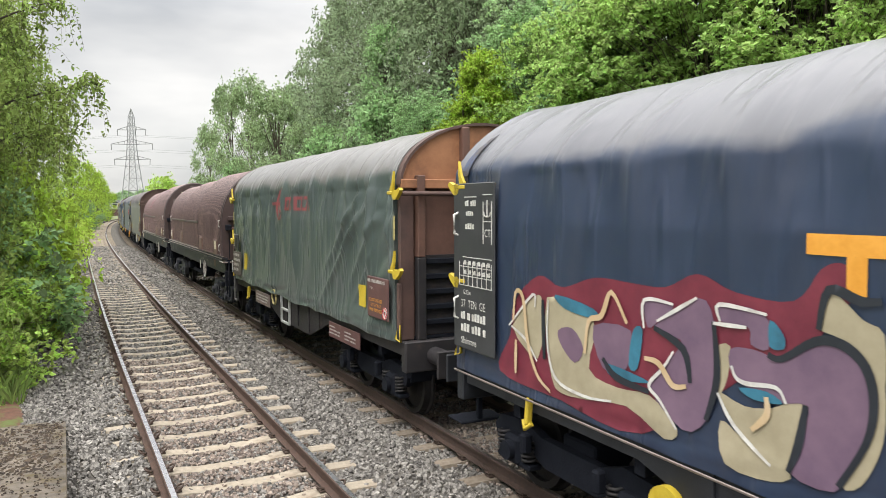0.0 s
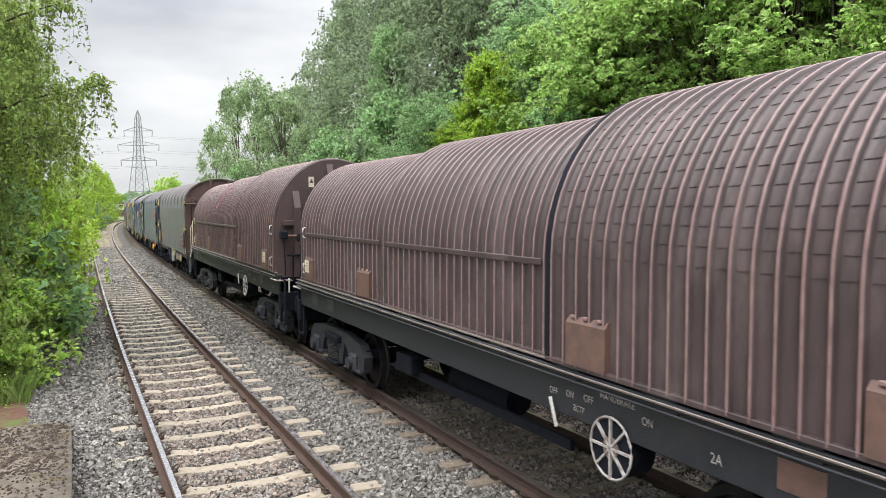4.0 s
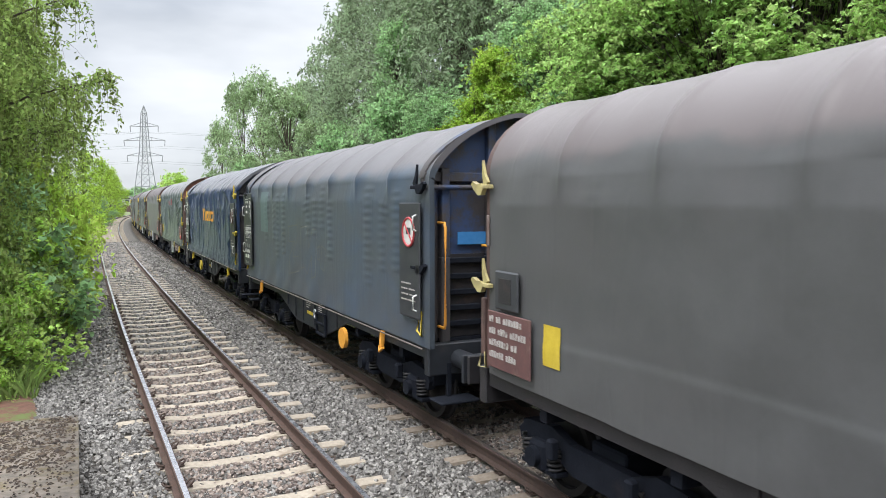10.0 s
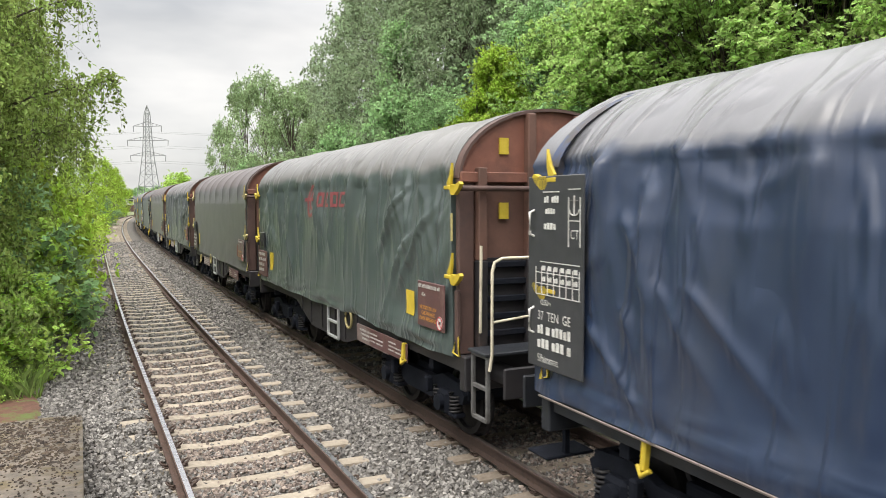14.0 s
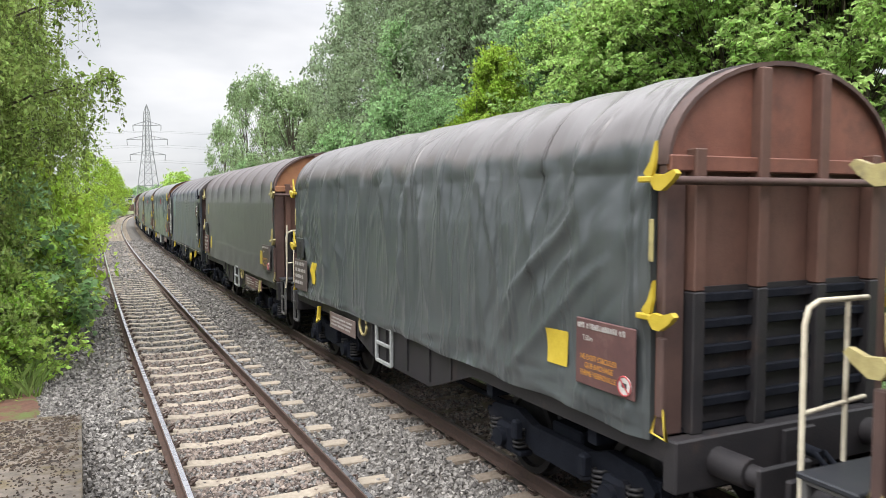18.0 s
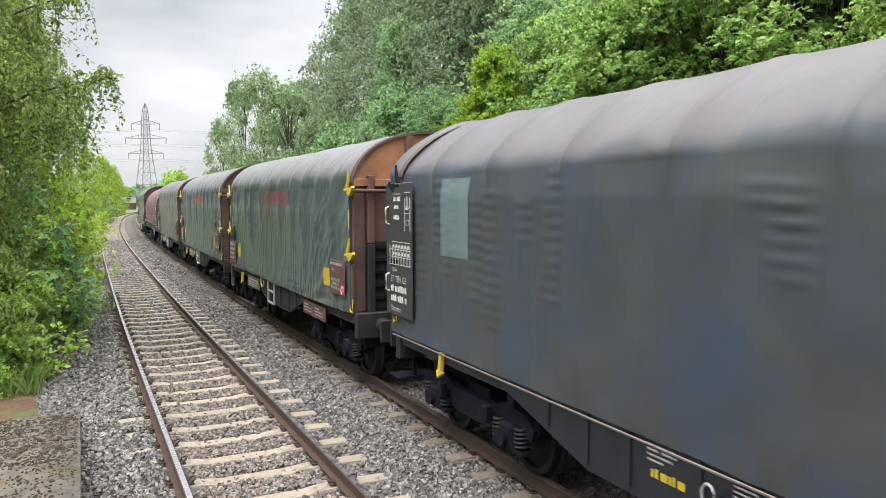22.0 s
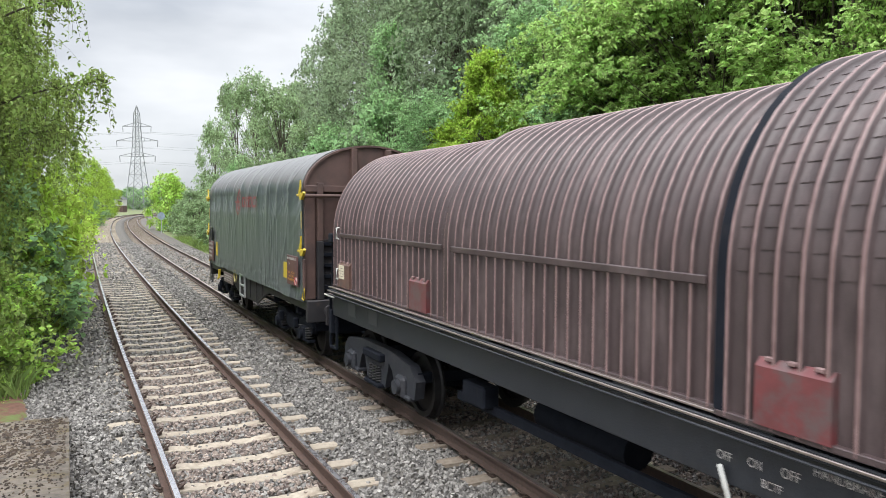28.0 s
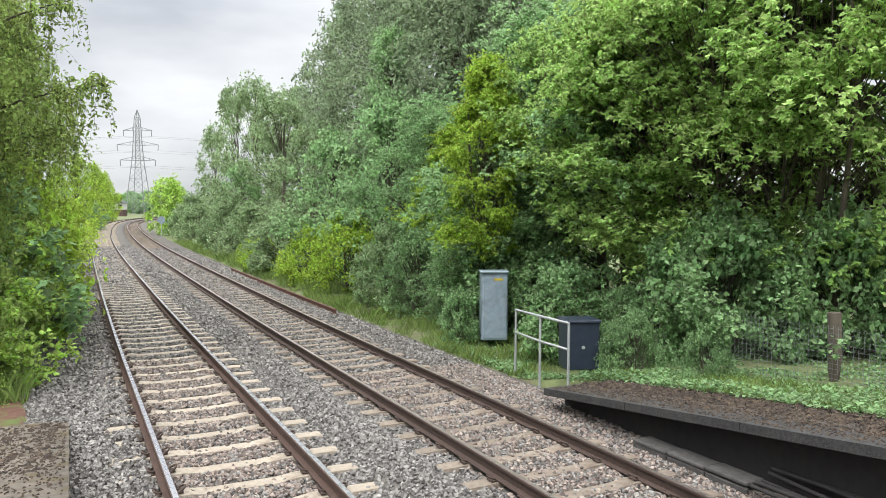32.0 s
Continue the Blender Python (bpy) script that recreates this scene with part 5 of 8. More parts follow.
    bars(w, L - 0.12, 1.61, (0.2, 0.2, 0.05), 0.085, M_WHITE, x)
    lettering(w, "Sfhimmns", L - 0.12, 1.48, 0.075, M_WHITE, x)
    return skin


GRAFFITI_RED = [[(4.04, 2.03), (3.64, 2.31), (3.27, 2.24), (2.82, 2.36), (2.37, 2.36), (2.02, 2.36), (1.71, 2.48), (1.38, 2.39), (0.96, 2.38), (0.78, 2.58), (0.64, 2.62), (0.56, 2.5), (0.77, 2.21), (1.3, 1.86), (2.24, 1.24), (3.27, 1.25), (4.3, 1.31), (4.12, 1.7)]]
GRAFFITI_BEIGE = [[(3.49, 2.13), (2.82, 2.01), (2.87, 1.61), (2.52, 1.53), (2.15, 1.55), (1.86, 1.38), (2, 1.27), (2.41, 1.41), (3.13, 1.32), (3.41, 1.43)],
    [(1.52, 1.72), (1.29, 1.68), (1.08, 1.72), (0.84, 1.82), (0.94, 1.43), (1.04, 1.37), (1.29, 1.47)],
    [(1.48, 1.54), (1.29, 1.47), (0.94, 1.37), (1.07, 1.27), (1.43, 1.27)],
    [(0.78, 2.26), (0.71, 2.46), (0.52, 2.33), (0.4, 2.27), (0.39, 1.97), (0.45, 2.04), (0.55, 2.17), (0.69, 2.22)],
    [(0.45, 2.04), (0.39, 2.01), (0.39, 1.7), (0.5, 1.44), (0.61, 1.4), (0.48, 1.67), (0.43, 1.84)],
    [(4.08, 1.79), (3.71, 2.11), (3.56, 2.06), (3.63, 1.55)],
    [(1.53, 2), (1.41, 2.04), (1.43, 1.83), (1.5, 1.72)]]
GRAFFITI_PURPLE = [[(2.82, 1.97), (2.36, 2), (2.41, 1.7), (2.69, 1.65)],
    [(2.21, 2.25), (1.92, 2.25), (2.06, 2.12), (2.18, 2.05)],
    [(2.11, 2.07), (1.7, 2.32), (1.55, 2.18), (1.53, 1.81), (1.6, 1.51), (1.81, 1.39), (2.15, 1.62), (1.91, 1.9), (1.85, 2.01)],
    [(1.5, 2.3), (1.15, 2.28), (1.12, 2.07), (1.25, 2.08), (1.27, 2.18), (1.49, 2.19)],
    [(1.41, 2.02), (1.23, 2.05), (1.02, 2.03), (0.77, 2.16), (0.6, 2.16), (0.49, 2.03), (0.46, 1.81), (0.53, 1.56), (0.66, 1.35), (0.95, 1.37), (0.88, 1.61), (0.84, 1.79), (1.08, 1.76), (1.37, 1.85)],
    [(3.31, 1.86), (3.1, 1.91), (2.94, 1.76), (3.07, 1.62), (3.27, 1.74)]]
GRAFFITI_BLUE = [[(2.33, 2.01), (2.23, 2.02), (2.28, 1.73), (2.38, 1.73)],
    [(1.11, 2.25), (1.01, 2.17), (1.01, 2.09), (1.11, 2.09)],
    [(3.34, 2.17), (2.82, 2.11), (2.79, 2.03), (3.2, 2.06)],
    [(2.66, 1.69), (2.46, 1.69), (2.15, 1.65), (2.36, 1.61), (2.58, 1.6)],
    [(1.33, 1.79), (1.12, 1.81), (1.01, 1.76), (1.22, 1.74)]]
STROKES_WHITE = [[(3.45, 2.11), (3.47, 1.75), (3.34, 1.44), (2.93, 1.37), (2.57, 1.41)],
    [(2.21, 2.04), (2.21, 2.25), (1.92, 2.25)],
    [(2.08, 2.11), (1.88, 2.22), (1.7, 2.32)],
    [(1.86, 1.38), (2.03, 1.54), (2.15, 1.63), (2.01, 1.78), (1.91, 1.92)],
    [(1.49, 2.19), (1.5, 2.3), (1.13, 2.28)],
    [(1.55, 2.17), (1.28, 2.18)],
    [(1.39, 1.92), (1.35, 1.85), (1.26, 1.83), (1.05, 1.85), (0.98, 1.77)],
    [(1.5, 1.72), (1.36, 1.54), (1.07, 1.37)],
    [(4.12, 1.79), (3.71, 2.13), (3.67, 2.02)],
    [(4.08, 1.79), (3.83, 1.7), (3.63, 1.53)]]
STROKES_BLACK = [[(1.12, 2.04), (1.02, 2.03), (0.8, 2.17), (0.63, 2.18), (0.49, 2.08), (0.44, 1.89), (0.48, 1.67), (0.63, 1.39)],
    [(1.55, 2.18), (1.51, 1.82), (1.6, 1.51)],
    [(1.75, 1.73), (1.82, 1.95), (2.11, 2.06)],
    [(0.78, 2.24), (0.72, 2.47), (0.53, 2.43), (0.41, 2.44)],
    [(0.85, 1.79), (0.89, 1.55), (0.95, 1.37)],
    [(3.55, 2.1), (3.52, 1.57)],
    [(2.69, 1.73), (2.52, 1.61), (2.15, 1.58)]]
STROKES_CREAM = [[(4.04, 1.85), (4, 2.12), (3.87, 2.09), (3.79, 1.7), (3.63, 1.42), (3.41, 1.3)],
    [(2.91, 1.73), (2.87, 2), (2.7, 2.07), (2.58, 2.27), (2.39, 2.05)],
    [(2.2, 1.82), (2.05, 1.81), (1.91, 1.68), (1.78, 1.7)],
    [(3.99, 1.67), (3.99, 1.35)],
    [(1.12, 1.78), (1.11, 1.67), (1.22, 1.55)]]
M_G = {"red": paint("spray_red", (0.12, 0.016, 0.034), (0.19, 0.03, 0.05), 3, 0.45, bump=0.05), "beige": paint("spray_beige", (0.30, 0.265, 0.18), (0.40, 0.355, 0.25), 3, 0.45, bump=0.05),
       "purple": paint("spray_purple", (0.125, 0.08, 0.13), (0.18, 0.115, 0.17), 3, 0.45, bump=0.05), "blue": paint("spray_blue", (0.02, 0.09, 0.14), (0.04, 0.2, 0.3), 3, 0.45, bump=0.05),
       "white": M_WHITE, "black": paint("spray_black", (0.012, 0.016, 0.024), (0.02, 0.025, 0.035), 5, 0.45, bump=0.05), "cream": paint("spray_cream", (0.48, 0.35, 0.2), (0.56, 0.44, 0.29), 5, 0.45, bump=0.05), "orange": M_ORANGE}


def graffiti(w, skin):
    for poly in GRAFFITI_RED:
        marking(w, "graffiti_cloud", rounded(poly), skin, M_G["red"], "dark red sprayed cloud", 0.005)
    for colour, polys, lift in (("beige", GRAFFITI_BEIGE, 0.009), ("purple", GRAFFITI_PURPLE, 0.012), ("blue", GRAFFITI_BLUE, 0.015)):
        for poly in polys:
            marking(w, "graffiti_shape", rounded(poly, n=3), skin, M_G[colour], colour + " sprayed shape", lift)
    for colour, lines, wd, lift in (("black", STROKES_BLACK, 0.06, 0.018), ("white", STROKES_WHITE, 0.03, 0.021), ("cream", STROKES_CREAM, 0.05, 0.024)):
        for line in lines:
            marking(w, "graffiti_line", ribbon(line, wd), skin, M_G[colour], colour + " painted line", lift)


def orange_bar(w, skin):
    marking(w, "logo_bar", rect(0.35, 0.88, 2.66, 2.78), skin, M_ORANGE, "", 0.007)
    marking(w, "logo_bar", rect(0.5, 0.62, 2.45, 2.66), skin, M_ORANGE, "", 0.007)


def orange_name(w, skin):
    """Plain orange shapes where the owner's name stands."""
    z0 = 2.36
    y = 6.41 - HB
    marking(w, "logo_bar", rect(y - 0.42, y, 2.66, 2.76), skin, M_ORANGE, "", 0.006)
    marking(w, "logo_bar", rect(y - 0.28, y - 0.13, z0, 2.66), skin, M_ORANGE, "", 0.006)
    y -= 0.47
    for wd, tall in ((0.42, 0.34), (0.38, 0.32), (0.4, 0.32), (0.42, 0.32)):
        z1 = z0 + tall
        for poly in (rect(y - wd, y, z0, z0 + 0.09), rect(y - wd, y, z1 - 0.09, z1), rect(y - 0.12, y, z0 + 0.09, z1 - 0.09), rect(y - wd, y - wd + 0.12, z0 + 0.09, z1 - 0.09)):
            marking(w, "logo_bar", poly, skin, M_ORANGE, "", 0.006)
        y -= wd + 0.05


FADED_LINES = [[(1.31, 2.47), (0.62, 2.53), (0.55, 2.33), (0.99, 1.89), (0.52, 1.92), (0.52, 1.64), (1.28, 1.53), (1.22, 1.9), (0.82, 2.19), (1.29, 2.18)],
               [(1.85, 2.3), (1.6, 2.35), (1.54, 1.95), (1.83, 1.89)],
               [(0.38, 1.71), (0.37, 2.49), (-0.08, 2.52), (-0.17, 2.11), (-0.4, 2.47), (-0.66, 2.48), (-0.6, 1.63), (-0.33, 1.58), (-0.36, 1.99), (-0.05, 1.62), (0.12, 1.75)],
               [(-0.72, 2.16), (-0.88, 2.19), (-0.86, 1.95), (-0.72, 1.95)],
               [(-0.98, 2.2), (-1.24, 2.14), (-1.12, 1.77), (-0.91, 1.81)]]


def ghost_graffiti(w, skin, seed):
    """Faded pale outlines of old graffiti, and a lighter patch."""
    pale = paint("faded_outline", (0.115, 0.112, 0.105), (0.155, 0.15, 0.14), 6, 0.6)
    for line in FADED_LINES if seed == 32 else ():
        for a, b in zip(line, line[1:] + line[:1]):
            marking(w, "faded_line", ribbon_even([a, b], 0.026), skin, pale, "", 0.006)
    marking(w, "lighter_patch", rect(3.1, 3.8, 2.3, 3.2), skin, paint("pale_blue_patch", (0.10, 0.15, 0.155), (0.13, 0.18, 0.185), 4, 0.5), "lighter square patch", 0.006)


HC = 6.25             # half the frame of a steel-hooded wagon
HOOD_A, HOOD_B = -6.17, 6.33          # the hoods' leading and trailing ends


def hood_skin(y0, y1, wide, top, eave, low, pitch=0.18):
    """A steel telescopic hood with narrow rounded ribs and flat pans between them."""
    s = Shape()
    n = max(int(round((y1 - y0) / pitch)), 2)
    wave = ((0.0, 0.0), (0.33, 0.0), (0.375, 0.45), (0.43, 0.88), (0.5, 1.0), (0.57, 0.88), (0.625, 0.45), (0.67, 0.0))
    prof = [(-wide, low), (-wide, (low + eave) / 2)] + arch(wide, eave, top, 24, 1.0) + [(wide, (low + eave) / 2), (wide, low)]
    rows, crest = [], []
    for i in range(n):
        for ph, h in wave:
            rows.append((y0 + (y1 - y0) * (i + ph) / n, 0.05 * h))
            # crest faces take the worn paint with the highlight in its colour
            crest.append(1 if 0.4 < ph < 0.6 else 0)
    rows.append((y1, 0.0))
    grid = []
    for y, d in rows:
        row = []
        for x, z in prof:
            nx, nz = (math.copysign(1, x), 0) if z < eave else (x / wide, (z - eave) / (top - eave))
            ln = math.hypot(nx, nz)
            row.append((x + d * nx / ln, y, z + d * nz / ln))
        grid.append(row)
    w = len(prof)
    s.add([q for row in grid for q in row], [(i * w + j, i * w + j + 1, (i + 1) * w + j + 1, (i + 1) * w + j) for i in range(len(grid) - 1) for j in range(w - 1)], True)
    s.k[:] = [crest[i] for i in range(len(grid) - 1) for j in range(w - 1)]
    return s


def hood_rim(y, k, wide, top, eave, low, proud):
    """The flat band at a hood's end. k: 1 at its leading end, -1 at its trailing end."""
    prof = [(-wide, low)] + arch(wide, eave, top, 24, 1.0) + [(wide, low)]
    grow = lambda x, z, d: (x + d * (x / wide if z > eave else math.copysign(1, x)), z + (d * (z - eave) / (top - eave) if z > eave else 0))
    rim = Shape()
    out = [grow(x, z, proud) for x, z in prof]
    inn = [grow(x, z, -0.03) for x, z in prof]
    ya, yb = y, y + k * 0.085
    a = [[(x, min(ya, yb), z), (x, max(ya, yb), z)] for x, z in out]
    rim.sheet(a, smooth=True)
    b = [[(p[0], ya, p[1]), (q[0], ya, q[1])] for p, q in zip(inn, out)]
    rim.sheet(b if k > 0 else [r[::-1] for r in b], smooth=False)
    c = [[(p[0], yb, p[1]), (q[0], yb, q[1])] for p, q in zip(prof, out)]
    rim.sheet([r[::-1] for r in c] if k > 0 else c, smooth=False)
    return rim


def steel_hood_wagon():
    w = thing("steel_hood_wagon", "four-axle coil wagon under ribbed brown steel hoods", "goods wagon", "wagons of the goods train")
    parts3 = ((HOOD_A, -2.04, 1.3, 3.96), (-2.02, 2.04, 1.245, 3.85), (2.06, HOOD_B, 1.19, 3.76))
    for k, (y0, y1, wide, top) in enumerate(parts3):
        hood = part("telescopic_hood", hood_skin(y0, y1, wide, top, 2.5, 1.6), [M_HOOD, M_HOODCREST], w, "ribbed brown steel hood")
        part("hood_rim", hood_rim(y0, 1, wide, top, 2.5, 1.6, 0.012 if k == 0 else 0.02), M_HOOD, hood)
        part("hood_rim", hood_rim(y1, -1, wide, top, 2.5, 1.6, 0.044 if k < 2 else 0.016), M_UNDER if k == 0 else M_HOOD, hood)
        if k < 2:
            # added near-black strip that paints the shaded groove at the step between hoods
            wn_, tn_ = parts3[k + 1][2] + 0.046, parts3[k + 1][3] + 0.046
            joint_shade = Shape().sheet([[(x, y1 + 0.002, z), (x, y1 + 0.055, z)] for x, z in [(-wn_, 1.6)] + arch(wn_, 2.5, tn_, 24) + [(wn_, 1.6)]])
            part("hood_seal", joint_shade, M_UNDER, hood, "black strip painting the shaded groove between the hoods")
        cl = Shape()
        n = int(round((y1 - y0) / 0.18))
        pit = (y1 - y0) / n
        for i in range(1, n):
            for q in range((20, 0, 36)[k]):          # wide apart on the leading hood, close on the trailing one
                a = 0.03 + (0.096, 0.1, 0.053)[k] * q
                x, z = -(wide + 0.004) * math.cos(a), 2.5 + (top + 0.004 - 2.5) * math.sin(a)
                yc = y0 + pit * i
                if (q * 7 + i * 5) % 29:
                    cl.beam((x, yc - pit * 0.33, z + 0.004), (x, yc + pit * 0.33, z - 0.006), 0.004, 0.005)
        if k != 1:
            tagged(part("cleat_rows", cl, M_HOOD, hood, "rows of small welded foot cleats"), kind="stuff")
        if k:
            for side in (-1, 1):
                r = Shape().span(side * (wide + 0.036), side * (wide + 0.06), y0 + (0.15 if k == 2 else 0.12), y1 - (0.18 if k == 1 else 0.42), 2.42, 2.485, 0.008)
                part("rubbing_rail", r, M_HOOD, hood)
        for side in (-1, 1):
            part("hood_skirt", Shape().span(side * (wide - 0.02), side * (wide + 0.047), y0 + 0.01, y1 - 0.01, 1.585, 1.63, 0.006), M_HOOD, hood)
            for yy in ((-5.3, -2.62), (), (2.88, 5.72))[k]:
                bx = Shape().prism([(side * (wide + 0.0), 1.62), (side * (wide + 0.06), 1.62), (side * (wide + 0.06), 1.98), (side * (wide + 0.02), 2.03), (side * wide, 2.03)], "y", yy - 0.27, yy + 0.25)
                cov = part("latch_cover", bx, M_RUSTPLATE, hood, "worn rusty latch cover plate")
                for q in (-0.18, 0.0, 0.16):
                    part("latch_tab", Shape().box(side * (wide + 0.04), yy + q, 2.03, 0.03, 0.06, 0.03, 0.006), M_HOODCREST, cov)
    for side in (-1, 1):
        for e, wide, y in ((-1, 1.3, -5.36), (1, 1.19, 5.8)):
            lb = Shape().span(side * (wide + 0.06), side * (wide + 0.064), y - 0.12, y + 0.14, 1.76, 1.98)
            paper = part("paper_label", lb, M_CREAM, w, "cream paper label")
            for q in range(4):
                part("printed_line", Shape().span(side * (wide + 0.064), side * (wide + 0.066), y - 0.09, y + 0.1 - 0.05 * (q % 2), 1.795 + 0.042 * q, 1.803 + 0.042 * q), M_PALEPLATE, paper)
            for z in (1.82, 2.48):
                yh = HOOD_A + 0.24 if e < 0 else HOOD_B - 0.28
                h = Shape().tube([(side * wide, yh, z - 0.1), (side * (wide + 0.06), yh, z - 0.08), (side * (wide + 0.06), yh, z + 0.08), (side * wide, yh, z + 0.1)], 0.014, 6)
                part("grab_handle", h, M_WHITE, w)
        # thin bright strips put the lit edges of the worn rails into colour
        part("slide_rail", Shape().span(side * 1.28, side * 1.33, -HC, HC, 1.585, 1.605, 0.004), M_RAIL_DULL, w, "worn slide rail of the hoods, bright for its lit edge")
        part("slide_rail", Shape().span(side * 1.33, side * 1.35, -HC, HC, 1.525, 1.545, 0.004), M_RAIL_DULL, w)
        part("slide_rail", Shape().span(side * 1.34, side * 1.365, -HC, HC, 1.475, 1.49, 0.004), M_SILL, w)
        sill = Shape().span(side * 1.18, side * 1.33, -HC, HC, 1.5, 1.56, 0.01).span(side * 1.2, side * 1.25, -HC, HC, 1.12, 1.5, 0.01)
        for y in np.arange(-HC + 0.5, HC, 1.15):
            sill.span(side * 1.25, side * 1.31, y - 0.18, y + 0.18, 1.47, 1.6, 0.01)
        part("solebar", sill, M_SILL, w)
        hw = ring(w, -2.88, 1.02, 0.25, M_INK, side, 1.28, "handbrake_wheel", 0.011, 4)
        part("wheel_disc", Shape().tube([(side * 1.27, -2.88, 1.02), (side * 1.285, -2.88, 1.02)], 0.09, 20), M_PALEPLATE, hw)
        if side < 0:
            for words, yy, zz, tall in (("HANDBRAKE", -2.72, 1.39, 0.06), ("OFF", -2.5, 1.31, 0.065), ("ON", -3.22, 1.3, 0.065), ("ON", -2.25, 1.3, 0.06), ("OFF", -2.0, 1.28, 0.06), ("BCTF", -2.36, 1.2, 0.055), ("2A", -3.9, 1.22, 0.075), ("1A", -5.7, 1.22, 0.075)):
                lettering(w, words, yy, zz, tall, M_INK, -1.262)
            for yy in (-4.6, 4.4, 5.3):
                part("data_panel", Shape().span(-1.252, -1.258, yy - 0.17, yy + 0.17, 1.22, 1.42, 0.002), M_RUSTPLATE if yy < 0 else M_BLACKPLATE, w, "small dirty data panel")
            lever = Shape().beam((-1.29, -2.15, 1.0), (-1.29, -2.05, 1.25), 0.02, 0.04, 0.006)
            part("changeover_lever", lever, M_WHITE, w)
        hub = Shape().tube([(side * 1.0, -2.85, 1.0), (side * 1.27, -2.85, 1.0)], 0.24, 18)
        part("handbrake_drum", hub, M_UNDER, w)
        for e in (-1, 1):
            step_frame(w, e * (HC - 0.05), e * (HC + 0.28), 0.55, 1.45, M_UNDER, side, 1.2)
            ed = Shape().span(side * 1.335, side * 1.36, e * (HC - 0.35), e * (HC + 0.15), 1.44, 1.465, 0.006)
            part("step_edge", ed, M_WHITE, w)
            tread = Shape().span(side * 1.02, side * 1.335, e * (HC - 0.02), e * (HC + 0.24), 1.435, 1.455, 0.005)
            part("step_tread", tread, M_PALEPLATE, w, "worn bright step tread")
    u = Shape().span(-0.4, 0.4, -HC, HC, 0.95, 1.35, 0.02).span(-1.2, 1.2, -HC, HC, 1.4, 1.5)
    for y in np.arange(-5.5, 5.6, 1.1):
        u.span(-1.18, 1.18, y - 0.05, y + 0.05, 1.1, 1.42)
    part("underframe", u, M_UNDER, w)
    g = Shape().tube([(-0.7, -0.6, 0.8), (-0.7, 0.8, 0.8)], 0.17, 12)
    g.beam((-1.0, -2.0, 0.75), (-1.0, 2.2, 0.7), 0.05, 0.1)
    g.box(-1.05, 1.6, 0.85, 0.2, 0.5, 0.25, 0.02)
    part("brake_gear", g, M_UNDER, w)
    for e in (-1, 1):
        y = HOOD_A - 0.004 if e < 0 else HOOD_B + 0.004
        wd, tp = (1.29, 3.95) if e < 0 else (1.18, 3.75)
        pl = Shape().prism([(-wd, 1.5), (-wd, 2.5)] + arch(wd, 2.5, tp, 24, 1.0)[1:-1] + [(wd, 2.5), (wd, 1.5)], "y", y, y - e * 0.06)
        part("end_sheet", pl, M_HOODEND, w)
        # near-black panel standing just proud of the lower end sheet
        part("end_recess", Shape().span(-0.95, 0.95, y, y + e * 0.05, 1.2, 1.98, 0.01), M_UNDER, w, "black lower end panel")
        for x, hgt in ((-0.86, 3.3), (-0.12, 3.88), (0.64, 3.72)):
            hgt -= 0 if e < 0 else 0.18
            st = Shape().prism([(y, 1.5), (y + e * 0.16, 1.5), (y + e * 0.16, hgt - 0.35), (y, hgt)], "x", x - 0.07, x + 0.07)
            part("stanchion", st, M_HOODEND, w)
        bm_ = Shape().span(-1.15, 1.15, y, y + e * 0.1, 2.57, 2.68, 0.01).span(-0.1, 0.64, y, y + e * 0.12, 3.27, 3.36, 0.01)
        part("cross_beam", bm_, M_HOODEND, w)
        wl_ = Shape().span(-0.58, -0.46, y + e * 0.002, y + e * 0.009, 3.38, 3.6)
        lab = part("warning_label", wl_, M_CREAM, w, "small cream warning label with a black triangle")
        part("triangle", Shape().prism([(-0.565, 3.47), (-0.475, 3.47), (-0.52, 3.56)], "y", y + e * 0.009, y + e * 0.011), M_BLACKPLATE, lab)
        r = Shape()
        r.tube([(-1.22, y + e * 0.2, 2.36), (1.22, y + e * 0.2, 2.36)], 0.028, 8)
        part("locking_bar", r, M_POST, w)
        part("locking_bar", Shape().tube([(-1.1, y + e * 0.18, 1.96), (1.1, y + e * 0.18, 1.96)], 0.024, 8), M_UNDER, w)
        for x in (-1.16, 1.16):
            part("bar_bracket", Shape().box(x, y + e * 0.14, 2.38, 0.14, 0.2, 0.16, 0.02).beam((x, y + e * 0.2, 2.3), (x, y + e * 0.24, 1.55), 0.02, 0.03, 0.004), M_UNDER, w)
        for x in (-1.1, 0.2):
            g2 = Shape().beam((x, y + e * 0.3, 1.2), (x, y + e * 0.3, 1.5), 0.03, 0.03, 0.006)
            part("grab_iron", g2, M_WHITE, w)
    bogie(w, -4.75, 2.0, 0.46, 1)
    bogie(w, 4.75, 2.0, 0.46, 1)
    buffers(w, HC)
    return w


hood_c = steel_hood_wagon()

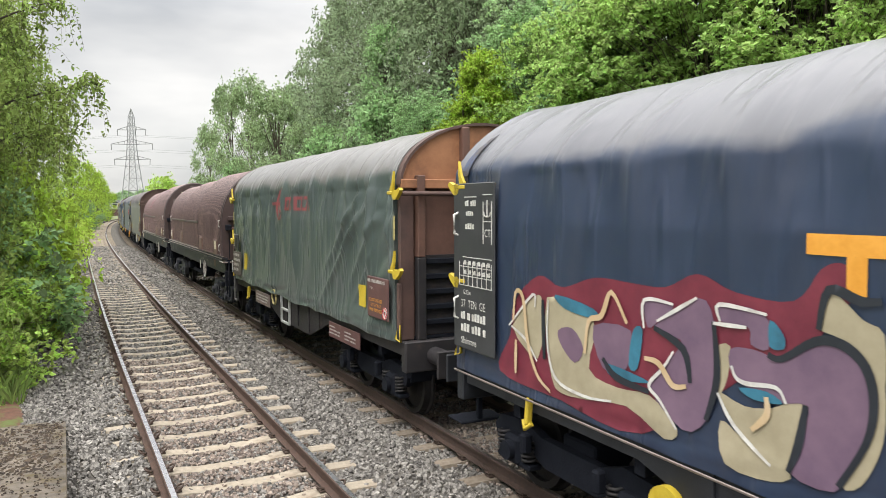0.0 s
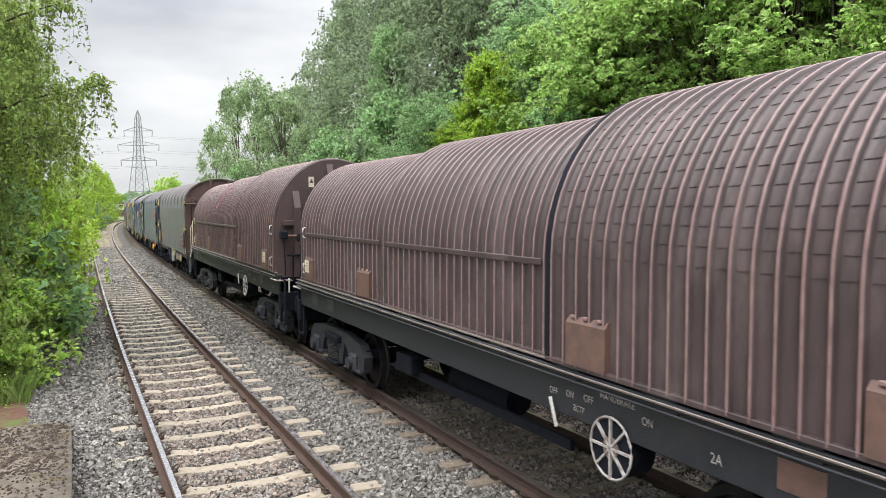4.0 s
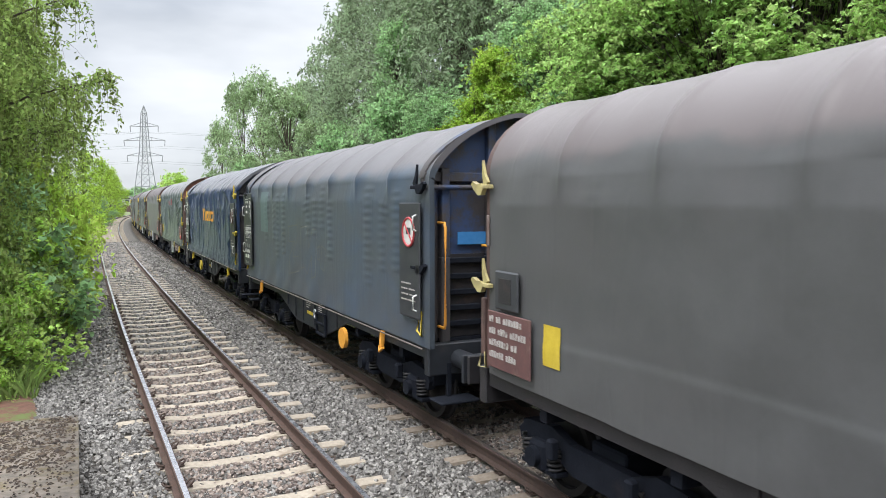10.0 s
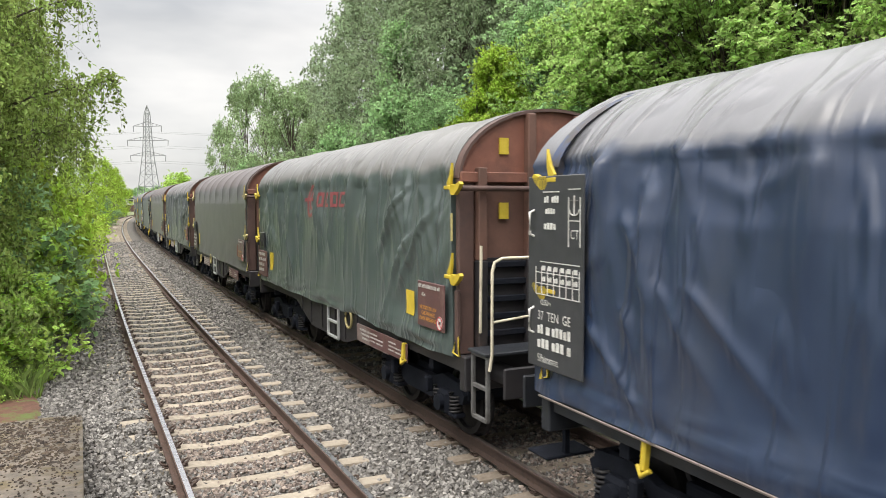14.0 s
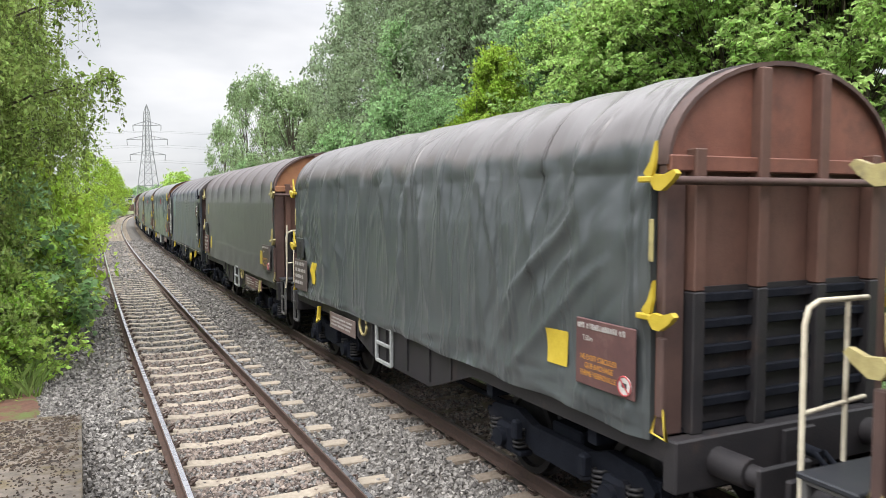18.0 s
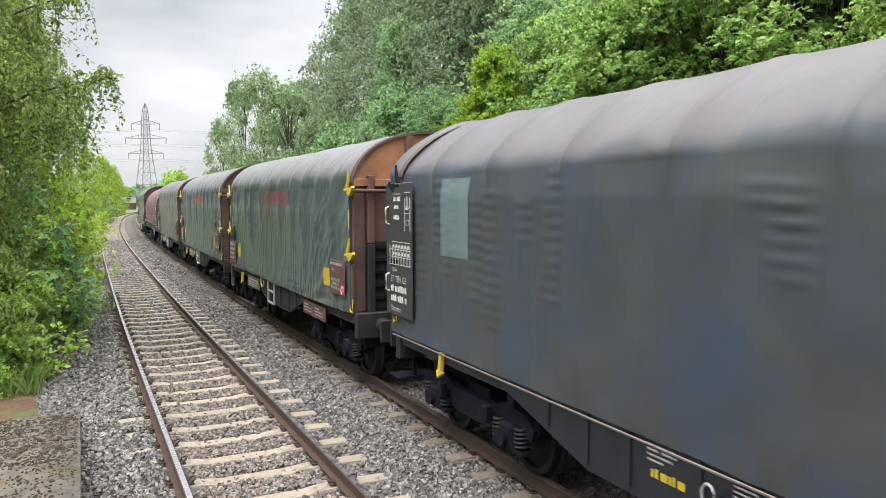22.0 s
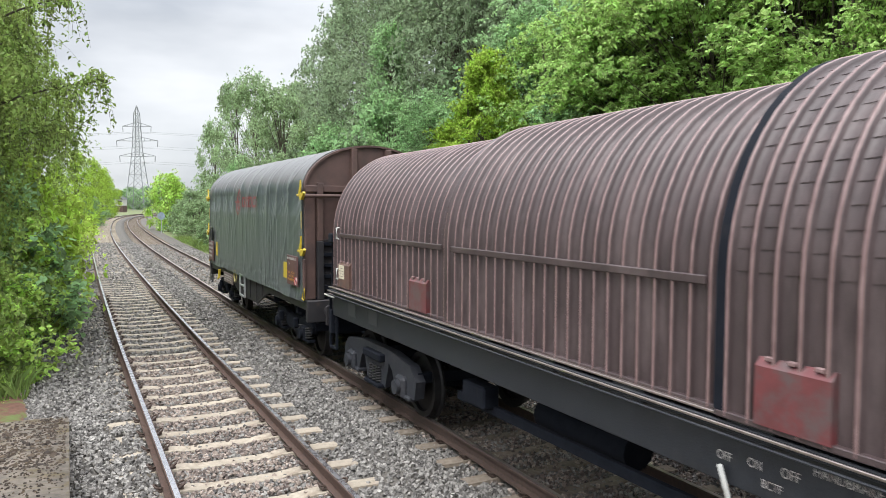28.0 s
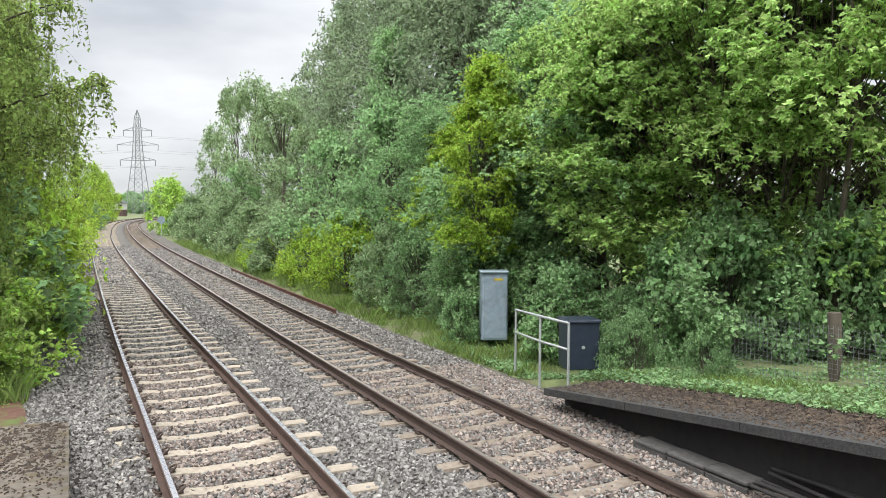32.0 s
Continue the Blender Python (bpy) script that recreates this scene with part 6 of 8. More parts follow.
# leading end of each wagon's body along the train, its kind and look
TRAIN = [("b", -93.25), ("a", -81.26), ("c", -69.4), ("c", -55.35), ("a", -40.95), ("b", -29.06), ("b", -17.11), ("a", -4.95), ("a", 6.85),
         ("a", 18.9), ("a", 30.95), ("b", 42.84), ("a", 54.95), ("a", 66.85), ("a", 78.75), ("c", 90.4), ("a", 104.35)]
LOOK_A = {1: (False, 11, M_TARP_GREEN, "green tarpaulin hood hanging in loose folds", 1.0, M_RUST, True), 4: (True, 14, M_TARP_GREY, "taut grey-brown tarpaulin hood showing its hoops", 0.0, M_BROWN, False),
          7: (True, 17, M_TARP_GREEN, "green tarpaulin hood hanging in loose folds", 1.2, M_RUST_RED, True), 8: (False, 18, M_TARP_GREY, "taut grey-brown tarpaulin hood showing its hoops", 0.0, M_RUST_RED, False),
          9: (False, 19, M_TARP_CURTAIN, "grey-green tarpaulin hood in upright folds", 1.25, M_RUST_RED, False), 10: (True, 20, M_TARP_GREY, "taut grey-brown tarpaulin hood showing its hoops", 0.0, M_RUST, False),
          12: (False, 22, M_TARP_GREEN, "green tarpaulin hood hanging in loose folds", 0.8, M_RUST, True), 13: (False, 23, M_TARP_SMOOTH, "smooth green tarpaulin hood with few folds", 0.6, M_BROWN, True),
          14: (False, 24, M_TARP_CURTAIN, "grey-green tarpaulin hood drawn fairly tight", 0.25, M_BROWN, False), 16: (False, 26, M_TARP_PALE, "grey-green tarpaulin hood drawn fairly tight", 0.35, M_BROWN, True)}
LOOK_B = {0: (31, M_TARP_BLUE, "dark blue tarpaulin hood with painted graffiti", 0.25, M_BLUE_END), 5: (32, M_TARP_SLATE, "faded blue tarpaulin hood drawn tight over its hoops", 0.0, M_BLUE_END),
          6: (33, M_TARP_NAVY, "dark blue tarpaulin hood hanging in loose folds", 1.2, M_BLUE_END), 11: (34, M_TARP_ASH, "faded blue-grey tarpaulin hood drawn tight over its hoops", 0.0, M_BROWN)}
WAGONS = []
first = {"a": hood_a, "b": hood_b, "c": hood_c}
used = set()
for i, (kind, lead) in enumerate(TRAIN):
    w = copy_thing(first[kind], Matrix.Identity(4)) if kind in used else None
    WAGONS.append([w, kind, lead])
    used.add(kind)
for row in WAGONS:
    if row[0] is None:
        row[0] = first[row[1]]
for i, (w, kind, lead) in enumerate(WAGONS):
    if kind == "a":
        flip, seed, mat, label, loose, rust, logo = LOOK_A[i]
        dress_a(w, flip, seed, mat, label, loose, rust, logo, goods=i == 4, faded=i == 8)
        tagged(w, "coil wagon with a " + label.replace(" hood", "") + ", rusty ends" if rust is not M_BROWN else "coil wagon with a " + label.replace(" hood", "") + ", brown ends")
    elif kind == "b":
        hood_skin_b = dress_b(w, *LOOK_B[i])
        if i == 0:
            graffiti(w, hood_skin_b)
            orange_bar(w, hood_skin_b)
        elif i == 6:
            orange_name(w, hood_skin_b)
        else:
            ghost_graffiti(w, hood_skin_b, LOOK_B[i][0])
        tagged(w, "coil wagon with a " + LOOK_B[i][2].replace(" hood", ""))
    elif i == 15:
        hoods = [ob for ob in w.children if ob.name.startswith("telescopic_hood")]
        covers = [c for ob in hoods for c in ob.children if c.name.startswith("latch_cover")]
        for c in covers:
            ys = [v.co.y for v in c.data.vertices]
            if c.data.vertices[0].co.x < 0 and abs(sum(ys) / len(ys)) < 3.2:
                c.data = c.data.copy()
                c.data.materials[0] = M_REDPLATE
                tagged(c, "worn red latch cover plate")
    elif i == 3:
        for ob in list(w.children):          # the trailing covers of this wagon: one red, without a label
            if ob.name.startswith("paper_label") and ob.data.vertices[0].co.y > 0:
                for c in list(ob.children):
                    bpy.data.objects.remove(c)
                bpy.data.objects.remove(ob)
        for ob in [ob for ob in w.children if ob.name.startswith("telescopic_hood")]:
            for c in ob.children:
                if c.name.startswith("latch_cover") and c.data.vertices[0].co.y > 5:
                    c.data = c.data.copy()
                    c.data.materials[0] = M_REDPLATE
                    tagged(c, "worn red latch cover plate")
        scrawl = Shape()
        for q in range(7):
            a = 0.28 + 0.085 * q
            p = [(-1.284 * math.cos(a + b), 1.45 - 0.09 * q + c, 2.5 + 1.39 * math.sin(a + b)) for b, c in ((0.0, 0.1), (0.07, 0.04), (0.01, -0.04), (0.08, -0.1), (0.1, 0.05))]
            scrawl.tube(p, 0.012, 5)
        part("scrawl", scrawl, paint("pink_scrawl", (0.22, 0.05, 0.08), (0.3, 0.09, 0.12), 8, 0.6), w, "pink sprayed scrawl on the ribs")
    if i in (5, 11):          # these run the other way round
        for c in w.children:
            if c.name.startswith(("brake_disc_cover", "step_ladder")):
                c.data = c.data.copy()
                c.data.transform(Matrix.Diagonal((1, -1, 1, 1)))
                c.data.flip_normals()
                if i == 5 and c.name.startswith("brake_disc_cover"):
                    c.data.materials[0] = M_ORANGE
                    tagged(c, "round orange brake cover")
# ---------------------------------------------------------------- trees and bushes
def leaf_mesh(name, centres, size, material, rng, lobes=1, droop=0.3, long=1.0):
    """Many folded leaves; lobes 3 makes a hand-shaped leaf of three blades."""
    n = len(centres)
    up = rng.normal(size=(n, 3)) * (0.75 if lobes == 1 else 0.5) + np.array([0, 0, 0.9 if lobes == 1 else 1.05])
    up /= np.linalg.norm(up, axis=1, keepdims=True)
    a = rng.normal(size=(n, 3)) - np.array([0, 0, droop])
    a -= up * (a * up).sum(1, keepdims=True)
    a /= np.linalg.norm(a, axis=1, keepdims=True) + 1e-9
    b = np.cross(up, a)
    sz = (size * rng.uniform(0.65, 1.3, n))[:, None]
    out_v, out_f, k = [], [], 0
    if lobes == 2:          # one broad leaf of six corners
        fold = up * sz * 0.1
        pts = [centres, centres + a * sz * 0.3 + b * sz * 0.42 + fold, centres + a * sz * 0.78 + b * sz * 0.34 + fold, centres + a * sz * 1.05 - up * sz * 0.15,
               centres + a * sz * 0.78 - b * sz * 0.34 + fold, centres + a * sz * 0.3 - b * sz * 0.42 + fold]
        v = np.stack(pts, 1).reshape(-1, 3)
        i0 = 6 * np.arange(n)[:, None]
        f = np.concatenate([i0 + np.array([q]) for q in ((0, 1, 2), (0, 2, 3), (0, 3, 4), (0, 4, 5))], 0)
        return quad_mesh(name, v, f, material)
    for j in range(lobes):
        ang = (j - (lobes - 1) / 2) * 0.85
        d = a * math.cos(ang) + b * math.sin(ang)
        e = -a * math.sin(ang) + b * math.cos(ang)
        ln = sz * (1.0 if j == (lobes - 1) // 2 else 0.8) * long
        w = sz * (0.33 if lobes == 1 else 0.27)
        fold = up * sz * 0.12
        p0 = centres
        p1 = centres + d * ln * 0.5 + e * w + fold
        p2 = centres + d * ln - up * sz * 0.18
        p3 = centres + d * ln * 0.5 - e * w + fold
        out_v.append(np.stack([p0, p1, p2, p3], 1).reshape(-1, 3))
        i0 = 4 * np.arange(n)[:, None] + k
        out_f.append(np.concatenate([i0 + np.array([[0, 1, 2]]), i0 + np.array([[0, 2, 3]])], 0))
        k += 4 * n
    return quad_mesh(name, np.concatenate(out_v), np.concatenate(out_f), material)


def tree_parts(height, radius, leaves, size, material, seed, lobes=1, base=0.25, clumps=70, flat=0.5, puff=0.75, weep=0.0, shape=1.0, long=1.0, trunks=1):
    """Trunk with limbs, and a crown of leaf sprays set on the limbs' ends. The foot is at the origin."""
    rng = np.random.default_rng(seed)
    wood = Shape()
    tips = []
    for q in range(trunks):
        lean = rng.uniform(-0.12, 0.12, 2) * (1 if trunks == 1 else 2.2)
        pts = [Vector((lean[0] * height * t + 0.1 * rng.normal() * t, lean[1] * height * t + 0.1 * rng.normal() * t, height * t * 0.92 - 0.3)) for t in np.linspace(0, 1, 7)]
        wood.tube(pts, (0.018 if trunks == 1 else 0.009) * height + 0.015, 7, False, 0.02)
    sprays = []
    for i in range(clumps):
        t = rng.uniform(base, 1.0)
        prof = math.sin(math.pi * min(max((t - base) / (1.02 - base), 0), 1) ** (0.62 * shape)) ** 0.7
        ang = rng.uniform(0, 6.283)
        rr = radius * prof * rng.uniform(0.45, 1.06) * (1 + (0.25 if trunks == 1 else 0.06) * math.sin(3 * ang + seed))
        c = Vector((rr * math.cos(ang), rr * math.sin(ang), height * t))
        root = Vector((c.x * 0.12, c.y * 0.12, max(height * t * 0.72 - 0.2, height * 0.12)))
        mid = (root + c) / 2 + Vector((0, 0, 0.08 * radius))
        wood.tube([root, root.lerp(mid, 0.5) - Vector((0, 0, 0.03 * radius)), mid, c], 0.0022 * height + 0.006, 4, False, 0.005)
        sprays.append((c, puff * rng.uniform(0.65, 1.3)))
    per = max(int(leaves / clumps), 4)
    cs = []
    nt = max(per // 9, 2)
    for c, r in sprays:
        out = np.array((c.x, c.y, 0.0))
        out /= np.linalg.norm(out) + 1e-6
        tw = rng.normal(size=(nt, 3)) * np.array((1, 1, flat)) + out * 0.55 + np.array((0, 0, 0.12 - 1.5 * weep))
        tw /= np.linalg.norm(tw, axis=1, keepdims=True)
        tw *= (r * rng.uniform(0.55, 1.25, nt))[:, None] * (1.3 if weep else 1.0)
        k = rng.integers(0, nt, per)
        q = rng.uniform(0.08, 1.0, per)[:, None]
        start = np.array(c) + (rng.normal(size=(nt, 3)) * 0.22 * r * (1.6 if weep else 1.0))[k]
        p = start + tw[k] * q + rng.uniform(-1, 1, (per, 3)) * size * 0.5
        p[:, 2] -= (0.3 * q[:, 0] ** 2) * r
        cs.append(p)
    cs = np.concatenate(cs)
    cs = cs[cs[:, 2] > 0.05]
    return wood.mesh("trunk", M_BARK), leaf_mesh("crown", cs, size, material, rng, lobes, 0.3 + weep, long)


KINDS = {}


def plant(kind, name, label, category, place, scale, turn, group):
    trunk, crown = KINDS[kind]
    t = thing(name, label, category, group, at=Matrix.Translation(place) @ Matrix.Rotation(radians(turn), 4, "Z") @ Matrix.Diagonal((scale[0], scale[0], scale[1], 1)))
    part("trunk", trunk, None, t)
    part("crown", crown, None, t)
    return t


# unit trees: 10 m high
KINDS["sycamore"] = tree_parts(10, 3.6, 19000, 0.13, M_LEAF_A, 3, 3, 0.06, 190, 0.2, 0.95)
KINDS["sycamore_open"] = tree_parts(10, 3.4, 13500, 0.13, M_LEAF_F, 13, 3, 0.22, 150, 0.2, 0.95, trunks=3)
KINDS["sycamore_young"] = tree_parts(10, 2.6, 20000, 0.135, M_LEAF_C, 4, 3, 0.33, 150, 0.25, 0.75, shape=0.5)
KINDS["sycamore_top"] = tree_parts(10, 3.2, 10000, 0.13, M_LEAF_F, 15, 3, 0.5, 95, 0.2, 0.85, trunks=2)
KINDS["ash"] = tree_parts(10, 3.4, 30000, 0.11, M_LEAF_B, 5, 1, 0.15, 150, 0.55, 0.85, long=1.4)
KINDS["willow"] = tree_parts(10, 3.6, 22000, 0.15, M_LEAF_D, 6, 1, 0.1, 150, 0.6, 0.8, long=1.7)
KINDS["birch"] = tree_parts(10, 2.4, 36000, 0.10, M_LEAF_E, 7, 1, 0.08, 130, 0.7, 0.62, weep=1.0)
KINDS["birch_high"] = tree_parts(10, 2.5, 17000, 0.10, M_LEAF_E, 17, 1, 0.5, 100, 0.7, 0.75, weep=1.3)
KINDS["conical"] = tree_parts(10, 1.9, 15000, 0.13, M_LEAF_A, 31, 1, 0.12, 130, 0.35, 0.6, shape=0.5)
KINDS["ash_far"] = tree_parts(10, 3.4, 9000, 0.2, M_LEAF_B, 5, 1, 0.15, 90, 0.55, 0.85)
KINDS["willow_far"] = tree_parts(10, 3.6, 11000, 0.17, M_LEAF_D, 6, 1, 0.1, 90, 0.6, 0.8, long=1.3)
KINDS["sycamore_far"] = tree_parts(10, 3.6, 8000, 0.27, M_LEAF_A, 3, 1, 0.06, 110, 0.3, 0.95)
KINDS["hedge_far"] = tree_parts(10, 3.0, 9000, 0.25, M_LEAF_C, 18, 1, 0.03, 110, 0.5, 0.9)
KINDS["bush"] = tree_parts(3, 2.0, 8000, 0.11, M_LEAF_IVY, 8, 1, 0.05, 90, 0.6, 0.5, trunks=3)
KINDS["bush_broad"] = tree_parts(3, 2.0, 10000, 0.13, M_LEAF_A, 12, 2, 0.03, 110, 0.5, 0.5, trunks=3)
KINDS["bush_bright"] = tree_parts(3, 2.0, 12000, 0.11, M_LEAF_G, 22, 2, 0.02, 80, 0.35, 0.5, trunks=3)
KINDS["bush_light"] = tree_parts(3, 2.0, 7000, 0.13, M_LEAF_C, 9, 1, 0.05, 90, 0.6, 0.5, trunks=3)
KINDS["bush_pale"] = tree_parts(3, 2.0, 7000, 0.12, M_LEAF_D, 10, 1, 0.05, 90, 0.7, 0.5, trunks=3, long=1.6)

LABEL = {"conical": ("slender conical dark green tree behind the line", "tree"), "bush_bright": ("bright green leafy bush beside the line", "bush"), "birch_high": ("birch with hanging sprays of small olive leaves", "tree"), "ash_far": ("tall grey-green ash tree behind the line", "tree"), "willow_far": ("pale grey-green willow tree by the line", "tree"), "sycamore_far": ("dense green sycamore tree beside the line", "tree"), "hedge_far": ("bright yellow-green tree far along the line", "tree"), "sycamore_top": ("tall sycamore with a yellow-green crown above bare stems", "tree"), "sycamore_open": ("green sycamore tree with several bare stems", "tree"), "bush_broad": ("dense broad-leaved green bush beside the line", "bush"), "sycamore": ("dense green sycamore tree beside the line", "tree"), "sycamore_young": ("young bright green sycamore tree beside the line", "tree"), "ash": ("tall grey-green ash tree behind the line", "tree"),
         "willow": ("pale grey-green willow tree by the line", "tree"), "birch": ("birch tree with hanging sprays of small leaves", "tree"), "bush": ("dark green leafy bush beside the line", "bush"), "bush_light": ("bright yellow-green bush beside the line", "bush"), "bush_pale": ("pale grey-green bush beside the line", "bush")}
# kind, sideways measure, metres ahead, height, breadth factor
TREES = [("sycamore_open", 1640, 13.5, 10.5, 1.0), ("sycamore_open", 1420, 15.2, 9.5, 0.95), ("sycamore_open", 1240, 16.4, 9.8, 1.0), ("sycamore_open", 1150, 17.6, 9.4, 0.9), ("sycamore", 1080, 18.8, 9.0, 0.95), ("sycamore", 960, 21.2, 9.0, 0.95),
         ("conical", 690, 33.0, 11.2, 0.95), ("sycamore_young", 860, 19.0, 7.1, 0.72), ("sycamore_top", 1000, 19.4, 8.2, 0.8), ("sycamore_top", 1380, 14.4, 9.6, 0.95), ("sycamore", 880, 19.4, 5.2, 0.8), ("sycamore", 800, 24.8, 5.0, 0.9), ("sycamore_top", 1120, 18.2, 9.6, 0.9), ("sycamore_top", 1270, 15.2, 9.4, 0.9), ("sycamore_top", 1470, 13.6, 9.2, 0.85), ("sycamore", 760, 25.5, 7.0, 0.9), ("sycamore_young", 800, 24.5, 6.0, 0.9), ("sycamore", 690, 29.0, 7.6, 0.85), ("sycamore", 590, 34.0, 6.8, 0.85),
         ("ash", 930, 32.0, 16.5, 1.05), ("ash", 872, 30.0, 15.4, 0.8), ("ash", 810, 37.0, 16.8, 0.95), ("ash", 710, 42.0, 17.0, 0.9), ("ash", 650, 50.0, 18.0, 0.7),
         ("willow", 560, 46.0, 9.0, 1.0), ("willow", 500, 58.0, 12.6, 0.85), ("willow", 455, 66.0, 15.0, 0.7), ("ash", 565, 62.0, 16.0, 0.75), ("willow", 418, 80.0, 16.6, 0.55), ("willow", 535, 70.0, 15.0, 0.6), ("sycamore", 430, 60.0, 7.0, 0.8),
         ("sycamore", 312, 100.0, 6.6, 0.85), ("willow", 380, 95.0, 14.0, 0.55), ("ash", 1180, 36.0, 9.0, 1.0), ("ash", 1640, 28.0, 8.5, 1.0), ("bush", 285, 112.0, 4.6, 1.0), ("willow", 310, 140.0, 8.0, 1.0),
         ("birch", -150, 14.0, 10.0, 0.85), ("birch", -80, 18.0, 9.6, 0.85), ("birch", -5, 24.0, 9.4, 0.8), ("birch", -170, 11.5, 9.0, 0.8), ("sycamore", -15, 32.0, 6.4, 0.7), ("sycamore", 35, 44.0, 6.2, 0.8), ("hedge_far", 100, 62.0, 6.6, 0.7),
         ("hedge_far", 138, 80.0, 8.6, 0.75), ("hedge_far", 166, 110.0, 9.5, 0.85), ("hedge_far", 184, 150.0, 10.0, 0.9), ("hedge_far", 193, 185.0, 9.5, 0.9), ("ash", 186, 200.0, 9.0, 0.9), ("birch_high", -70, 15.0, 8.8, 0.75), ("birch_high", 22, 19.0, 8.4, 0.8), ("sycamore", 200, 420.0, 11.0, 1.8), ("sycamore", 216, 390.0, 10.0, 1.8), ("sycamore", 232, 450.0, 13.0, 2.0), ("sycamore", 246, 400.0, 10.0, 1.9), ("sycamore", 262, 430.0, 13.0, 1.8), ("sycamore", 284, 400.0, 13.0, 1.8)]
BUSHES = [("bush_broad", 1290, 13.9, 3.3, 0.62), ("bush_broad", 1385, 13.5, 2.7, 0.5), ("bush_broad", 1490, 13.0, 3.4, 0.52), ("bush_broad", 1600, 12.7, 3.2, 0.55), ("bush_broad", 1215, 14.8, 3.0, 0.6), ("bush", 1260, 11.9, 1.5, 0.6), ("bush", 1130, 13.2, 1.5, 0.6), ("bush", 1080, 13.6, 1.2, 0.6), ("bush", 1100, 15.2, 1.7, 0.6), ("bush", 970, 18.6, 2.2, 0.8), ("bush", 810, 20.8, 2.2, 0.8), ("bush", 740, 23.0, 2.6, 0.8), ("bush_pale", 690, 25.0, 2.6, 0.8),
          ("bush_light", 620, 28.5, 3.0, 0.9), ("bush_light", 550, 32.0, 2.4, 0.9), ("bush_light", 465, 38.5, 1.7, 1.0), ("bush_pale", 505, 37.0, 3.2, 1.0), ("bush_light", 440, 42.0, 1.5, 0.9), ("bush_pale", 445, 48.0, 3.4, 1.0), ("bush_pale", 405, 56.0, 3.4, 1.0),
          ("bush_pale", 355, 74.0, 3.4, 1.2), ("bush", 335, 86.0, 3.6, 1.2), ("bush_bright", -75, 12.6, 2.5, 0.9), ("bush_bright", -70, 15.6, 3.6, 0.85), ("bush_light", -95, 11.2, 1.0, 1.0), ("bush_light", -60, 12.6, 0.8, 1.0), ("bush_broad", 812, 17.6, 1.4, 0.5), ("bush_broad", 965, 18.6, 2.6, 0.7), ("bush_broad", 915, 20.0, 2.8, 0.7), ("bush_broad", 1005, 16.0, 2.1, 0.7), ("bush_broad", 860, 19.0, 2.6, 0.7), ("bush_broad", -120, 14.0, 4.2, 0.8), ("bush_bright", -28, 20.0, 4.2, 0.72), ("bush_light", -8, 23.5, 4.6, 0.68), ("bush_light", 12, 26.0, 4.4, 0.75), ("bush_light", -60, 18.0, 5.4, 0.7), ("bush_light", 46, 33.0, 4.2, 0.9), ("bush", 66, 42.0, 4.2, 0.9), ("bush_light", 86, 54.0, 4.2, 1.0),
          ("bush_bright", -60, 11.0, 1.0, 0.7), ("bush_bright", -10, 17.4, 2.6, 0.7), ("bush_bright", 300, 92.0, 7.0, 0.62), ("bush_pale", 345, 82.0, 4.6, 0.9), ("bush_light", 122, 72.0, 4.0, 1.1), ("bush", 146, 95.0, 4.2, 1.1)]
rg = random.Random(5)
for kind, px, d, hgt, br in TREES:
    p = seen_at(px, d, -0.6)
    kind = kind + "_far" if d > 27 and kind in ("sycamore", "willow") or (d > 55 or hgt < 9.5) and kind == "ash" else kind
    plant(kind, (kind.split("_")[0] if kind != "conical" else "slender") + "_tree", *LABEL[kind], p, (hgt / 10 * br, hgt / 10), rg.uniform(0, 360), "trees beside the railway")
for kind, px, d, hgt, br in BUSHES:
    plant(kind, "bush", *LABEL[kind], seen_at(px, d, -0.6), (hgt / 3 * br, hgt / 3), rg.uniform(0, 360), "bushes beside the railway")

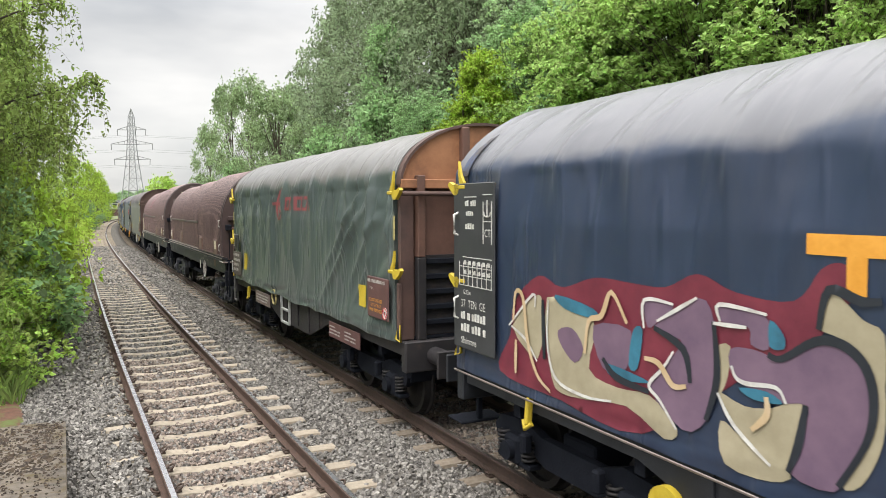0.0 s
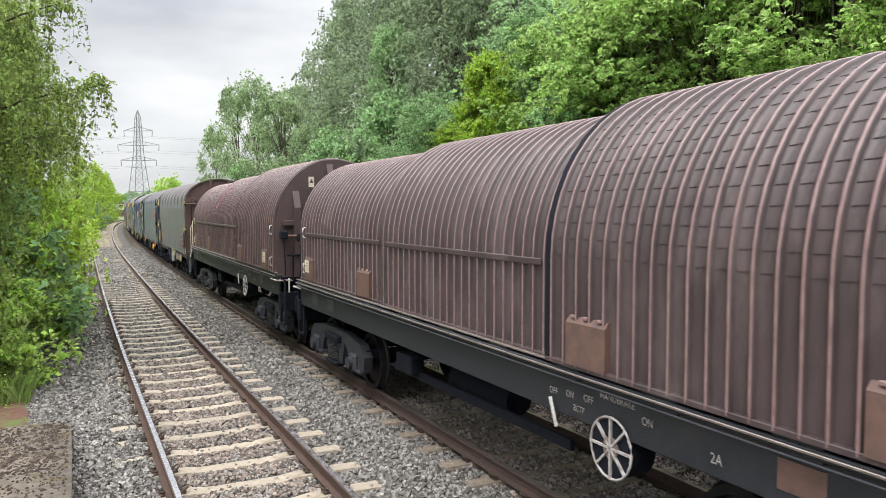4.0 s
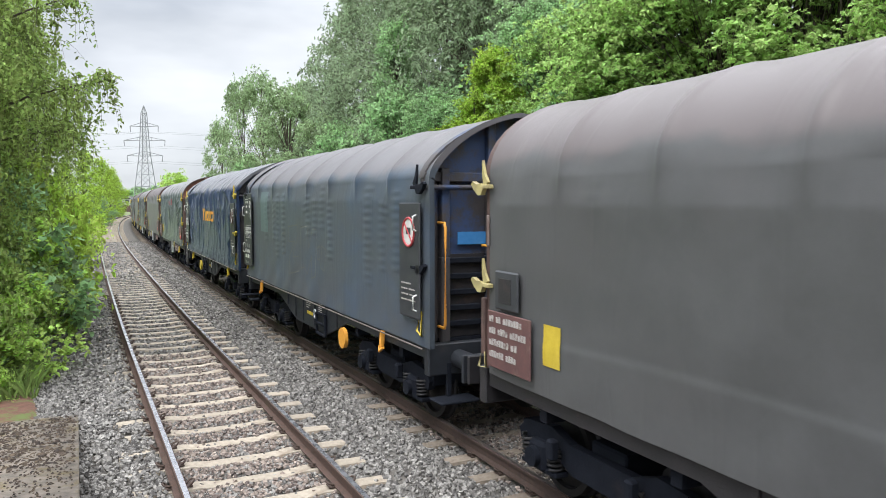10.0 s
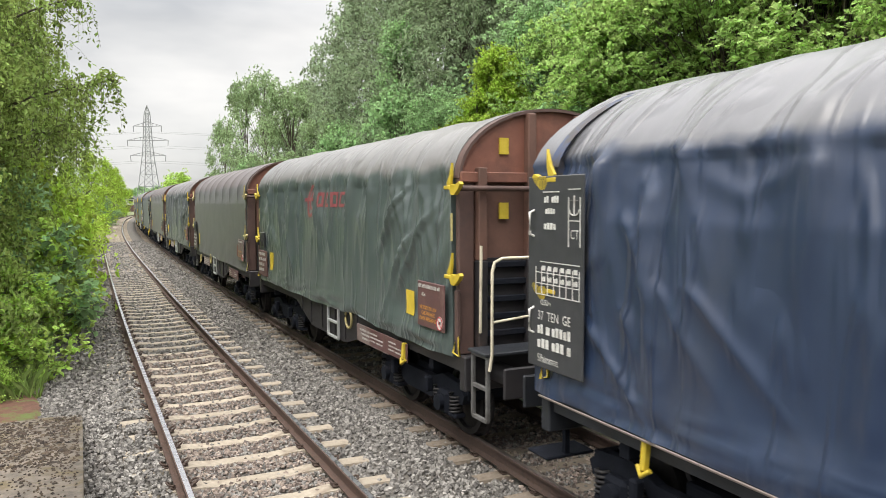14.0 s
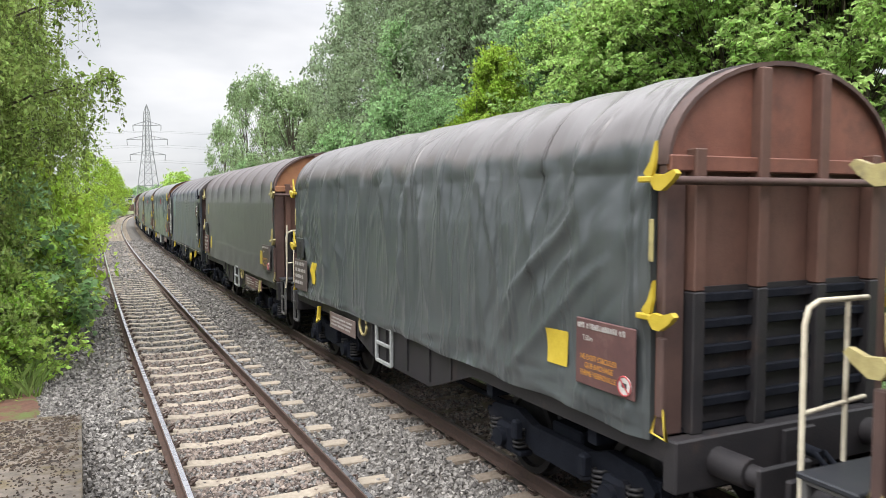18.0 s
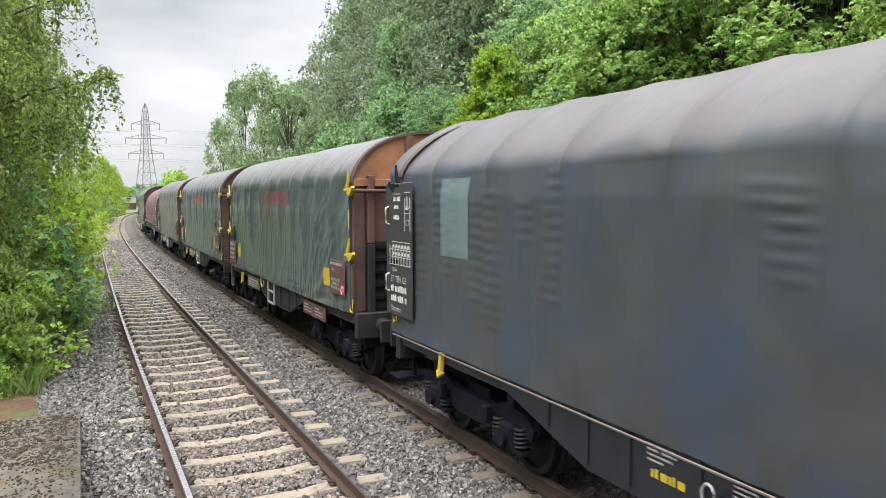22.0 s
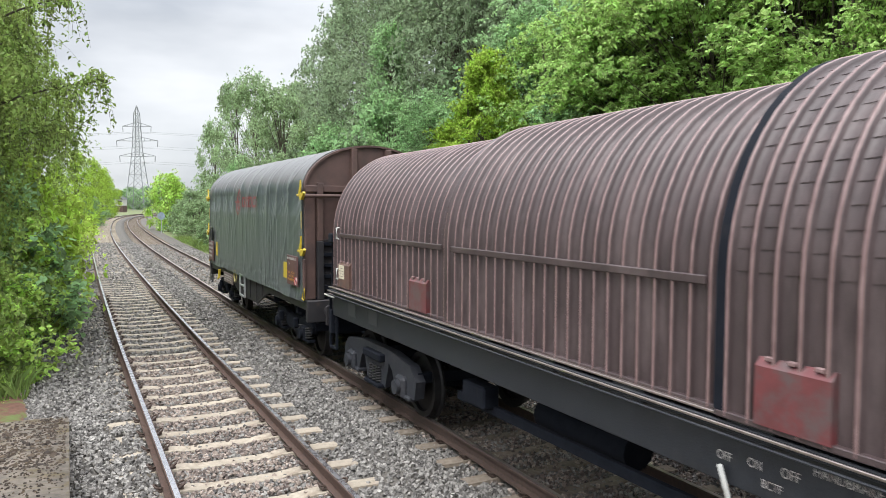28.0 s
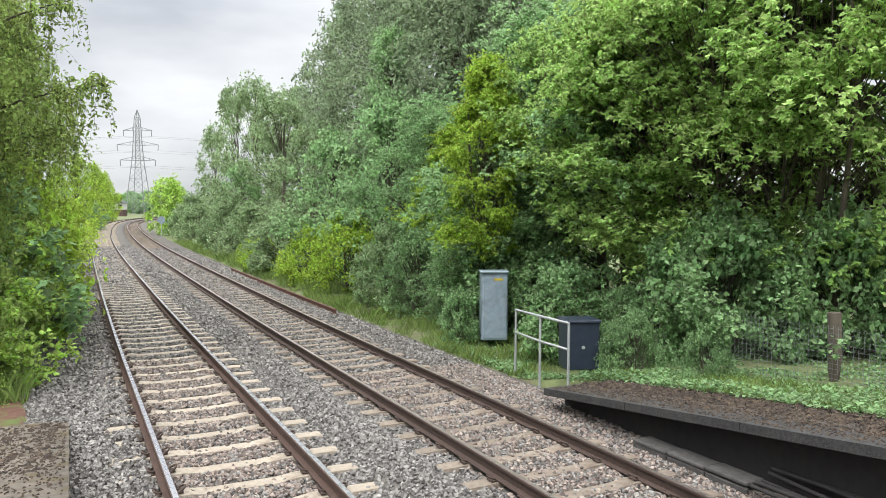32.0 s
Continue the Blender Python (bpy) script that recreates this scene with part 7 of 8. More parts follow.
def weeping_birch():
    """A birch beside the line whose outer limbs hang over towards the track."""
    rng = np.random.default_rng(61)
    t = thing("birch_tree", "birch tree with long hanging sprays over the lineside", "tree", "trees beside the railway")
    part("trunk", Shape().tube([(-10.2, 13.4, -0.6), (-10.1, 13.4, 2.0), (-10.25, 13.5, 4.5), (-10.1, 13.6, 8.0), (-10.0, 13.6, 11.0)], 0.16, 9, False, 0.05), M_BARK, t)
    for start, tip, droop, twigs, drop in (((-10.2, 13.5, 4.2), (-6.5, 13.2, 6.45), 0.35, 60, 0.75), ((-10.2, 13.5, 3.2), (-5.95, 13.3, 5.0), 0.3, 75, 0.85), ((-10.2, 13.6, 5.5), (-6.7, 14.0, 7.3), 0.3, 50, 0.7),
                                          ((-10.2, 13.4, 2.8), (-6.35, 12.9, 4.1), 0.25, 55, 0.7), ((-10.2, 13.4, 3.6), (-7.0, 12.6, 5.6), 0.3, 60, 0.8)):
        a, b = np.array(start), np.array(tip)
        line = [tuple(a + (b - a) * q + np.array((0, 0, 1.2 * droop * math.sin(math.pi * q) - 0.3 * droop * q * q))) for q in np.linspace(0, 1, 9)]
        part("limb", Shape().tube(line, 0.045, 6, False, 0.008), M_BARK, t)
        wood, leaves = Shape(), []
        for _ in range(twigs):
            q = 0.25 + 0.77 * rng.uniform() ** 0.7
            k = min(int(q * 8), 7)
            root = np.array(line[k]) + (np.array(line[k + 1]) - np.array(line[k])) * min(q * 8 - k, 1.1) + rng.normal(size=3) * np.array((0.08, 0.3, 0.08))
            out = rng.normal(size=3) * np.array((0.22, 0.3, 0.12))
            ln = drop * rng.uniform(0.35, 1.15)
            pts = [root + out * u + np.array((0, 0, 0.12 * math.sin(3 * u) - ln * u * u)) for u in np.linspace(0, 1, 6)]
            wood.tube([tuple(c) for c in pts], 0.005, 3, False, 0.002)
            for u in rng.uniform(0.1, 1.03, int(34 * ln) + 8):
                leaves.append(root + out * u + np.array((0, 0, 0.12 * math.sin(3 * u) - ln * u * u)) + rng.normal(size=3) * 0.035)
        tagged(part("twigs", wood, M_BARK, t), kind="stuff")
        tagged(part("foliage", leaf_mesh("foliage", np.array(leaves), 0.075, M_LEAF_E, rng, 1, 1.2, 1.2), None, t), kind="stuff")


weeping_birch()

# unseen trees added behind the platform, round the camera, to block low sky light
for s, lat, hgt in ((-18, -9, 11), (-22, -2, 10), (-22, 5, 11), (-15, 12, 10), (-6, 12.5, 11)):
    plant("ash_far", "ash_tree", *LABEL["ash"], spot(s, lat, -0.6), (hgt / 10 * 1.1, hgt / 10), rg.uniform(0, 360), "trees beside the railway")


# ---------------------------------------------------------------- platforms and lineside things
def ramp_z(s):
    return FAR_Z + 0.14 + (10.4 - s) * 0.119


def build_platforms():
    top, edge = Shape(), Shape()
    e0, e1 = SIX + 1.5, SIX + 1.9
    ss = [10.4, 8.5, 6.6, 4.8, 3.9, 0, -10, -20]
    zz = [min(ramp_z(s), FAR_Z + 0.915) for s in ss]
    top.sheet([[spot(s, e1, z - 0.01), spot(s, e1 + 0.3, z), spot(s, e1 + 0.6, z - 0.01), spot(s, e1 + 0.95, z - 0.03)] for s, z in zip(ss, zz)][::-1])
    bank = Shape()
    rows = []
    for s in list(np.arange(-20, 4, 2.0)) + list(np.arange(4, 30, 0.5)) + list(np.arange(30, 90, 3.0)):
        z0 = min(ramp_z(s), FAR_Z + 0.915) if s < 10.4 else -0.07 - 0.5 * min((s - 10.4) / 2.5, 1)
        first_lat = e1 + 0.85 if s < 10.4 else e1 + 0.85 - 0.1 * min((s - 10.4) / 2, 1)
        rows.append([spot(s, first_lat + a, z0 - 0.03 + 0.05 * noise.noise(Vector((s, a, 1))) - (0.25 if a == 0 else 0) + 0.04 * min(a, 3)) for a in (0, 0.08, 0.5, 1.2, 2.2, 4.0, 8.0, 14.0)])
    bank.sheet(rows)
    thing("verge_bank", "weedy earth bank behind the platform and the line", "bank", kind="structure", shape=bank, material=M_GROUND)
    plat = thing("platform_ramp", "mossy asphalt platform ramp with a stone edge", "platform", kind="structure", shape=top, material=M_MOSS)
    for i in range(len(ss) - 1):
        k = 3 if i > 4 else 1
        for j in range(k):
            sa, sb = ss[i] + (ss[i + 1] - ss[i]) * j / k, ss[i] + (ss[i + 1] - ss[i]) * (j + 1) / k
            za, zb = min(ramp_z(sa), FAR_Z + 0.915), min(ramp_z(sb), FAR_Z + 0.915)
            c = Shape()
            q = [spot(sa - 0.006, e0, za), spot(sa - 0.006, e1 + 0.02, za), spot(sb + 0.006, e1 + 0.02, zb), spot(sb + 0.006, e0, zb)]
            lo = [p - Vector((0, 0, 0.11)) for p in q]
            c.add(q + lo, [(0, 1, 2, 3)[::-1], (4, 5, 6, 7), (0, 4, 5, 1)[::-1], (1, 5, 6, 2)[::-1], (2, 6, 7, 3)[::-1], (3, 7, 4, 0)[::-1]])
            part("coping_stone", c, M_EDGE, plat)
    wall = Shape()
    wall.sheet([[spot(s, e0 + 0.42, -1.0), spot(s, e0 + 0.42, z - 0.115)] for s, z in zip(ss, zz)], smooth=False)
    # the shade below the coping is put into the wall's near-black colour
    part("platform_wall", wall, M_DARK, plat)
    tr = thing("cable_trough", "grey concrete cable trough beside the track", "cable trough")
    for i in range(3):
        part("trough_lid", Shape(stand(8.0 - 0.62 * i, e0 + 0.12, -0.3 + 0.012 * i)).box(0, 0, 0, 0.3, 0.6, 0.045, 0.01), M_TROUGH, tr)
        part("trough_side", Shape(stand(8.0 - 0.62 * i, e0 - 0.0, -0.4)).box(0, 0, 0, 0.05, 0.6, 0.16, 0.01), M_TROUGH, tr)
    for i in range(6):
        c = Shape().tube([spot(s, e0 + 0.02 + 0.06 * i + 0.05 * math.sin(s * 1.7 + i), -0.28 + 0.035 * i + 0.03 * math.sin(s * 1.1 + 2 * i)) for s in np.arange(6.4, -6, -0.6)], 0.024, 6)
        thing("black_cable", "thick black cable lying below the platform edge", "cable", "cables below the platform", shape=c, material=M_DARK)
    litter = Shape()
    m = stand(6.1, SIX + 1.25, -0.36)
    litter.sheet([[m @ Vector((0.12 * a + 0.03 * noise.noise(Vector((a * 3, b * 3, 0))), 0.09 * b, 0.05 * max(0, 1 - a * a - b * b) + 0.03 * noise.noise(Vector((a * 4, b * 4, 5))))) for a in np.linspace(-1, 1, 7)] for b in np.linspace(-1, 1, 7)], False)
    thing("litter", "crumpled white litter lying on the ballast", "litter", shape=litter, material=M_WHITE)
    left, s2 = Shape(), [12.2, 11.6, 10, 8, 6, 3, 2.2, 0, -10, -20]
    z2 = [min(-0.2 + (12.2 - s) * 0.105, 0.915) for s in s2]
    left.sheet([[spot(s, -6.0, z), spot(s, -4.5, z), spot(s, -3.0, z), spot(s, -1.66 if s > 2.5 else -1.38, z), spot(s, -1.66 if s > 2.5 else -1.38, -0.6)] for s, z in zip(s2, z2)])
    thing("platform_ramp", "worn asphalt platform ramp with yellow lichen", "platform", kind="structure", shape=left, material=M_ASPHALT)
    soil = Shape()
    rows = []
    for s in np.arange(11.6, 16.2, 0.35):
        rows.append([spot(s, a + 0.25 * noise.noise(Vector((s, a, 0))), -0.2 + 0.1 * noise.noise(Vector((s * 1.3, a * 1.3, 2))) - 0.02 * (s - 11.6) - 0.45 * max(0, a + 2.3)) for a in (-5.5, -4.2, -3.4, -2.8, -2.3, -1.95)])
    soil.sheet(rows)
    thing("soil_patch", "red-brown soil with moss below the ramp", "soil", kind="structure", shape=soil, material=M_SOIL)


def lineside():
    c = thing("relay_cabinet", "tall grey steel equipment cabinet among leaves", "cabinet", at=stand(15.8, 7.32, -0.35, -22) @ Matrix.Diagonal((0.86, 0.86, 0.84, 1)))
    part("body", Shape().box(0, 0.25, 0.95, 0.72, 0.5, 1.9, 0.02), M_CABINET, c)
    part("door", Shape().box(0.02, -0.01, 0.92, 0.62, 0.03, 1.7, 0.008), M_CABINET, c)
    part("lid", Shape().box(0, 0.24, 1.92, 0.78, 0.58, 0.06, 0.02), M_CABINET, c)
    part("label_plate", Shape().box(0.1, -0.028, 1.72, 0.24, 0.006, 0.06), M_YELLOW, c)
    b = thing("equipment_box", "dark blue steel equipment box with a lid", "cabinet", at=Matrix.Translation((2.55, 13.4, -0.18)) @ Matrix.Rotation(0.12, 4, "Z") @ Matrix.Diagonal((0.92, 0.92, 0.88, 1)))
    part("body", Shape().box(0, 0.3, 0.5, 0.66, 0.6, 0.98, 0.015), M_NAVY, b)
    part("lid", Shape().box(0, 0.3, 1.01, 0.72, 0.66, 0.07, 0.02), M_NAVY, b)
    part("lock", Shape().tube([(0.0, 0.0, 0.48), (0.0, -0.02, 0.48)], 0.035, 12), M_STEEL, b)
    r = thing("handrail", "galvanised tubular handrail by the ramp's end", "handrail")
    ps = [Vector((1.46, 14.78, -0.5)), Vector((1.74, 13.2, -0.45)), Vector((2.12, 12.44, -0.3))]
    tops = [Vector((1.46, 14.78, 0.74)), Vector((1.74, 13.2, 0.84)), Vector((2.12, 12.44, 0.83))]
    for p, t in zip(ps, tops):
        part("post", Shape().tube([p, t], 0.024, 8), M_STEEL, r)
    for dz in (0.0, -0.45):
        part("rail", Shape().tube([t + Vector((0, 0, dz)) for t in tops], 0.022, 8), M_STEEL, r)
    sp = thing("spare_rail", "rusty spare rail lying beside the track", "rail")
    pts = [spot(s, 5.45, -0.42) for s in (22, 26, 30, 34, 39)]
    prof = [(a, b + 0.16) for a, b in RAIL]
    sh = Shape()
    sh.sheet([[p + Vector((a, 0, b)) for a, b in prof + prof[:1]] for p in pts], smooth=False)
    sh.add([pts[0] + Vector((a, 0, b)) for a, b in prof], [tuple(range(len(prof)))])
    part("bar", sh, paint("old_rail_rust", (0.07, 0.035, 0.024), (0.12, 0.055, 0.036), 12, 0.9), sp)
    sg = thing("line_sign", "round grey lineside sign on a post", "sign", at=Matrix.Translation(seen_at(286, 83, -0.6)))
    part("post", Shape().tube([(0, 0, 0), (0, 0, 2.4)], 0.05, 8), M_STEEL, sg)
    part("sign_disc", Shape().tube([(0, 0.0, 2.0), (0, -0.05, 2.0)], 0.42, 20), M_CABINET, sg)


def pylon():
    t = thing("pylon", "grey steel lattice electricity pylon", "pylon", at=Matrix.Translation(seen_at(246, 370, -4.0)))
    H, w0, w1 = 55.0, 5.2, 0.9
    half = lambda z: w0 + (1.9 - w0) * z / 32 if z < 32 else 1.9 + (w1 - 1.9) * (z - 32) / 22
    lv = [0, 8, 15, 21, 26.5, 31, 35, 39, 43, 47, 51, 55]
    for sx in (-1, 1):
        for sy in (-1, 1):
            part("leg", Shape().tube([(sx * half(z), sy * half(z), z) for z in lv[:-1]] + [(0, 0, H)], 0.2, 4), M_PYLON, t)
    for a, b in zip(lv[:-2], lv[1:-1]):
        s = Shape()
        for sy in (-1, 1):
            s.beam((-half(a), sy * half(a), a), (half(b), sy * half(b), b), 0.16, 0.16)
            s.beam((half(a), sy * half(a), a), (-half(b), sy * half(b), b), 0.16, 0.16)
            s.beam((-half(b), sy * half(b), b), (half(b), sy * half(b), b), 0.16, 0.16)
        part("bracing", s, M_PYLON, t)
    for z, w in ((30, 8.8), (37.5, 10.2), (44.5, 7.0)):
        for sx in (-1, 1):
            s = Shape().beam((0, 0, z), (sx * w, 0, z + 0.3), 0.3, 0.3).beam((0, 0, z + 2.4), (sx * w, 0, z + 0.3), 0.24, 0.24)
            for q in (0.35, 0.65):
                s.beam((sx * w * q, 0, z + 0.1), (sx * w * q, 0, z + 2.4 - 2.1 * q), 0.14, 0.14)
            part("cross_arm", s, M_PYLON, t)
            part("insulator", Shape().tube([(sx * w, 0, z + 0.2), (sx * w * 0.98, 0, z - 2.6)], 0.18, 6), M_PYLON, t)
            c = Shape()
            base = seen_at(246, 370, -4.0) + Vector((sx * w, 0, z - 2.6))
            for dx, dy in ((-320, -10), (300, -40)):
                c.tube([base + Vector((dx * q, dy * q, -26 * q * (1.0 - q) * 0.9 + 2 * q)) for q in np.linspace(0, 1, 9)], 0.045, 4, False)
            thing("power_line", "thin overhead power conductor", "cable", "power lines", shape=c, material=M_PYLON)


def signal_box():
    w = thing("signal_box", "small white and brick signal box far down the line", "building", at=Matrix.Translation(seen_at(211, 290, -1.0)))
    part("base_wall", Shape().box(0, 2, 1.5, 3.0, 4, 3.0), paint("far_brick", (0.08, 0.05, 0.042), (0.11, 0.066, 0.055), 2, 0.9), w)
    part("upper_wall", Shape().box(0, 2, 4.2, 3.1, 4, 2.4), M_WHITE, w)
    part("window", Shape().box(0.4, -0.02, 4.4, 1.6, 0.06, 1.1), M_BLACKPLATE, w)
    part("roof", Shape().prism([(-2.0, 5.4), (0, 6.6), (2.0, 5.4)], "y", -0.4, 4.4), M_BLACKPLATE, w)


def grass(name, count, s_range, lat_range, hgt, label, seed, z=-0.55, keep=None):
    rng = np.random.default_rng(seed)
    s, lat = rng.uniform(*s_range, count), rng.uniform(*lat_range, count)
    lump = np.array([noise.noise(Vector((a * 0.9, b * 0.9, seed))) for a, b in zip(s, lat)])
    ok = lump > -0.15
    s, lat, lump = s[ok], lat[ok], lump[ok]
    t = np.interp(s, _s, _th)
    c = np.stack([np.interp(s, _s, _x) + lat * np.cos(t), np.interp(s, _s, _y) + lat * np.sin(t), np.full(len(s), z)], 1)
    if callable(keep):
        c[:, 2] = keep(s, lat)
    n = len(c)
    ang = rng.uniform(0, 6.283, n)
    d = np.stack([np.cos(ang), np.sin(ang), np.zeros(n)], 1)
    h = (hgt * rng.uniform(0.4, 1.2, n) * (0.7 + lump))[:, None]
    lean = rng.normal(size=(n, 3)) * 0.35 * h
    lean[:, 2] = 0
    up = np.array([[0, 0, 1.0]])
    v = np.stack([c - d * 0.006, c + d * 0.006, c + lean * 0.4 + up * h * 0.6 + d * 0.005, c + lean + up * h], 1).reshape(-1, 3)
    i0 = 4 * np.arange(n)[:, None]
    f = np.concatenate([i0 + np.array([[0, 1, 2]]), i0 + np.array([[0, 2, 3]])], 0)
    tagged(new(name, quad_mesh(name, v, f, M_GRASS)), label, "grass", kind="stuff")


grass("grass", 9000, (2, 11), (SIX + 2.85, SIX + 4.3), 0.16, "low weeds and moss behind the platform edge", 25, keep=lambda s, a: np.minimum(FAR_Z + 0.14 + (10.4 - s) * 0.119, FAR_Z + 0.915) - 0.03)
grass("grass", 14000, (13, 30), (SIX + 2.5, SIX + 5.5), 0.32, "tufts of green grass on the verge", 21)
grass("grass", 18000, (30, 75), (SIX + 2.6, SIX + 5.5), 0.45, "tufts of bright grass on the verge", 22)
grass("grass", 7000, (13.6, 22), (-4.5, -2.25), 0.45, "weeds and grass at the foot of the hedge", 23, z=-0.35)
grass("grass", 10000, (22, 60), (-3.8, -2.0), 0.4, "weeds and grass at the foot of the hedge", 24)


def fence():
    w = thing("wire_fence", "wire mesh fence with a thick timber post in leaves", "fence")
    a, b = spot(9.6, 7.6, 0.0), spot(2.0, 8.4, 0.0)
    n = 110
    s = Shape()
    for i in range(n):
        p = a.lerp(b, i / (n - 1))
        s.beam(p + Vector((0, 0, 0.2)), p + Vector((0, 0, 1.15)), 0.0032, 0.0032)
    for k in range(14):
        s.beam(a + Vector((0, 0, 0.2 + 0.07 * k)), b + Vector((0, 0, 0.2 + 0.07 * k)), 0.0032, 0.0032)
    tagged(part("wire_mesh", s, M_WIRE, w, "welded wire mesh"), kind="stuff")
    p = Vector((5.62, 10.6, 0))
    part("fence_post", Shape().tube([p + Vector((0, 0, -0.45)), p + Vector((0.01, 0, 0.6)), p + Vector((-0.01, 0.01, 1.28))], 0.095, 12), M_BARK, w, "weathered round timber post")
    rng = np.random.default_rng(44)
    n = 8500
    q, up = rng.uniform(-0.05, 1.0, n), rng.uniform(0, 1, n) ** 0.55
    lump = np.array([noise.noise(Vector((u * 9, v * 3, 0))) for u, v in zip(q, up)])
    crest = np.array([0.62 + 0.75 * noise.noise(Vector((u * 5, 0, 8))) + 0.2 * noise.noise(Vector((u * 17, 0, 3))) for u in q])
    ok = (lump * 1.3 + 1.1 * (up - 0.62) > 0.0) & (up < crest + 0.1 * rng.normal(size=n))
    base_, along = np.array(a), np.array(b - a)
    c = base_ + q[ok, None] * along + np.stack([rng.normal(size=ok.sum()) * 0.06 - 0.08, rng.normal(size=ok.sum()) * 0.06 - 0.08, 0.2 + 2.0 * up[ok]], 1)
    tagged(new("ivy", leaf_mesh("ivy", c, 0.085, M_LEAF_IVY, rng, 2)), "green ivy climbing over the wire fence", "ivy", kind="stuff")
    m2 = 34000
    s, lat = rng.uniform(2, 17, m2), SIX + 2.75 + 3.6 * rng.uniform(0, 1, m2) ** 1.1
    lump = np.array([noise.noise(Vector((u * 0.8, v * 1.2, 4))) for u, v in zip(s, lat)])
    ok = lump > -0.22
    s, lat = s[ok], lat[ok]
    th = np.interp(s, _s, _th)
    z = np.where(s < 10.4, np.minimum(FAR_Z + 0.14 + (10.4 - s) * 0.119, FAR_Z + 0.915), -0.07 - 0.5 * np.minimum(np.maximum(s - 10.4, 0) / 2.5, 1))
    c = np.stack([np.interp(s, _s, _x) + lat * np.cos(th), np.interp(s, _s, _y) + lat * np.sin(th), z + rng.uniform(-0.02, 0.10, len(s)) * (1 + 2 * lump[ok])], 1)
    tagged(new("weeds", leaf_mesh("weeds", c, 0.055, M_LEAF_IVY, rng, 2)), "low leafy weeds along the verge", "weeds", kind="stuff")


build_platforms()
fence()
lineside()
pylon()
signal_box()

# ---------------------------------------------------------------- track pieces and loose ballast
build_sleepers(track_near, 0.0, 0.0, 5.3 - 0.667 * 12, 0.667, 117, 260, M_CONCRETE)
build_sleepers(track_far, SIX, FAR_Z, 4.0 - 0.667 * 12, 0.667, 117, 260, M_CONCRETE_OLD)


def bed_height(s, lat):
    return np.interp(lat, [-4.2, -3.6, -2.6, -1.75, -1.3, -0.9, -0.8, 0, 1.3, 1.75, 2.2, SIX - 1.3, SIX, SIX + 1.3, SIX + 1.9, SIX + 2.7], [-0.6, -0.48, -0.32, -0.19, -0.155, -0.15, -0.19, -0.205, -0.18, -0.15, -0.29, FAR_Z - 0.19, FAR_Z - 0.205, FAR_Z - 0.19, FAR_Z - 0.2, FAR_Z - 0.36])


def clear(s, lat):
    """Stones lie between the sleepers, not on them, and not on the rails."""
    a = np.abs(((s - 5.3 + 0.3335) % 0.667) - 0.3335) > 0.125
    b = np.abs(((s - 4.0 + 0.3335) % 0.667) - 0.3335) > 0.125
    on = np.random.default_rng(9).uniform(size=len(s)) < 0.04
    l1, l2 = np.abs(lat), np.abs(lat - SIX)
    rail = (np.abs(l1 - 0.7525) > 0.09) & (np.abs(l2 - 0.7525) > 0.09)
    rng = np.random.default_rng(19)
    buried = (lat < -0.86) & (np.sin(s * 2.1) + np.sin(s * 0.83 + 1) + rng.uniform(-0.8, 0.8, len(s)) > -0.75)
    old = (l2 < 1.3) & (rng.uniform(size=len(s)) < 0.22)
    return ((l1 > 1.24) | a | on | buried) & ((l2 > 1.24) | b | on | old) & rail


stones("ballast_stones", 55000, (4, 14), (-3.3, SIX + 2.4), 0.044, bed_height, "loose grey crushed stones lying between the sleepers", clear, seed=2)
stones("ballast_stones", 10000, (4, 14), (SIX - 0.9, SIX + 2.3), 0.048, lambda s, a: bed_height(s, a) + 0.01, "brownish crushed stones about the second track", clear, 5, M_STONE_BROWN)
stones("ballast_stones", 8000, (4, 16), (-0.72, 0.72), 0.044, lambda s, a: bed_height(s, a) + 0.012, "brownish crushed stones between the rails", clear, 6, M_STONE_BROWN)
stones("ballast_stones", 12000, (-5, 4), (-1.3, SIX + 1.6), 0.075, bed_height, "loose grey crushed stones beside the platform", clear, seed=4)
stones("ballast_stones", 30000, (14, 32), (-3.3, SIX + 2.4), 0.06, bed_height, "loose grey crushed stones along both tracks", clear, seed=3)
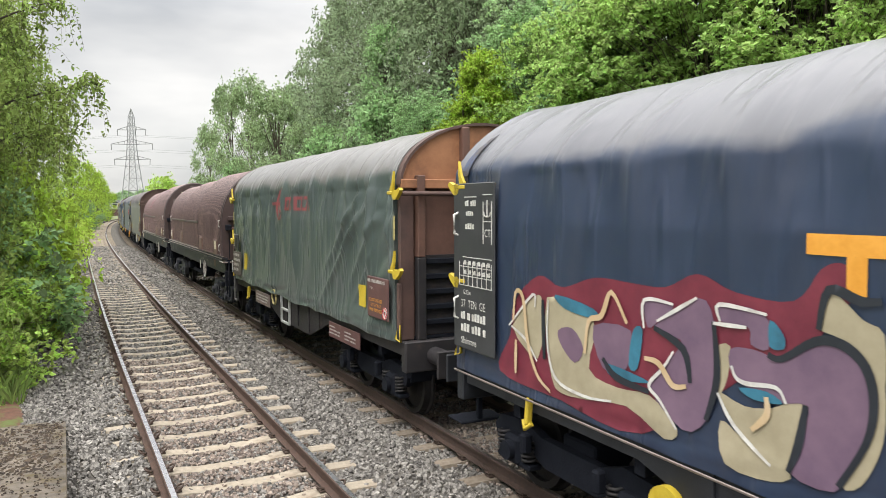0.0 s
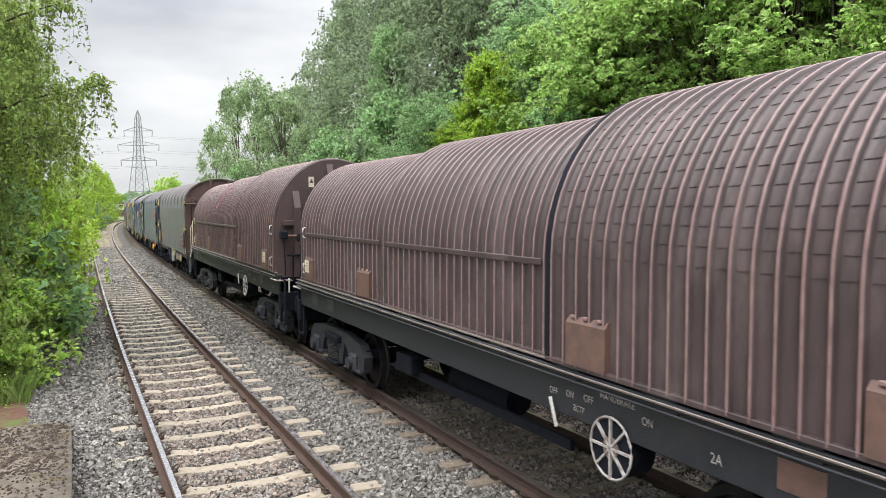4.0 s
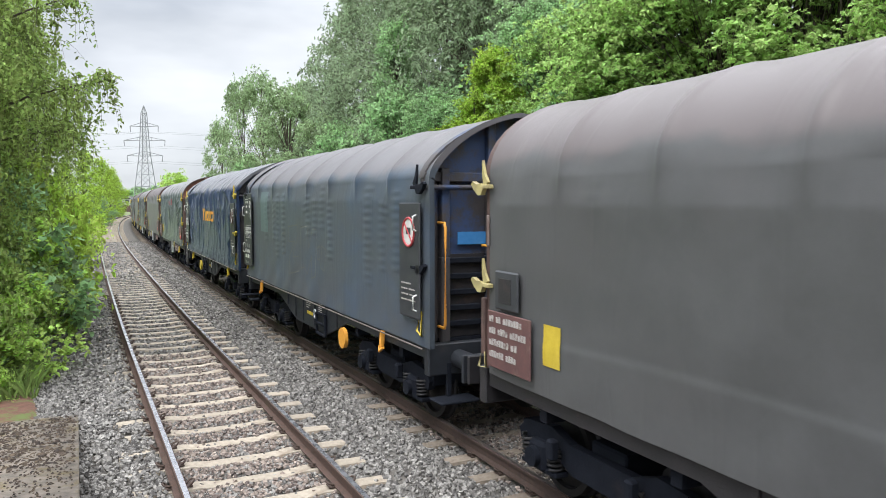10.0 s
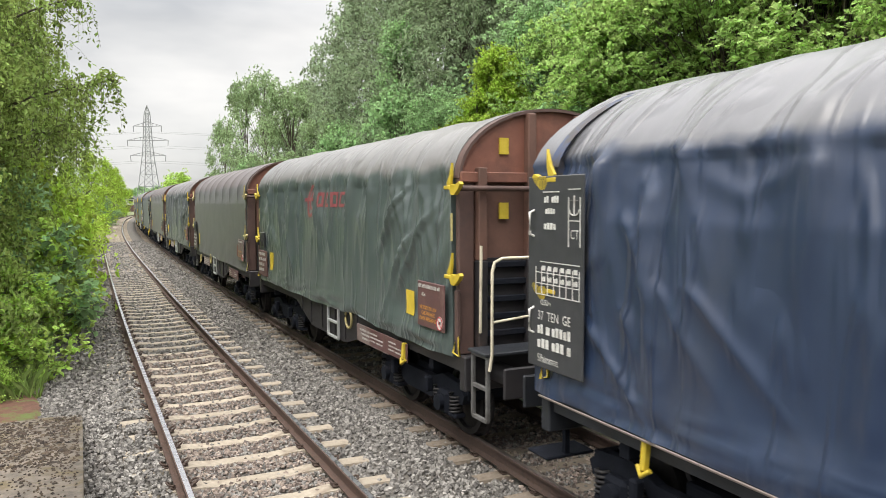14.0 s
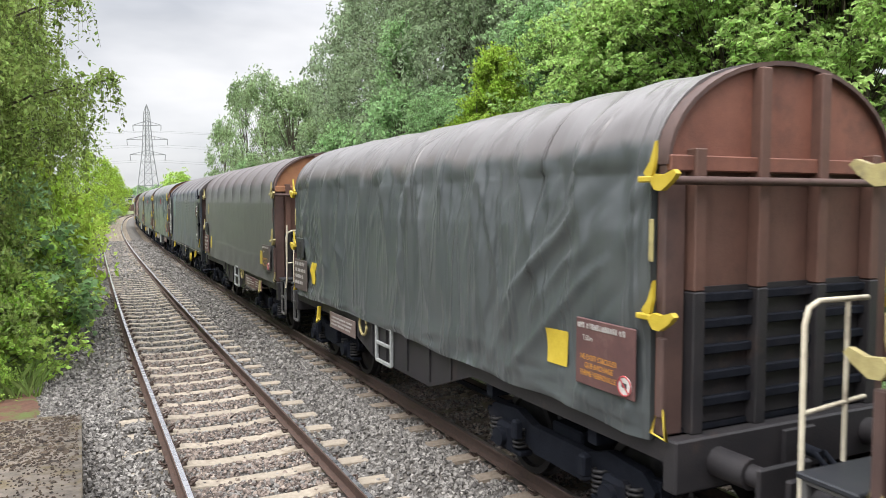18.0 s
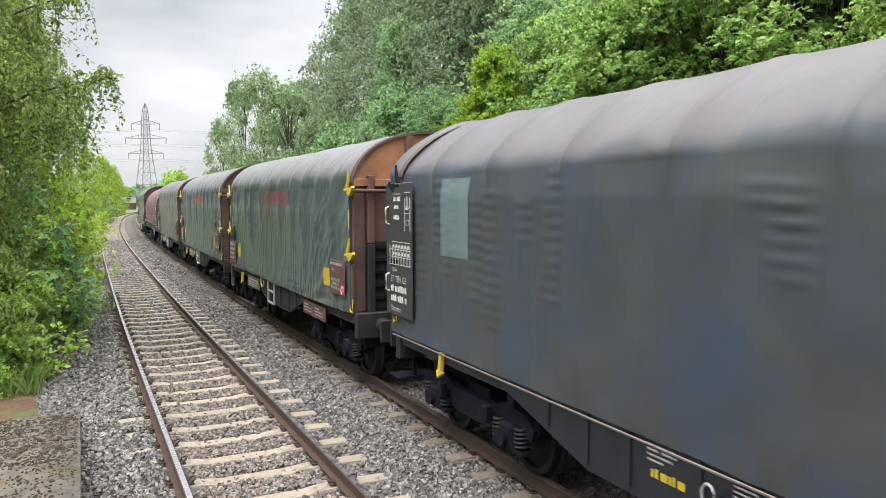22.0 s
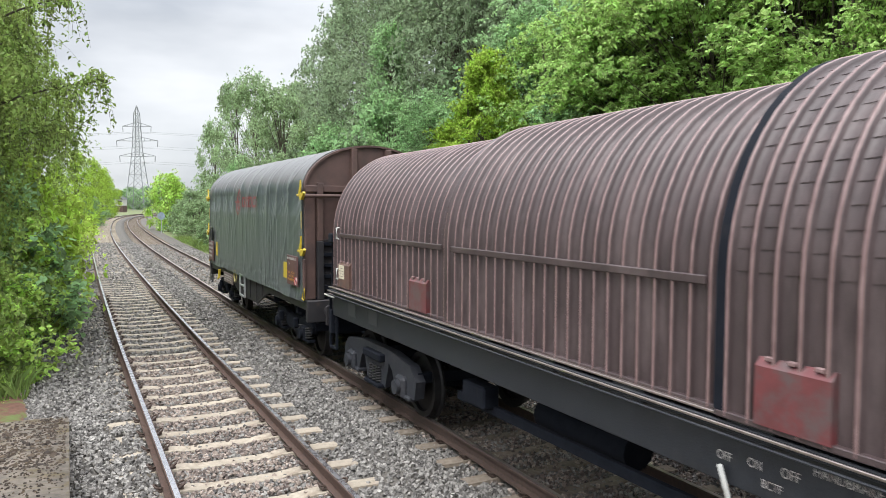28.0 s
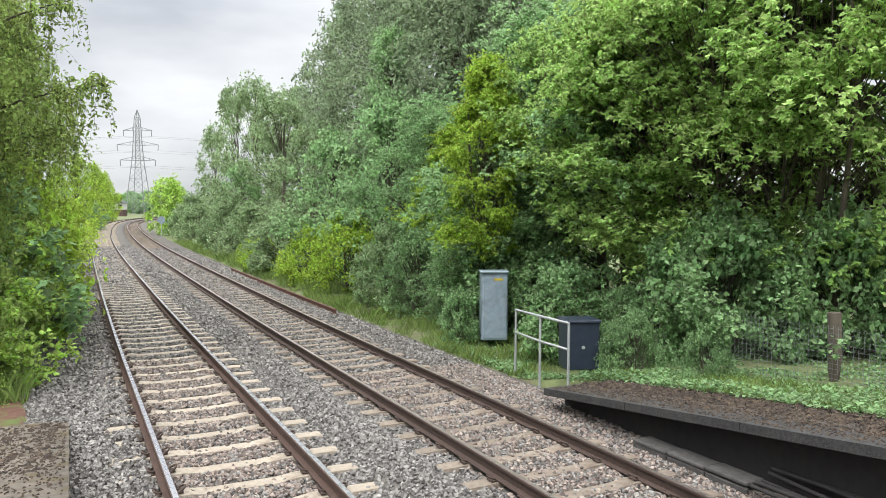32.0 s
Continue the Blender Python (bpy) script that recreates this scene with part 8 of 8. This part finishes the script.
stones("ballast_stones", 15000, (32, 62), (-2.4, SIX + 2.2), 0.10, bed_height, "loose grey crushed stones along both tracks", clear, seed=7)


def ramp_left(s, lat):
    return np.minimum(-0.2 + (12.2 - s) * 0.105, 0.915) + 0.002


def ramp_right(s, lat):
    return np.minimum(FAR_Z + 0.14 + (10.4 - s) * 0.119, FAR_Z + 0.915) - 0.002


stones("platform_debris", 2600, (4, 12), (-3.0, -1.7), 0.022, ramp_left, "dark grit and moss crumbs on the platform", None, 31, M_DEBRIS)
stones("platform_debris", 900, (9, 12.1), (-3.2, -1.7), 0.05, lambda s, a: ramp_left(s, a) - 0.012, "dark grit and moss crumbs on the platform", None, 32, M_DEBRIS)
stones("platform_debris", 6000, (2, 10.3), (SIX + 1.56, SIX + 2.85), 0.03, ramp_right, "dark leaf litter and grit on the platform", None, 33, M_DEBRIS)
stones("platform_debris", 2500, (2, 10.3), (SIX + 2.2, SIX + 2.9), 0.05, ramp_right, "brown leaf litter along the platform's back", None, 34, M_DEBRIS)


# ---------------------------------------------------------------- what moves
def train_shift(t):
    """Metres that the train has run towards the platform, counted from 16 s; it gathers speed."""
    q = (t - 16) / 16
    return 108.734 * q + 17.019 * q ** 2 - 1.647 * q ** 3 - 0.635 * q ** 4 + 0.195 * q ** 5


def motions():
    for w, kind, lead in WAGONS:
        half, piv = (HC, 4.75) if kind == "c" else (HB, 3.5)
        flip = kind == "a" and LOOK_A[WAGONS.index([w, kind, lead])][0]
        rows = []
        for k in range(65):
            t = 0.5 * k
            mid = lead + half - train_shift(t)
            a, b = far_spot(mid - piv), far_spot(mid + piv)
            ang = math.atan2(-(b.x - a.x), b.y - a.y) + (math.pi if flip else 0)
            rows.append((t, Matrix.Translation((a + b) / 2) @ Matrix.Rotation(ang, 4, "Z")))
        walk(w, rows)
        turn = []
        for k in range(481):
            t = k / 15
            turn.append((t, (1 if flip else -1) * train_shift(t) / 0.46))
        for ob in w.children:
            if ob.name.startswith("wheelset"):
                home = ob.matrix_basis.copy()
                walk(ob, [(t, home @ Matrix.Rotation(-a, 4, "X")) for t, a in turn])


motions()
